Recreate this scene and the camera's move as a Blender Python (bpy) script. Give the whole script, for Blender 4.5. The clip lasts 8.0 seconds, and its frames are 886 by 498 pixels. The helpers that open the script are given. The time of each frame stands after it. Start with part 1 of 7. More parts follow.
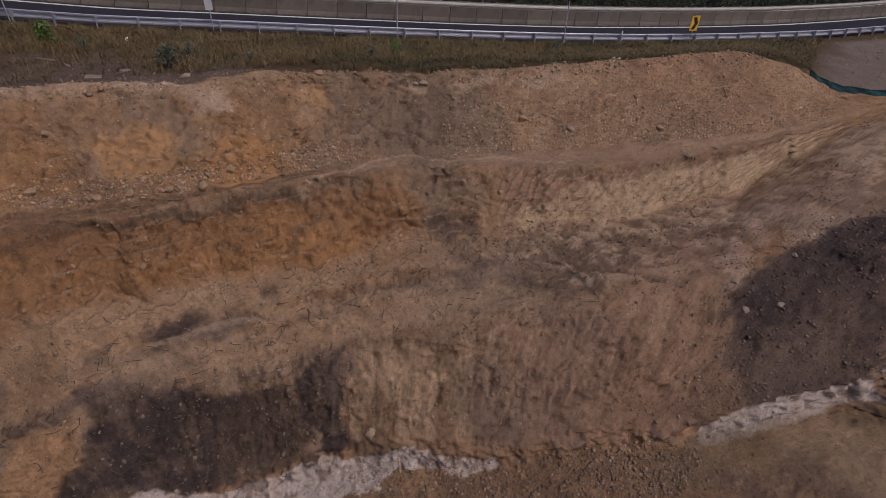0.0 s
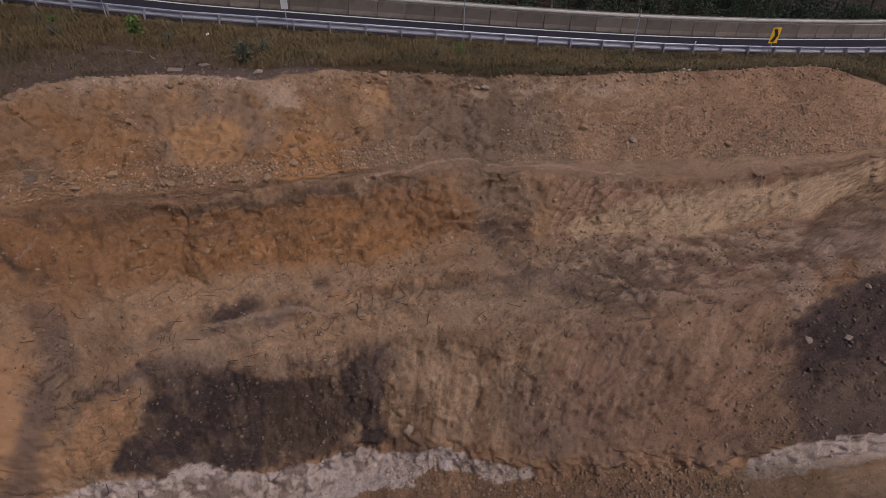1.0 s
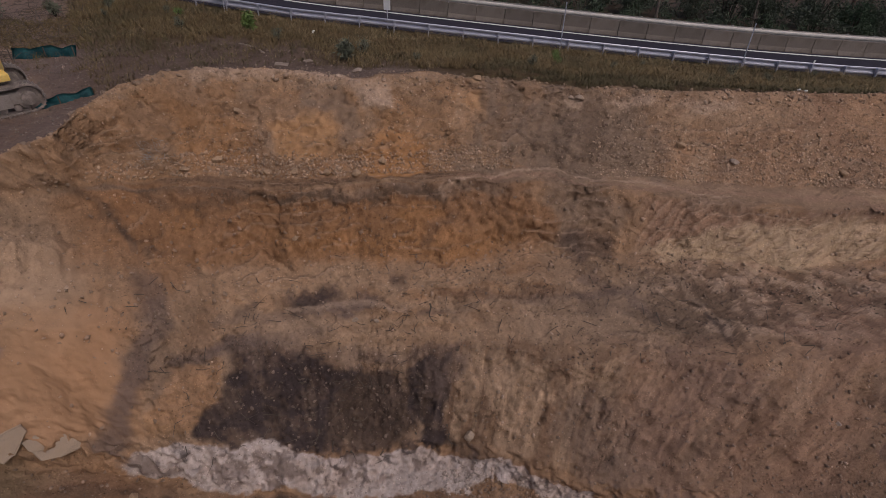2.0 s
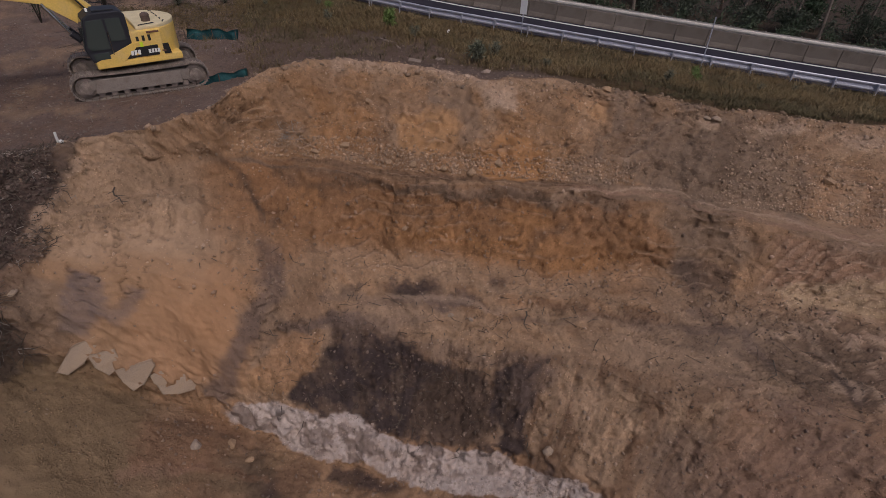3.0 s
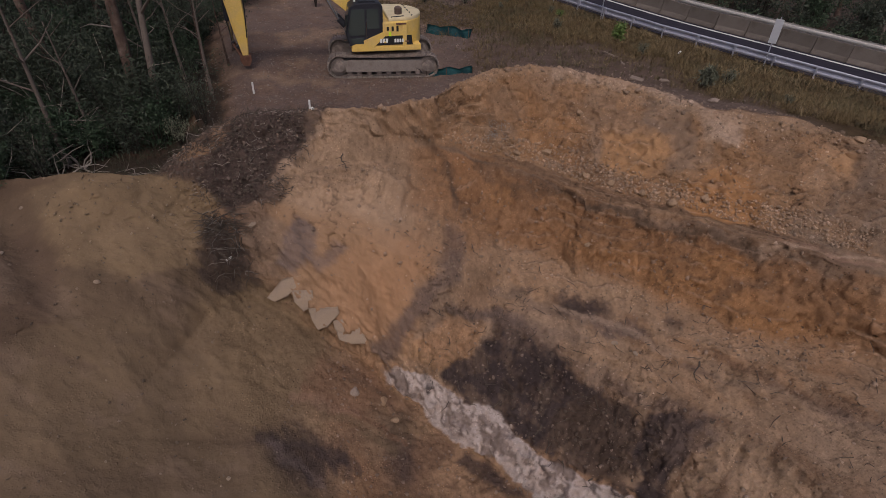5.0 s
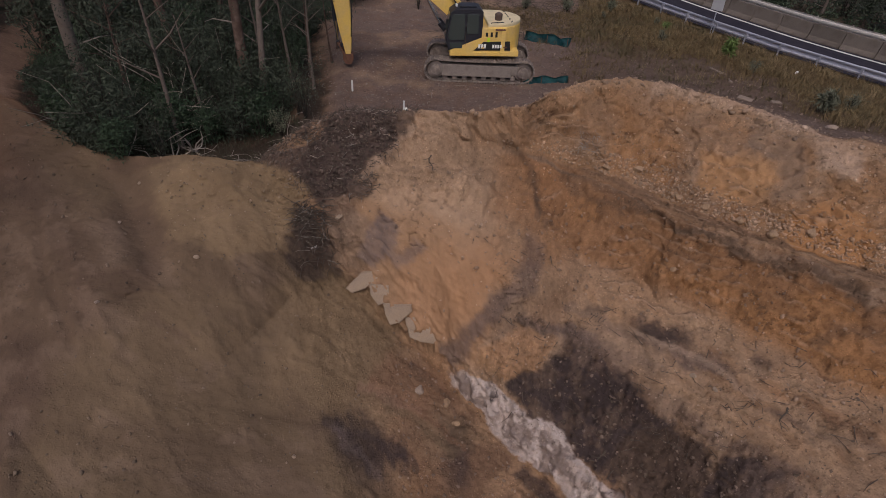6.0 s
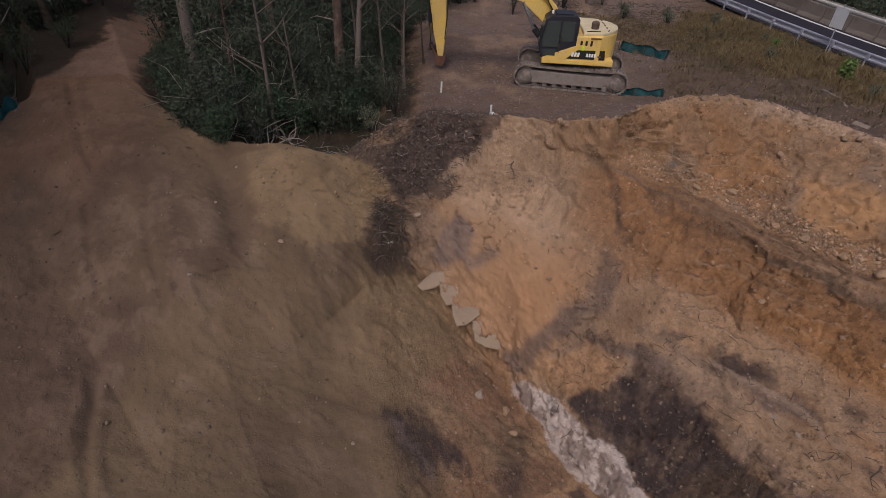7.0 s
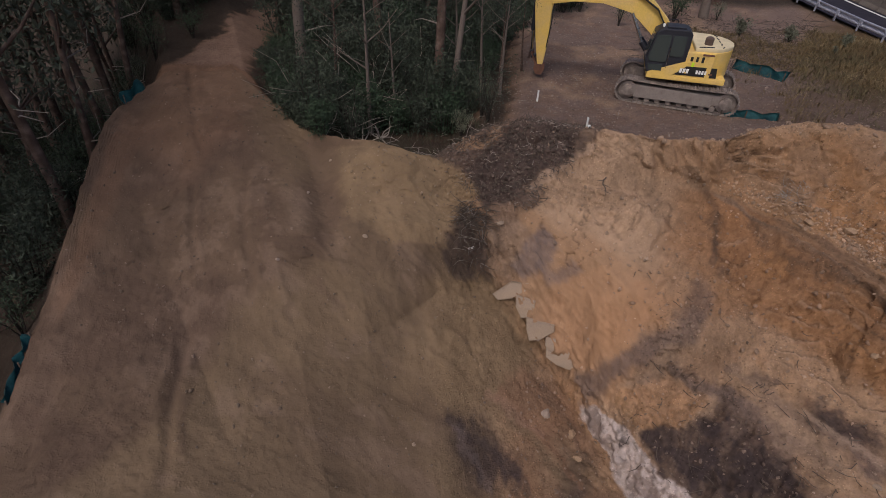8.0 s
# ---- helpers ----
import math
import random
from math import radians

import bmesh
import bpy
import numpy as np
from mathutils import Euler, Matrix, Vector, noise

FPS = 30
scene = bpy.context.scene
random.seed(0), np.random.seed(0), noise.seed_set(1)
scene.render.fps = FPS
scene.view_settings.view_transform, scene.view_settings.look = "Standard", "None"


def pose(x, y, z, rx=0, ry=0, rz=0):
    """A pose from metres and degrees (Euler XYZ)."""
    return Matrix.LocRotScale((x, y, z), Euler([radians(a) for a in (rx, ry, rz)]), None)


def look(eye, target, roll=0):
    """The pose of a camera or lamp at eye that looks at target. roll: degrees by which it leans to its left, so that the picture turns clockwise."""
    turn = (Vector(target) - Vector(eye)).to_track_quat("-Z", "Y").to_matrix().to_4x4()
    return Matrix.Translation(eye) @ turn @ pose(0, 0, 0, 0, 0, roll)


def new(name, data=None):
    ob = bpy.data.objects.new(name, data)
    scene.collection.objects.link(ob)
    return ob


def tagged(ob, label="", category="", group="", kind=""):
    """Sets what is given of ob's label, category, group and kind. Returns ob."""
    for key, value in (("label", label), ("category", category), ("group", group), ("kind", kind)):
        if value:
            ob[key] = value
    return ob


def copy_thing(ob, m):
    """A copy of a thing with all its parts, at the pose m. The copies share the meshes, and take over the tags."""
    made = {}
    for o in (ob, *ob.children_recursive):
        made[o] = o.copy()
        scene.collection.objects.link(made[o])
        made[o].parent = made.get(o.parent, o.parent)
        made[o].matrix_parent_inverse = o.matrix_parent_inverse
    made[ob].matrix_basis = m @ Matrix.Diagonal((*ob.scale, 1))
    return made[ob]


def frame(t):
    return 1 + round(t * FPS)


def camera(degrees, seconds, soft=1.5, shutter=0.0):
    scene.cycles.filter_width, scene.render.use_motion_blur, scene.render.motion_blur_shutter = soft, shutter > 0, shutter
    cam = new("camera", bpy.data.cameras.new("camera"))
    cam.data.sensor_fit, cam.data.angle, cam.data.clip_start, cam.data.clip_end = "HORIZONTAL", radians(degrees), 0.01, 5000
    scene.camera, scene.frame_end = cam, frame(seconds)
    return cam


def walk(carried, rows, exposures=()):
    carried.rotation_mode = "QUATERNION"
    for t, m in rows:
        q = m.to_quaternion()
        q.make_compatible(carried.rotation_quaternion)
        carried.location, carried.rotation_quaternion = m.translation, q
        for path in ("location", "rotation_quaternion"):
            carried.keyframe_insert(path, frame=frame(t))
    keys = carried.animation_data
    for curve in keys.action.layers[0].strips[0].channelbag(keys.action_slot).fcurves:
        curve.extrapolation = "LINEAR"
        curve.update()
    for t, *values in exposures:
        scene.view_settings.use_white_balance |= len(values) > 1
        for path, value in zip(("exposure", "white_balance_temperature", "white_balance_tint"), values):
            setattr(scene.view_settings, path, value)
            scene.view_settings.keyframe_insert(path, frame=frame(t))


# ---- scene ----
cam = camera(78.9, 8.0, soft=0.8)
# seconds, eye, yaw, pitch, roll of the drone's camera
ROWS = [
    (0.0, 0.000, 0.000, 9.000, 0.00, -36.06, 2.36),
    (0.5, 0.051, -0.040, 9.058, 3.99, -36.10, 2.21),
    (1.0, 0.069, -0.059, 9.104, 6.87, -36.08, 2.25),
    (1.2, 0.054, -0.054, 9.117, 8.34, -36.08, 2.18),
    (2.5, -0.143, -0.005, 9.178, 22.98, -36.14, 2.14),
    (3.0, -0.144, -0.110, 9.199, 29.85, -36.24, 2.21),
    (3.5, -0.099, -0.245, 9.229, 36.22, -36.31, 2.23),
    (4.0, -0.079, -0.341, 9.255, 41.87, -36.28, 2.24),
    (4.5, -0.121, -0.410, 9.276, 47.19, -36.20, 2.19),
    (4.7, -0.132, -0.443, 9.283, 49.18, -36.23, 2.25),
    (6.0, -0.226, -0.550, 9.379, 62.01, -36.25, 2.16),
    (6.5, -0.242, -0.638, 9.387, 66.65, -36.23, 2.24),
    (7.0, -0.284, -0.711, 9.392, 71.03, -36.18, 2.30),
    (7.5, -0.374, -0.784, 9.365, 76.13, -36.08, 2.42),
    (8.0, -0.472, -0.820, 9.340, 80.93, -35.96, 2.42),
]
EXPOSURE = [(0.0, -0.07, 6500, 18), (4.5, -0.08, 6500, 18), (6.0, 0.02, 6500, 18), (8.0, 0.20, 6450, 16)]
walk(cam, [(t, pose(x, y, z, 0, 0, yaw) @ pose(0, 0, 0, 90 + pitch) @ pose(0, 0, 0, 0, 0, roll)) for t, x, y, z, yaw, pitch, roll in ROWS], EXPOSURE)

# ---- light: a dull, overcast late afternoon ----
SUN_HIGH, SUN_TURN = 55.0, 125.0
world = bpy.data.worlds.new("overcast_sky")
scene.world = world
world.use_nodes = True
wn = world.node_tree
sky = wn.nodes.new("ShaderNodeTexSky")
sky.sky_type, sky.sun_disc = "NISHITA", False
sky.sun_elevation, sky.sun_rotation = radians(SUN_HIGH), radians(SUN_TURN)
sky.air_density, sky.dust_density, sky.ozone_density = 1.0, 4.0, 1.0
wn.nodes["Background"].inputs["Strength"].default_value = 0.094
wn.links.new(sky.outputs["Color"], wn.nodes["Background"].inputs["Color"])
sun_data = bpy.data.lights.new("sun", "SUN")
sun_data.energy, sun_data.angle, sun_data.color = 1.0, radians(14), (1.0, 0.95, 0.88)
sun = new("sun", sun_data)
sun.matrix_world = look((0, 0, 60), Vector((0, 0, 60)) - Vector((math.sin(radians(SUN_TURN)) * math.cos(radians(SUN_HIGH)), math.cos(radians(SUN_TURN)) * math.cos(radians(SUN_HIGH)), math.sin(radians(SUN_HIGH)))))


# ---- small tools ----
def material(name, base, rough=0.8, metal=0.0, grain=0.0, scale=8.0, bump=0.0, tint=None, attribute="", fine=60.0, island=False, per_object=0.0, spec=0.3):
    """A surface with grain and blotches at two sizes; attribute names a colour layer that replaces the base colour."""
    m = bpy.data.materials.new(name)
    m.use_nodes = True
    n, l = m.node_tree.nodes, m.node_tree.links
    p = n["Principled BSDF"]
    p.inputs["Roughness"].default_value, p.inputs["Metallic"].default_value = rough, metal
    p.inputs["Specular IOR Level"].default_value = spec
    p.inputs["Base Color"].default_value = (*base, 1)
    if attribute:
        src = n.new("ShaderNodeAttribute")
        src.attribute_name = attribute
        col = src.outputs["Color"]
    else:
        src = n.new("ShaderNodeRGB")
        src.outputs[0].default_value = (*base, 1)
        col = src.outputs[0]
    where = n.new("ShaderNodeNewGeometry").outputs["Position"] if attribute else n.new("ShaderNodeTexCoord").outputs["Object"]
    if grain or tint:
        big = n.new("ShaderNodeTexNoise")
        big.inputs["Scale"].default_value, big.inputs["Detail"].default_value = scale, 6
        l.new(where, big.inputs["Vector"])
        small = n.new("ShaderNodeTexNoise")
        small.inputs["Scale"].default_value, small.inputs["Detail"].default_value = fine, 4
        l.new(where, small.inputs["Vector"])
        if tint:
            ramp = n.new("ShaderNodeMapRange")
            ramp.inputs[1].default_value, ramp.inputs[2].default_value = 0.45, 0.72
            l.new(big.outputs["Fac"], ramp.inputs[0])
            mix = n.new("ShaderNodeMix")
            mix.data_type = "RGBA"
            l.new(ramp.outputs[0], mix.inputs["Factor"])
            l.new(col, mix.inputs["A"])
            mix.inputs["B"].default_value = (*tint, 1)
            col = mix.outputs["Result"]
        total = n.new("ShaderNodeMath")
        total.operation = "ADD"
        l.new(big.outputs["Fac"], total.inputs[0])
        l.new(small.outputs["Fac"], total.inputs[1])
        level = n.new("ShaderNodeMapRange")
        level.inputs[1].default_value, level.inputs[2].default_value = 0.6, 1.4
        level.inputs[3].default_value, level.inputs[4].default_value = 1 - grain, 1 + grain
        l.new(total.outputs[0], level.inputs[0])
        value = level.outputs[0]
        if per_object or island:
            rnd = n.new("ShaderNodeNewGeometry").outputs["Random Per Island"] if island else n.new("ShaderNodeObjectInfo").outputs["Random"]
            r2 = n.new("ShaderNodeMapRange")
            r2.inputs[3].default_value, r2.inputs[4].default_value = 1 - max(per_object, 0.25 if island else 0), 1 + max(per_object, 0.25 if island else 0)
            l.new(rnd, r2.inputs[0])
            mul = n.new("ShaderNodeMath")
            mul.operation = "MULTIPLY"
            l.new(value, mul.inputs[0])
            l.new(r2.outputs[0], mul.inputs[1])
            value = mul.outputs[0]
        scaled = n.new("ShaderNodeVectorMath")
        scaled.operation = "SCALE"
        l.new(col, scaled.inputs[0])
        l.new(value, scaled.inputs["Scale"])
        col = scaled.outputs[0]
        if bump:
            b = n.new("ShaderNodeBump")
            b.inputs["Strength"].default_value, b.inputs["Distance"].default_value = bump, 0.03
            l.new(total.outputs[0], b.inputs["Height"])
            l.new(b.outputs[0], p.inputs["Normal"])
    l.new(col, p.inputs["Base Color"])
    return m


def part(name, bm, mat, parent=None, label="", smooth=False):
    """Links a bmesh as one mesh object under a thing or part."""
    me = bpy.data.meshes.new(name)
    bm.to_mesh(me)
    bm.free()
    me.materials.append(mat)
    if smooth:
        me.shade_smooth()
    ob = new(name, me)
    if parent:
        ob.parent = parent
    if label:
        ob["label"] = label
    return ob


def again(ob, m, parent=None):
    """Another object on the same mesh."""
    o = bpy.data.objects.new(ob.name.split(".")[0], ob.data)
    scene.collection.objects.link(o)
    o.parent = parent or ob.parent
    o.matrix_basis = m
    if "label" in ob:
        o["label"] = ob["label"]
    return o


def thing(name, m, label, category, group="", kind=""):
    ob = new(name)
    ob.empty_display_size = 0.3
    ob.matrix_world = m
    return tagged(ob, label, category, group, kind)


def box(bm, size, m=None, bevel=0.0):
    """A box, bevelled, added to bm; size in metres, m its pose."""
    made = bmesh.ops.create_cube(bm, size=1.0, matrix=(m or Matrix()) @ Matrix.Diagonal((*size, 1)))
    if bevel:
        edges = list({e for v in made["verts"] for e in v.link_edges})
        bmesh.ops.bevel(bm, geom=edges, offset=bevel, segments=2, affect="EDGES", profile=0.6)
    return bm


def tube(bm, a, b, r0, r1=None, seg=10):
    """A capped round bar from a to b."""
    a, b = Vector(a), Vector(b)
    d = b - a
    m = Matrix.Translation((a + b) / 2) @ d.to_track_quat("Z", "Y").to_matrix().to_4x4()
    bmesh.ops.create_cone(bm, cap_ends=True, segments=seg, radius1=r0, radius2=r0 if r1 is None else r1, depth=d.length, matrix=m)
    return bm


def prism(bm, outline, width, m=None, bevel=0.0):
    """An outline in x, z pulled to a width along y, centred."""
    m = m or Matrix()
    lo = [bm.verts.new(m @ Vector((x, -width / 2, z))) for x, z in outline]
    hi = [bm.verts.new(m @ Vector((x, width / 2, z))) for x, z in outline]
    faces = [bm.faces.new(lo), bm.faces.new(hi[::-1])]
    for i in range(len(lo)):
        j = (i + 1) % len(lo)
        faces.append(bm.faces.new((lo[j], lo[i], hi[i], hi[j])))
    bmesh.ops.recalc_face_normals(bm, faces=faces)
    if bevel:
        edges = list({e for f in faces for e in f.edges})
        bmesh.ops.bevel(bm, geom=edges, offset=bevel, segments=2, affect="EDGES", profile=0.6)
    return bm


_lattice = np.random.RandomState(7).rand(8, 256, 256)


def vnoise(x, y, seed=0):
    """Smooth value noise, 0 to 1, for arrays."""
    t = _lattice[seed % 8]
    xi, yi = np.floor(x).astype(int), np.floor(y).astype(int)
    fx, fy = x - xi, y - yi
    fx, fy = fx * fx * fx * (fx * (fx * 6 - 15) + 10), fy * fy * fy * (fy * (fy * 6 - 15) + 10)
    x0, x1, y0, y1 = xi & 255, (xi + 1) & 255, yi & 255, (yi + 1) & 255
    return (t[x0, y0] * (1 - fx) + t[x1, y0] * fx) * (1 - fy) + (t[x0, y1] * (1 - fx) + t[x1, y1] * fx) * fy


def fbm(x, y, octaves=4, seed=0, gain=0.5):
    total, amp, norm = 0, 1.0, 0.0
    for o in range(octaves):
        total = total + amp * vnoise(x * 2 ** o + 17.3 * o, y * 2 ** o + 9.1 * o, seed + o)
        norm += amp
        amp *= gain
    return total / norm


def step(a, b, v):
    t = np.clip((v - a) / (b - a), 0, 1)
    return t * t * (3 - 2 * t)


def mesh_from(name, verts, faces, mat, smooth=True):
    me = bpy.data.meshes.new(name)
    me.from_pydata(verts, [], faces)
    me.materials.append(mat)
    if smooth:
        me.shade_smooth()
    return me


# ---- the excavation: lines round the drone's place, by bearing (degrees to the left of north): radius and height ----
PIVOT = (-0.25, -0.35)
AZ = [-60, -50, -45, -40, -36, -32, -28, -22, -16, -10, -4, 2, 8, 14, 20, 26, 32, 38, 44, 49, 54, 59, 64, 69, 74, 79, 84, 89, 94, 99, 104, 110, 116, 122, 128, 136]
LINES = {
    "pit_floor": ([12.3, 11.8, 10.9, 10.1, 9.5, 8.8, 8.1, 7.6, 7.5, 7.4, 7.3, 7.3, 7.2, 7.1, 7.0, 6.9, 6.8, 7.0, 7.1, 7.3, 7.4, 7.5, 7.7, 7.8, 7.2, 7.0, 7.1, 7.1, 7.1, 7.1, 7.0, 7.0, 7.2, 7.5, 8.1, 8.6],
        [-5.2, -5.2, -5.2, -5.2, -5.2, -5.2, -5.2, -5.2, -5.2, -5.2, -5.2, -5.2, -5.3, -5.3, -5.3, -5.3, -5.3, -5.2, -5.1, -5.0, -4.9, -4.8, -4.7, -4.6, -4.7, -4.5, -4.1, -3.7, -3.3, -2.9, -2.4, -2.0, -1.6, -1.3, -1.0, -0.8]),
    "cliff_foot": ([18.6, 17.7, 15.3, 13.4, 12.3, 11.7, 11.0, 10.1, 9.3, 8.9, 8.9, 8.8, 8.8, 8.7, 8.7, 8.6, 8.6, 8.7, 9.3, 9.8, 10.6, 11.2, 12.1, 12.5, 13.2, 13.5, 12.9, 11.9, 10.9, 10.8, 10.8, 10.4, 9.2, 8.8, 8.9, 9.0],
        [-4.6, -4.6, -4.8, -4.8, -4.8, -4.8, -4.8, -4.8, -4.9, -4.9, -4.9, -4.9, -4.9, -4.9, -5.0, -5.0, -5.0, -5.0, -5.0, -5.0, -4.8, -4.6, -4.1, -3.4, -2.5, -1.9, -1.6, -1.5, -1.4, -1.1, -0.8, -0.9, -1.2, -1.0, -0.9, -0.8]),
    "cliff_base": ([18.9, 18.7, 16.0, 14.0, 12.5, 11.9, 11.3, 10.5, 9.7, 9.3, 9.2, 9.2, 9.1, 9.1, 9.2, 9.3, 9.3, 9.8, 10.2, 10.5, 10.9, 11.5, 12.3, 12.7, 13.5, 13.9, 13.3, 12.7, 12.5, 12.3, 12.4, 12.4, 11.2, 10.0, 9.7, 9.5],
        [-3.9, -3.9, -4.0, -4.1, -4.4, -4.4, -4.3, -4.3, -4.3, -4.3, -4.2, -4.2, -4.2, -4.3, -4.3, -4.4, -4.4, -4.3, -4.2, -4.1, -3.9, -3.7, -3.1, -2.3, -1.6, -0.9, -0.7, -0.5, -0.2, 0.0, 0.2, -0.1, -0.7, -0.7, -0.7, -0.7]),
    "shelf_rim": ([25.2, 25.2, 25.2, 22.3, 19.5, 17.3, 15.8, 14.4, 13.3, 12.5, 11.7, 11.6, 11.5, 11.3, 11.4, 11.8, 11.6, 12.4, 12.5, 12.3, 12.0, 11.8, 13.0, 13.5, 14.1, 14.1, 13.8, 13.7, 13.6, 13.6, 13.8, 14.3, 13.2, 11.3, 10.5, 9.9],
        [-1.0, -1.0, -1.0, -1.7, -1.9, -2.1, -2.2, -2.2, -2.2, -2.3, -2.4, -2.4, -2.4, -2.5, -2.7, -2.8, -2.8, -2.7, -2.6, -2.5, -2.4, -2.3, -1.5, -0.9, -0.2, -0.0, 0.3, 0.4, 0.5, 0.7, 0.8, 0.4, -0.2, -0.4, -0.6, -0.7]),
    "lower_toe": ([38.8, 38.8, 38.8, 38.8, 32.7, 25.9, 22.7, 20.2, 18.5, 17.4, 16.6, 15.8, 15.0, 14.3, 14.1, 14.0, 14.1, 14.3, 13.9, 13.1, 12.9, 13.2, 13.6, 14.4, 14.6, 14.6, 14.8, 14.8, 14.8, 15.0, 15.2, 16.2, 15.2, 12.6, 11.3, 10.3],
        [-1.6, -1.6, -1.6, -1.6, -2.4, -2.7, -2.5, -2.3, -2.1, -1.9, -1.9, -1.8, -1.7, -1.7, -1.7, -1.6, -1.6, -1.5, -1.4, -1.1, -0.9, -0.5, -0.1, 0.1, 0.6, 0.6, 0.8, 0.9, 1.0, 1.1, 1.1, 0.8, 0.2, -0.2, -0.4, -0.7]),
    "bench_front": ([39.0, 39.0, 39.0, 39.0, 33.4, 27.9, 24.5, 21.8, 20.0, 18.8, 18.1, 17.5, 17.0, 16.4, 16.1, 16.0, 15.9, 16.3, 17.0, 17.2, 17.2, 16.5, 15.9, 15.7, 15.4, 15.2, 15.5, 15.6, 15.8, 16.1, 16.5, 18.0, 17.2, 13.8, 12.1, 10.7],
        [-1.4, -1.4, -1.4, -1.4, -1.5, -1.2, -0.9, -0.7, -0.5, -0.3, -0.1, 0.0, 0.1, 0.2, 0.2, 0.2, 0.2, 0.3, 0.4, 0.5, 0.7, 0.7, 1.0, 1.0, 1.1, 1.2, 1.1, 1.2, 1.3, 1.4, 1.4, 1.2, 0.7, 0.1, -0.3, -0.7]),
    "upper_toe": ([39.3, 39.3, 39.3, 39.3, 34.1, 29.1, 26.4, 23.7, 21.6, 20.2, 19.2, 18.5, 17.8, 17.0, 16.6, 16.4, 16.4, 16.7, 17.2, 17.5, 17.4, 16.8, 16.3, 16.1, 15.9, 15.6, 15.9, 16.1, 16.4, 17.4, 18.0, 20.1, 19.2, 15.1, 13.0, 11.2],
        [-1.2, -1.2, -1.2, -1.2, -1.3, -1.0, -0.7, -0.5, -0.4, -0.2, -0.1, 0.1, 0.3, 0.4, 0.4, 0.5, 0.5, 0.6, 0.7, 0.9, 1.3, 1.6, 1.8, 1.7, 1.7, 1.7, 1.3, 1.4, 1.5, 1.6, 1.7, 1.6, 1.1, 0.4, -0.1, -0.6]),
    "crest": ([39.5, 39.5, 39.5, 39.5, 36.3, 33.8, 32.4, 29.0, 26.1, 24.0, 22.5, 21.4, 21.3, 21.1, 20.4, 20.0, 21.0, 20.7, 20.4, 19.2, 17.7, 17.0, 16.9, 16.8, 17.3, 16.7, 16.1, 16.3, 16.6, 18.5, 24.0, 24.5, 21.1, 16.4, 13.8, 11.6],
        [-1.1, -1.1, -1.1, -1.1, -0.6, 0.8, 1.5, 1.7, 1.8, 1.9, 2.0, 2.1, 2.2, 2.3, 2.5, 2.5, 2.6, 2.8, 3.1, 3.0, 2.7, 2.6, 2.5, 2.5, 2.5, 2.0, 1.4, 1.8, 1.8, 1.9, 2.1, 2.0, 1.6, 0.7, 0.0, -0.6]),
}

ORDER = ["pit_floor", "cliff_foot", "cliff_base", "shelf_rim", "lower_toe", "bench_front", "upper_toe", "crest"]


def road_height(x, y):
    """The road's plane, falling to the east."""
    return -0.116 - 0.058 * x + 0.010 * y


# the guardrail's line in plan
RAIL = [(-75.0, 38.0), (-60.0, 33.0), (-45.0, 29.6), (-32.0, 28.2), (-20.5, 28.6), (-12.6, 30.1), (-4.8, 31.8), (2.7, 33.6), (9.9, 35.7), (17.1, 38.4), (24.3, 41.6), (31.8, 45.4), (46.0, 54.0), (70.0, 71.0), (110.0, 104.0)]


def along(points, step_length, offset=0.0, first=0.0, last=1e9):
    """Places every step_length along a smooth line, moved aside by offset; each: x, y and the way's angle."""
    p = np.array(points)
    t = np.arange(len(p))
    fine = np.linspace(0, len(p) - 1, 60 * len(p))
    i = np.clip(fine.astype(int), 0, len(p) - 2)
    f = (fine - i)[:, None]
    a, b, c, d = p[np.maximum(i - 1, 0)], p[i], p[i + 1], p[np.minimum(i + 2, len(p) - 1)]
    q = 0.5 * (2 * b + (c - a) * f + (2 * a - 5 * b + 4 * c - d) * f ** 2 + (3 * b - a - 3 * c + d) * f ** 3)
    way = np.gradient(q, axis=0)
    way /= np.linalg.norm(way, axis=1)[:, None]
    q = q + offset * np.stack([-way[:, 1], way[:, 0]], 1)
    s = np.concatenate([[0], np.cumsum(np.linalg.norm(np.diff(q, axis=0), axis=1))])
    at = np.arange(first, min(s[-1], last), step_length)
    ang = np.unwrap(np.arctan2(way[:, 1], way[:, 0]))
    return [(np.interp(v, s, q[:, 0]), np.interp(v, s, q[:, 1]), np.interp(v, s, ang)) for v in at]


RAIL_FINE = np.array([(x, y) for x, y, a in along(RAIL, 0.5)])
_d = RAIL_FINE - np.array(PIVOT)
RAIL_AZ, RAIL_R = np.degrees(np.arctan2(-_d[:, 0], _d[:, 1]))[::-1], np.hypot(_d[:, 0], _d[:, 1])[::-1]

FINE = np.arange(-60, 136.01, 0.2)
az = np.concatenate([FINE, np.arange(138, 299, 2.0)])
wrap = np.where(az > 136, 0, 1)


def line(values):
    return np.interp(az, AZ + [300], list(values) + [values[0]])


lines_r = [np.full(len(az), 0.001), np.full(len(az), 3.5)]
lines_z = [line(LINES["pit_floor"][1]) * 0 - 5.3, line(LINES["pit_floor"][1]) * 0.55 - 2.4]
lines_z[0] = np.full(len(az), lines_z[1].mean())
for k in ORDER:
    lines_r.append(line(LINES[k][0]))
    lines_z.append(line(LINES[k][1]))
rc, zc = lines_r[-1], lines_z[-1]


def by(az_values, values):
    return np.interp(az, az_values, values)


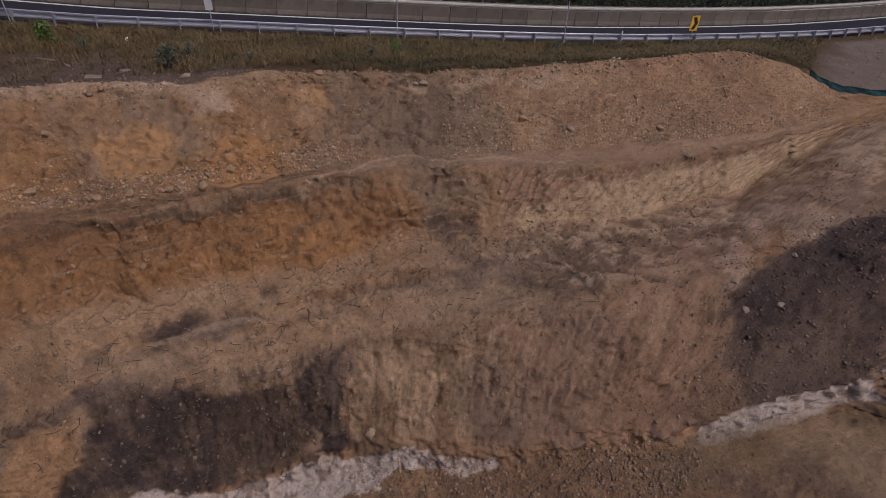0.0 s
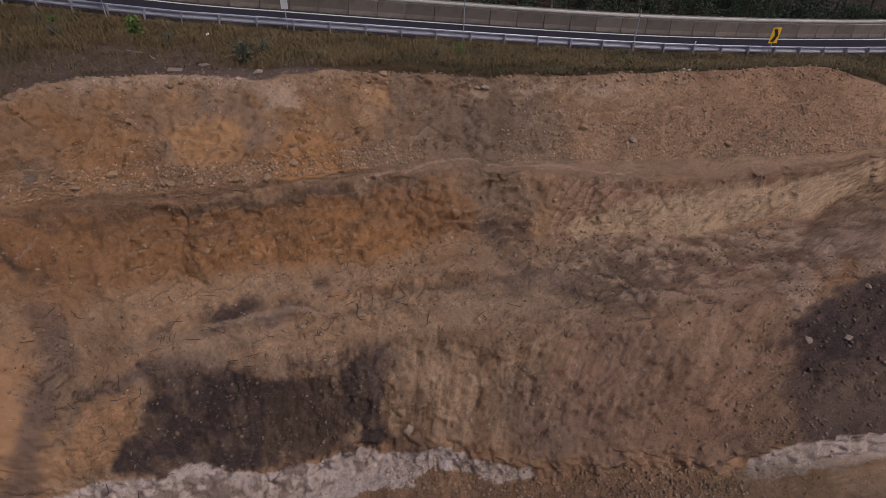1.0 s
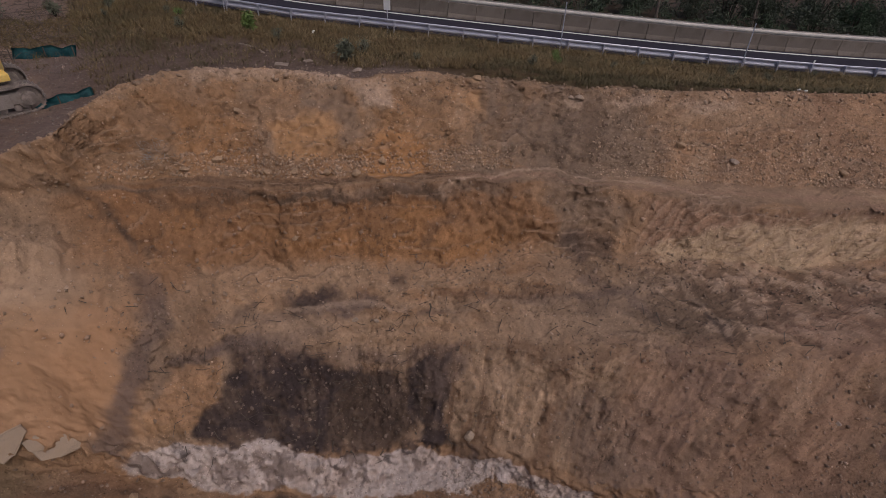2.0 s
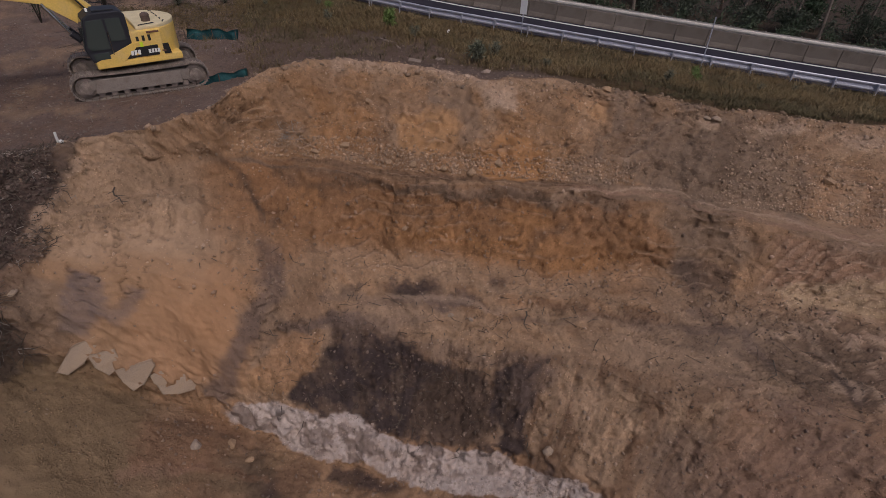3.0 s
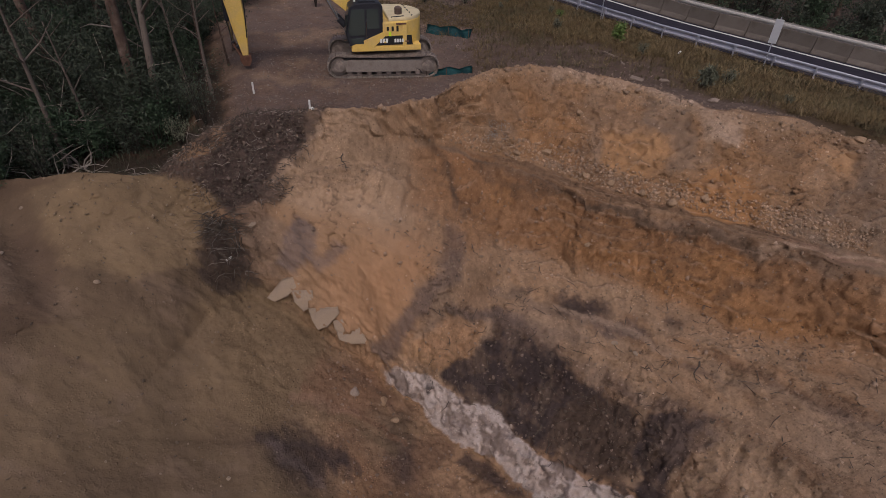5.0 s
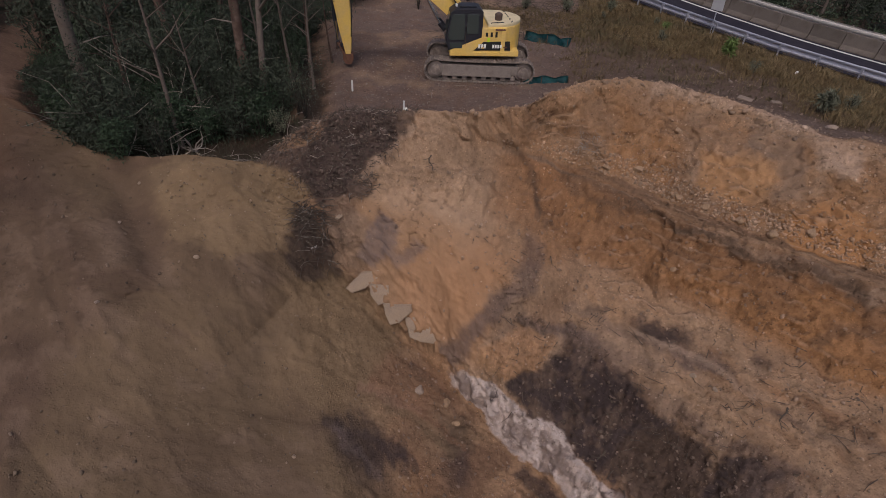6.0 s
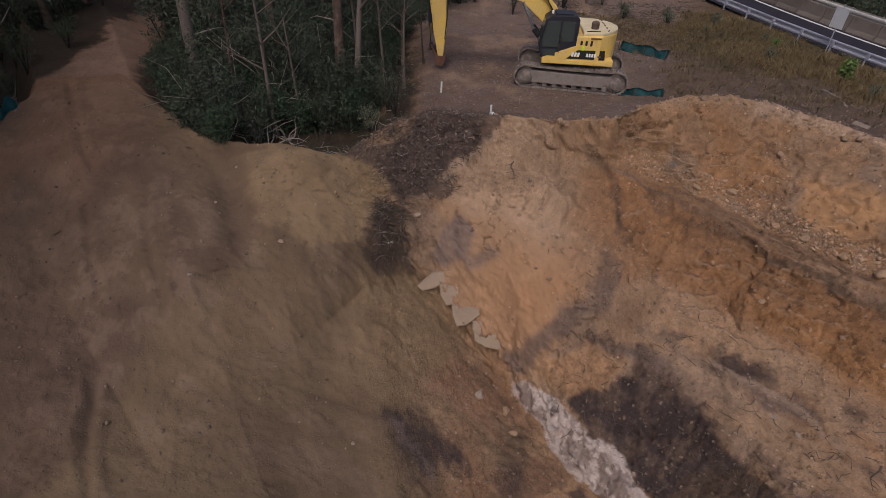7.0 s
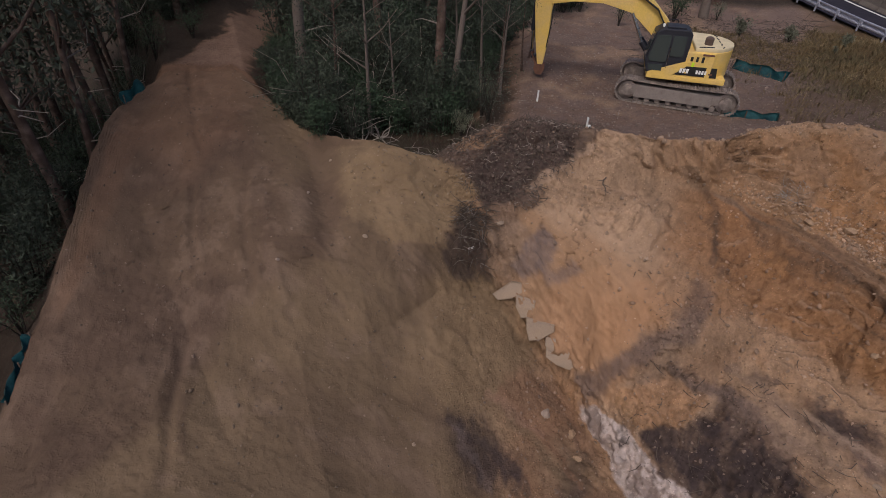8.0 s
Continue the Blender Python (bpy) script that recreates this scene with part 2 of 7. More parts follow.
# behind the crest
lines_r.append(rc + by([-60, 40, 50, 60, 100, 112, 300], [1.5, 1.5, 1.2, 0.8, 1.2, 2.0, 2.0]))
lines_z.append(by([-60, -40, -30, 0, 30, 40, 47, 53, 58, 74, 78, 82, 98, 103, 110, 114, 300], [-1.4, -1.4, 1.0, 1.9, 2.35, 2.4, 2.3, 2.15, 2.1, 2.1, 1.9, 0.9, 0.9, 2.0, 2.0, -0.4, -3.0]) + np.where(az > 114, zc - 1.0, 0) * 0.6)
rail_r = np.interp(az, RAIL_AZ, RAIL_R)
mix = by([-60, 44, 54, 290, 300], [0, 0, 1, 1, 0])
rj = (rail_r - 0.5) * (1 - mix) + mix * by([-60, 50, 70, 100, 106, 112, 125, 300], [40, 38, 34, 32, 34, 34, 26, 26])
xj, yj = PIVOT[0] - np.sin(np.radians(az)) * rj, PIVOT[1] + np.cos(np.radians(az)) * rj
lines_r.append(rj)
lines_z.append((road_height(xj, yj) - 0.05) * (1 - mix) + mix * by([-60, 50, 60, 74, 80, 98, 103, 109, 114, 300], [2, 1.6, 1.9, 2.2, 1.0, 1.0, 2.6, 2.6, -4, -4]))
for extra, sink in ((16.0, 0.05), (24.0, 3.0)):
    rk = rj + extra
    xk, yk = PIVOT[0] - np.sin(np.radians(az)) * rk, PIVOT[1] + np.cos(np.radians(az)) * rk
    lines_r.append(rk)
    lines_z.append((road_height(xk, yk) - sink) * (1 - mix) + mix * by([-60, 50, 74, 80, 98, 104, 109, 116, 300], [2, 2.5, 3, 2, 2, 3.2, 3.2, -5, -5]))
lines_r += [rj * 0 + 190, rj * 0 + 900]
lines_z += [rj * 0 - 4, rj * 0 - 6]
BANDS = [6, 10, 80, 28, 58, 66, 40, 14, 68, 16, 60, 24, 10, 8, 4]
lr, lz = np.array(lines_r), np.array(lines_z)
vv = np.concatenate([[0]] + [k + np.arange(1, n + 1) / n for k, n in enumerate(BANDS)])
kk = np.clip(vv.astype(int), 0, len(BANDS) - 1)
ff = (vv - kk)[:, None]
gr, gz = lr[kk] * (1 - ff) + lr[kk + 1] * ff, lz[kk] * (1 - ff) + lz[kk + 1] * ff
for _ in range(3):  # worn edges
    gr[1:-1] = gr[1:-1] * 0.5 + (gr[:-2] + gr[2:]) * 0.25
    gz[1:-1] = gz[1:-1] * 0.5 + (gz[:-2] + gz[2:]) * 0.25
A, V = np.meshgrid(az, vv)
S = A * 0.28  # metres along the faces, roughly
X, Y = PIVOT[0] - np.sin(np.radians(A)) * gr, PIVOT[1] + np.cos(np.radians(A)) * gr
# uneven crests and toes: the lines wander
wander = (fbm(X * 0.42, Y * 0.42, 5, 1, 0.55) - 0.5) * wrap
edge_zone = step(2.2, 3.2, V) * (1 - step(9.6, 10.6, V))
gr = gr + wander * 1.5 * edge_zone * np.clip(gr / 18, 0, 1.5) * (1 - (0.75 - 0.4 * step(8.75, 8.95, V)) * (1 - step(-8, 2, A)) * step(7.7, 8.0, V))
X, Y = PIVOT[0] - np.sin(np.radians(A)) * gr, PIVOT[1] + np.cos(np.radians(A)) * gr
Z = gz.copy()
face = np.maximum.reduce([step(4.0, 4.3, V) * (1 - step(4.8, 5.1, V)), step(6.0, 6.2, V) * (1 - step(6.9, 7.1, V)), step(8.0, 8.2, V) * (1 - step(8.9, 9.05, V)), step(2.9, 3.1, V) * (1 - step(4.0, 4.1, V))])
face = face * (1 - step(84, 90, A))
near_land = 1 - step(10.3, 11.0, V)
khaki_side = step(80, 86, A)
dome = step(55, 58, A) * (1 - step(72, 76, A)) * step(4.0, 4.4, V) * (1 - step(6.2, 6.8, V))  # the smooth orange slope
soft = (1 - 0.75 * khaki_side) * (1 - 0.82 * dome)
P, Q = X, Y + 0.6 * Z
# rills down the faces, lumps, clods and grit
bend = 1.2 * fbm(P * 0.5, Q * 0.5, 3, 5)
rill = np.sqrt((fbm((S + bend) * 3.0, V * 2.2, 3, 3, 0.55) - 0.5) ** 2 * 4 + 0.01)
gully = np.sqrt((fbm((S + bend) * 0.9 + 5, V * 0.6, 3, 6) - 0.5) ** 2 * 4 + 0.03)
lump = fbm(P * 0.5, Q * 0.5 + 3, 4, 2) - 0.5
clod = np.abs(fbm(P * 2.2, Q * 2.2, 3, 4, 0.6) - 0.5) * 2
grit = fbm(P * 5.0, Q * 5.0, 2, 6, 0.8) - 0.5
spacing = np.hypot(np.gradient(gr, axis=0), np.gradient(gz, axis=0))
close = np.clip(0.09 / (np.abs(spacing) + 1e-6), 0, 1) ** 1.5  # fine relief only where the sheet is fine enough
grit, clod = grit * close, 0.3 + (clod - 0.3) * (0.3 + 0.7 * close)
rubble = step(0.5, 0.66, fbm(P * 0.7 + 30, Q * 0.7, 4, 0, 0.6))
D = face * soft * (1 - 0.45 * (1 - step(5.0, 5.2, V))) * (0.06 * (rill - 0.3) + (0.20 + 0.12 * step(5.9, 6.1, V) * (1 - step(7.0, 7.1, V)) * step(4, 10, A)) * (gully - 0.3) + 0.30 * lump) + near_land * (0.22 * lump * soft - (0.08 + 0.16 * face * soft) * (clod - 0.3) * (1 - 0.6 * khaki_side) + (0.04 + 0.06 * face * soft + 0.10 * rubble * soft) * grit)
ledge = np.maximum(step(2.9, 3.1, V) * (1 - step(4.0, 4.15, V)) * (1 - step(60, 66, A)), 0)
blocks = np.floor(fbm(P * 1.1, Q * 1.1, 3, 7) * 9) / 9 - 0.5
D += ledge * (0.24 * blocks * step(-38, -30, A) + 0.10 * grit)
D += face * soft * (np.floor(fbm(P * 0.8 + 3, Q * 0.8, 3, 1) * 8) / 8 - 0.5) * 0.5 * step(5.9, 6.1, V) * (1 - step(7.0, 7.1, V)) * step(2, 8, A)
# bucket teeth have raked the pale east face aslant; the shelf below it is blocky
raked = step(-40, -36, A) * (1 - step(-9, -5, A)) * step(6.0, 6.15, V) * (1 - step(6.85, 7.05, V))
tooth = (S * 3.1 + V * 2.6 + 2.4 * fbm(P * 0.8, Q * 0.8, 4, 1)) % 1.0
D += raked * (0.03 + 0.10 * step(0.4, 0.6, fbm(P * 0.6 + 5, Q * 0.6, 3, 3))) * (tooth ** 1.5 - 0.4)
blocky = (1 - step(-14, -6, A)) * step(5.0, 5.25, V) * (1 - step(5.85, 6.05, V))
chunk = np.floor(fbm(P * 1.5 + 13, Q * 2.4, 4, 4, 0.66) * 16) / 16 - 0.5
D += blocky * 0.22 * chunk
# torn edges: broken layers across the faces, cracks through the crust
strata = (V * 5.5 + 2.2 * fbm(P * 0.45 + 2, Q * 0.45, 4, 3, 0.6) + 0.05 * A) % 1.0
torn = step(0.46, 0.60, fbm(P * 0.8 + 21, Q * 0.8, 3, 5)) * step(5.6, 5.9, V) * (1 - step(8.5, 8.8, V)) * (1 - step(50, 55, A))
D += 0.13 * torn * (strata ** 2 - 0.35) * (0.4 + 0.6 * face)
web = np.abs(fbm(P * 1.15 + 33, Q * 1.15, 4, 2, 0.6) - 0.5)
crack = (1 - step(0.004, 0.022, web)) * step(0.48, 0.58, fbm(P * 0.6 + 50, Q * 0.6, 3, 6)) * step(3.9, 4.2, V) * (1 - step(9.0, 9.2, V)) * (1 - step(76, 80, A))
D -= 0.07 * crack
D *= 1 - 0.5 * (1 - step(-8, 0, A)) * step(5.9, 6.1, V)  # the eastern bank is smoother
D *= wrap * step(0.9, 1.6, V) * (1 - step(10.0, 10.9, V) * 0.85)
dxa, dya, dza = [np.gradient(q, axis=1) for q in (X, Y, Z)]
dxv, dyv, dzv = [np.gradient(q, axis=0) for q in (X, Y, Z)]
N = np.stack([dya * dzv - dza * dyv, dza * dxv - dxa * dzv, dxa * dyv - dya * dxv], -1)
N /= np.linalg.norm(N, axis=-1, keepdims=True) + 1e-9
N *= np.sign(N[..., 2:3] + 1e-9)
X, Y, Z = X + N[..., 0] * D, Y + N[..., 1] * D, Z + N[..., 2] * D
# the fill's mound, and the wash beside it
Z = Z + 0.38 * np.exp(-((A - 89.5) / 4.2) ** 2 - ((V - 7.6) / 1.3) ** 2) - 0.45 * np.exp(-((A - 97.5) / 2.2) ** 2 - ((V - 6.6) / 2.0) ** 2) - 0.30 * np.exp(-((A - 83.0) / 2.0) ** 2 - ((V - 6.0) / 1.6) ** 2)
# the verge swells a little before the rail
Z = Z + 0.17 * step(10.6, 10.85, V) * (1 - step(10.955, 10.995, V)) * (1 - step(42, 48, A))
# wheel ruts along the dirt track
rut = 0
for x0, y0, x1, y1, wide in ((-16.4, -6.1, -12.6, -5.6, 0.10), (-10.8, -5.45, -6.8, -5.2, 0.11), (-15.9, -4.6, -11.5, -4.0, 0.09), (-24.0, -8.0, -17.0, -6.1, 0.12), (-9.6, -6.2, -6.6, -8.6, 0.13)):
    ln = math.hypot(x1 - x0, y1 - y0)
    u, w = ((X - x0) * (x1 - x0) + (Y - y0) * (y1 - y0)) / ln, ((X - x0) * (y1 - y0) - (Y - y0) * (x1 - x0)) / ln
    w = w + 0.5 * (fbm(u * 0.4, u * 0 + wide * 50, 3, 2) - 0.5)
    rut = rut + (np.exp(-(w / wide) ** 2) - 0.45 * np.exp(-((np.abs(w) - 2.2 * wide) / wide) ** 2)) * step(-0.5, 0.6, u) * (1 - step(ln - 0.6, ln + 0.5, u)) * (0.3 + 0.9 * fbm(u * 0.7, u * 0 + 3, 3, 4))
Z = Z - 0.06 * rut * step(88, 94, A)


# ---- soils: which earth lies where, some shade painted in ----
_ragged = {}


def ragged(seed):
    """Two fields by which an edge wanders, made once for each seed."""
    if seed not in _ragged:
        _ragged[seed] = (fbm(P * 0.55 + seed, Q * 0.55, 5, seed, 0.62) - 0.5, fbm(P * 0.6 + 40, Q * 0.6 + seed, 5, seed + 3, 0.62) - 0.5)
    return _ragged[seed]


def blotch(a0, a1, v0, v1, edge_a=2.0, edge_v=0.15, seed=0, rough=1.0, skew=0.0):
    fa, fv = ragged(seed % 8)
    wa = A + skew * (V - 5) + fa * 14 * rough
    wv = V + fv * 1.3 * rough
    return step(a0 - edge_a, a0 + edge_a, wa) * (1 - step(a1 - edge_a, a1 + edge_a, wa)) * step(v0 - edge_v, v0 + edge_v, wv) * (1 - step(v1 - edge_v, v1 + edge_v, wv))


TAN, SAND, ORANGE, RUST = (0.36, 0.23, 0.135), (0.41, 0.288, 0.187), (0.385, 0.203, 0.088), (0.31, 0.168, 0.083)
GREY, DARK, WHITE, CREAM = (0.245, 0.178, 0.126), (0.050, 0.040, 0.041), (0.53, 0.465, 0.42), (0.52, 0.39, 0.25)
KHAKI, BROWN, GRAVEL, PINK = (0.185, 0.135, 0.084), (0.19, 0.118, 0.075), (0.19, 0.142, 0.118), (0.34, 0.215, 0.15)
YELLOW_FILL, DARK_FILL_SHADE = (0.25, 0.180, 0.106), (0.118, 0.082, 0.058)
MULCH, DARK_SLOPE = (0.130, 0.094, 0.076), (0.088, 0.066, 0.060)
GRASS_SOIL, LITTER = (0.10, 0.068, 0.035), (0.056, 0.043, 0.032)
col = np.zeros(A.shape + (3,)) + np.array(TAN)


def lay(colour, mask):
    global col
    col = col * (1 - mask[..., None]) + np.array(colour) * mask[..., None]


n1 = fbm(P * 0.35, Q * 0.35, 6, 2, 0.62)
n2 = fbm(P * 1.2, Q * 1.2, 4, 5, 0.65)
streak = fbm((S + bend) * 2.6, V * 1.2, 5, 1, 0.65)
# drag marks of the machine, running across the shelf
level_streak = fbm((P * 0.75 - Q * 0.66) * 0.35 + bend, (P * 0.66 + Q * 0.75) * 1.6, 5, 6, 0.62)
lay(BROWN, step(0.45, 0.75, n1) * 0.6)
# near floor and lower cliff
lay(BROWN, (1 - step(2.8, 3.1, V)) * step(0.35, 0.6, n2) * 0.7)
lay(SAND, blotch(60, 78, 2.2, 3.0, seed=2) * 0.4)
cliff = step(3.9, 4.1, V) * (1 - step(4.95, 5.15, V)) * (1 - step(62, 66, A))
lay(GREY, cliff * (0.28 + 0.35 * step(0.4, 0.6, streak)))
lay(BROWN, cliff * step(0.52, 0.66, fbm((S + bend) * 1.4 + 11, V * 1.6, 4, 7)) * 0.6)
lay(SAND, cliff * step(0.56, 0.68, fbm(S * 2.4 + 50, V * 1.1, 4, 3)) * 0.7)
# shelf
shelf = step(5.0, 5.2, V) * (1 - step(5.9, 6.05, V)) * (1 - khaki_side)
lay(SAND, shelf * step(0.42, 0.56, level_streak) * 0.45)
lay(BROWN, shelf * step(0.5, 0.62, fbm((P * 0.75 - Q * 0.66) * 0.5 + 9, (P * 0.66 + Q * 0.75) * 2.2, 5, 2, 0.65)) * 0.38)
lay(GREY, shelf * blotch(-30, 4, 4.9, 6.0, 5, 0.3, 4) * 0.5)
lay(SAND, blotch(-28, -2, 5.0, 5.9, 4, 0.2, 3, 1.2) * step(0.5, 0.6, fbm((P + Q) * 0.5, (P - Q) * 2.0, 5, 3, 0.65)) * 0.8)
lay(DARK, blotch(-26, -4, 5.2, 5.95, 3, 0.2, 4, 0.8) * step(0.57, 0.66, fbm((P + Q) * 0.4 + 4, (P - Q) * 1.9, 4, 1, 0.6)) * 0.3)
lay(PINK, blotch(-34, -10, 5.1, 5.9, 3, 0.2, 7, 1.0) * step(0.5, 0.62, n1) * 0.5)
# lower face
lay(RUST, blotch(4, 58, 5.75, 7.1, 3, 0.12, 5) * 0.5)
lay(ORANGE, blotch(8, 40, 6.0, 7.0, 3, 0.2, 6) * step(0.45, 0.6, n2) * 0.4)
slanted = fbm((S + bend) * 2.2 - V * 2.2, V * 1.6 + S * 0.3, 5, 1, 0.62)
lay(PINK, blotch(-37, -7, 6.0, 7.0, 2.5, 0.12, 2, 0.5) * 0.7)
lay(BROWN, blotch(-37, -6, 6.0, 7.0, 2.5, 0.12, 4, 0.5) * step(0.56, 0.66, fbm((S + bend) * 2.0 - V * 2.2 + 20, V * 1.4, 5, 5, 0.62)) * 0.7)
lay(BROWN, blotch(6, 52, 6.6, 7.05, 3, 0.12, 2, 0.6) * 0.35)
lay(SAND, blotch(6, 52, 5.7, 6.12, 4, 0.12, 4, 0.5) * 0.55)
# bench
lay(GREY, blotch(-40, 14, 7.0, 8.0, 4, 0.1, 1) * 0.6)
lay(BROWN, blotch(8, 54, 7.0, 7.85, 3, 0.12, 4, 0.4) * 0.5)
lay(DARK_FILL_SHADE, blotch(8, 54, 7.35, 7.75, 3, 0.1, 4, 0.5) * 0.35)
lay(SAND, blotch(12, 34, 7.05, 7.4, 3, 0.1, 2, 0.5) * 0.35)
lay(SAND, blotch(-40, 10, 7.35, 7.75, 4, 0.1, 2, 0.3) * 0.5)
# upper face
lay(ORANGE, blotch(15, 60, 7.9, 9.2, 3, 0.1, 2, 0.7) * (0.2 + 0.25 * step(0.4, 0.6, n1)))
lay(SAND, blotch(15, 60, 7.9, 9.2, 3, 0.1, 2, 0.7) * step(0.55, 0.7, fbm(S * 1.3 + 9, V * 4, 4, 4)) * 0.6)
lay(GREY, blotch(15, 48, 8.0, 9.0, 3, 0.1, 6, 0.8) * step(0.48, 0.6, fbm(P * 0.6 + 8, Q * 0.6, 5, 6)) * 0.35)
lay(SAND, blotch(10, 56, 8.88, 9.12, 3, 0.05, 3, 0.25) * 0.6)
lay(GREY, blotch(-8, 14, 7.9, 9.2, 3, 0.1, 4) * (0.4 + 0.5 * step(0.4, 0.6, streak)))
lay(GREY, blotch(-1, 4.5, 6.0, 9.0, 2, 0.2, 6, 0.6) * 0.7)
lay(PINK, blotch(-40, -8, 7.8, 9.2, 3, 0.15, 5) * 0.25)
lay(SAND, blotch(-34, -4, 8.0, 9.1, 3, 0.15, 1) * step(0.42, 0.6, fbm((S + bend) * 1.6 + 3, V * 0.9, 4, 6, 0.6)) * 0.6)
lay(BROWN, blotch(-40, -4, 7.9, 9.1, 3, 0.1, 2) * step(0.5, 0.62, fbm((S + bend) * 3.2 + 8, V * 1.0, 4, 2, 0.6)) * 0.3)
lay(SAND, blotch(53, 75, 5.9, 9.1, 3, 0.3, 1, 0.5) * 0.75)
lay(TAN, blotch(54, 74, 4.2, 6.3, 2, 0.2, 1, 0.4) * 0.95)
lay(ORANGE, blotch(56, 68, 4.4, 5.6, 3, 0.3, 3, 0.6) * 0.3)
lay(GREY, blotch(51, 56.5, 4.5, 5.9, 1.2, 0.2, 3, 0.5) * 0.6)
lay(RUST, blotch(46, 57, 6.4, 7.6, 2, 0.2, 3, 0.6) * 0.6)
# dark ground and the pale ledge at the foot of the cliff
# khaki fill and the dirt track
lay(KHAKI, blotch(80, 300, 0.0, 9.5, 3, 0.1, 3, 0.5))
lay(DARK_FILL_SHADE, khaki_side * step(97, 106, A) * (1 - step(10, 10.5, V)) * (0.72 + 0.28 * step(0.4, 0.6, n1)))
lay(YELLOW_FILL, blotch(60, 92, 1.2, 3.0, 5, 0.3, 6) * 0.35)
lay(KHAKI, step(68, 80, A + 3 * (V - 2.6) + 14 * (n1 - 0.5)) * (1 - step(3.5, 4.1, V)) * 0.95)
lay(YELLOW_FILL, blotch(68, 82, 2.4, 3.5, 3, 0.3, 1, 0.6) * 0.45)
lay(DARK_FILL_SHADE, khaki_side * step(0.45, 0.7, n1) * (1 - step(10, 10.5, V)) * 0.35)
lay(GREY, khaki_side * step(0.55, 0.7, n2) * 0.35 * (1 - step(10, 10.5, V)))
lay(SAND, blotch(58, 75, 6.2, 9.1, 2, 0.2, 4, 0.6) * 0.75)
lay(TAN, blotch(47, 60, 7.8, 9.1, 3, 0.15, 5, 0.6) * 0.6)
# the wash beside the mound: brown earth with its shade put into the colour
lay(DARK_FILL_SHADE, blotch(95.5, 99.5, 4.5, 8.6, 1.2, 0.3, 3, 0.5) * 0.55)
lay(GREY, blotch(99, 102.5, 5.2, 6.2, 1.0, 0.2, 1, 0.6) * 0.5)
lay(DARK_FILL_SHADE, np.clip(rut, 0, 1) * step(88, 94, A) * 0.4)
# dark rubble beside the bench
mulch = blotch(73.8, 200, 6.0, 10.15, 1.2, 0.25, 2, 0.5, 1.7) * blotch(0, 77.8, 6.0, 10.15, 0.8, 0.25, 2, 0.35, -1.7)
lay(MULCH, mulch * 0.92)
lay(TAN, blotch(78.5, 81, 8.3, 9.6, 0.8, 0.2, 2, 0.4) * 0.6)
lay(MULCH, blotch(75, 80, 4.3, 6.8, 1.2, 0.2, 5, 0.7) * 0.6)
lay(GREY, blotch(72, 79, 3.9, 5.6, 1.5, 0.2, 5, 0.6) * 0.7)
lay(RUST, blotch(61, 70, 2.3, 3.1, 4, 0.3, 4, 1.4) * 0.4)
lay(BROWN, blotch(50, 72, 1.3, 2.5, 5, 0.3, 2, 1.2) * 0.5)
lay(DARK, blotch(56, 61, 2.2, 2.75, 1.5, 0.15, 2, 0.6) * 0.7)
# patches of other earth and painted shade, with outlines of their own: bearing and band
BRIGHT_CLAY, PALE_CRUST_AND_LIT, GREY_SHADE = (0.43, 0.252, 0.122), (0.50, 0.37, 0.265), (0.165, 0.122, 0.100)
WARM_BROWN, BLUE_GREY, DOME_CLAY, DARK_MULCH = (0.235, 0.142, 0.088), (0.175, 0.140, 0.128), (0.40, 0.245, 0.140), (0.088, 0.066, 0.058)
FRAY_A, FRAY_V = (fbm(P * 1.3 + 7, Q * 1.3, 5, 2, 0.68) - 0.5) * 2.6, (fbm(P * 1.3 + 61, Q * 1.3 + 5, 5, 6, 0.68) - 0.5) * 2.6
mottle = 0.80 + 0.20 * step(0.34, 0.56, fbm(P * 2.4, Q * 2.4 + 8, 4, 1, 0.68))


def outlined(points, wild, closed):
    """Rows and columns about an outline, how far each place lies from it, and whether it lies inside."""
    p = np.array(points) * (0.22, 2.0)
    lo, hi = p.min(0) - 1.3, p.max(0) + 1.3
    sub = np.ix_(np.where((vv * 2 > lo[1]) & (vv * 2 < hi[1]))[0], np.where((az * 0.22 > lo[0]) & (az * 0.22 < hi[0]))[0])
    x, y = A[sub] * 0.22 + wild * FRAY_A[sub], V[sub] * 2 + wild * FRAY_V[sub]
    away, inside = np.full(x.shape, 1e9), np.zeros(x.shape, bool)
    q = np.roll(p, -1, axis=0)
    for (x0, y0), (x1, y1) in list(zip(p, q))[:None if closed else -1]:
        u = np.clip(((x - x0) * (x1 - x0) + (y - y0) * (y1 - y0)) / ((x1 - x0) ** 2 + (y1 - y0) ** 2 + 1e-9), 0, 1)
        away = np.minimum(away, np.hypot(x - x0 - u * (x1 - x0), y - y0 - u * (y1 - y0)))
        inside ^= ((y0 > y) != (y1 > y)) & (x < (x1 - x0) * (y - y0) / (y1 - y0 + 1e-12) + x0)
    return sub, away, inside


calm = np.zeros(A.shape)  # where the earth was left smooth


def area(colour, amount, points, soft_edge=0.12, wild=0.35, smooth_=0.0):
    sub, away, inside = outlined(points, wild, True)
    cover = step(-soft_edge, soft_edge, np.where(inside, away, -away))
    calm[sub] = np.maximum(calm[sub], cover * smooth_)
    mask = (cover * amount * mottle[sub])[..., None]
    col[sub] = col[sub] * (1 - mask) + np.array(colour) * mask


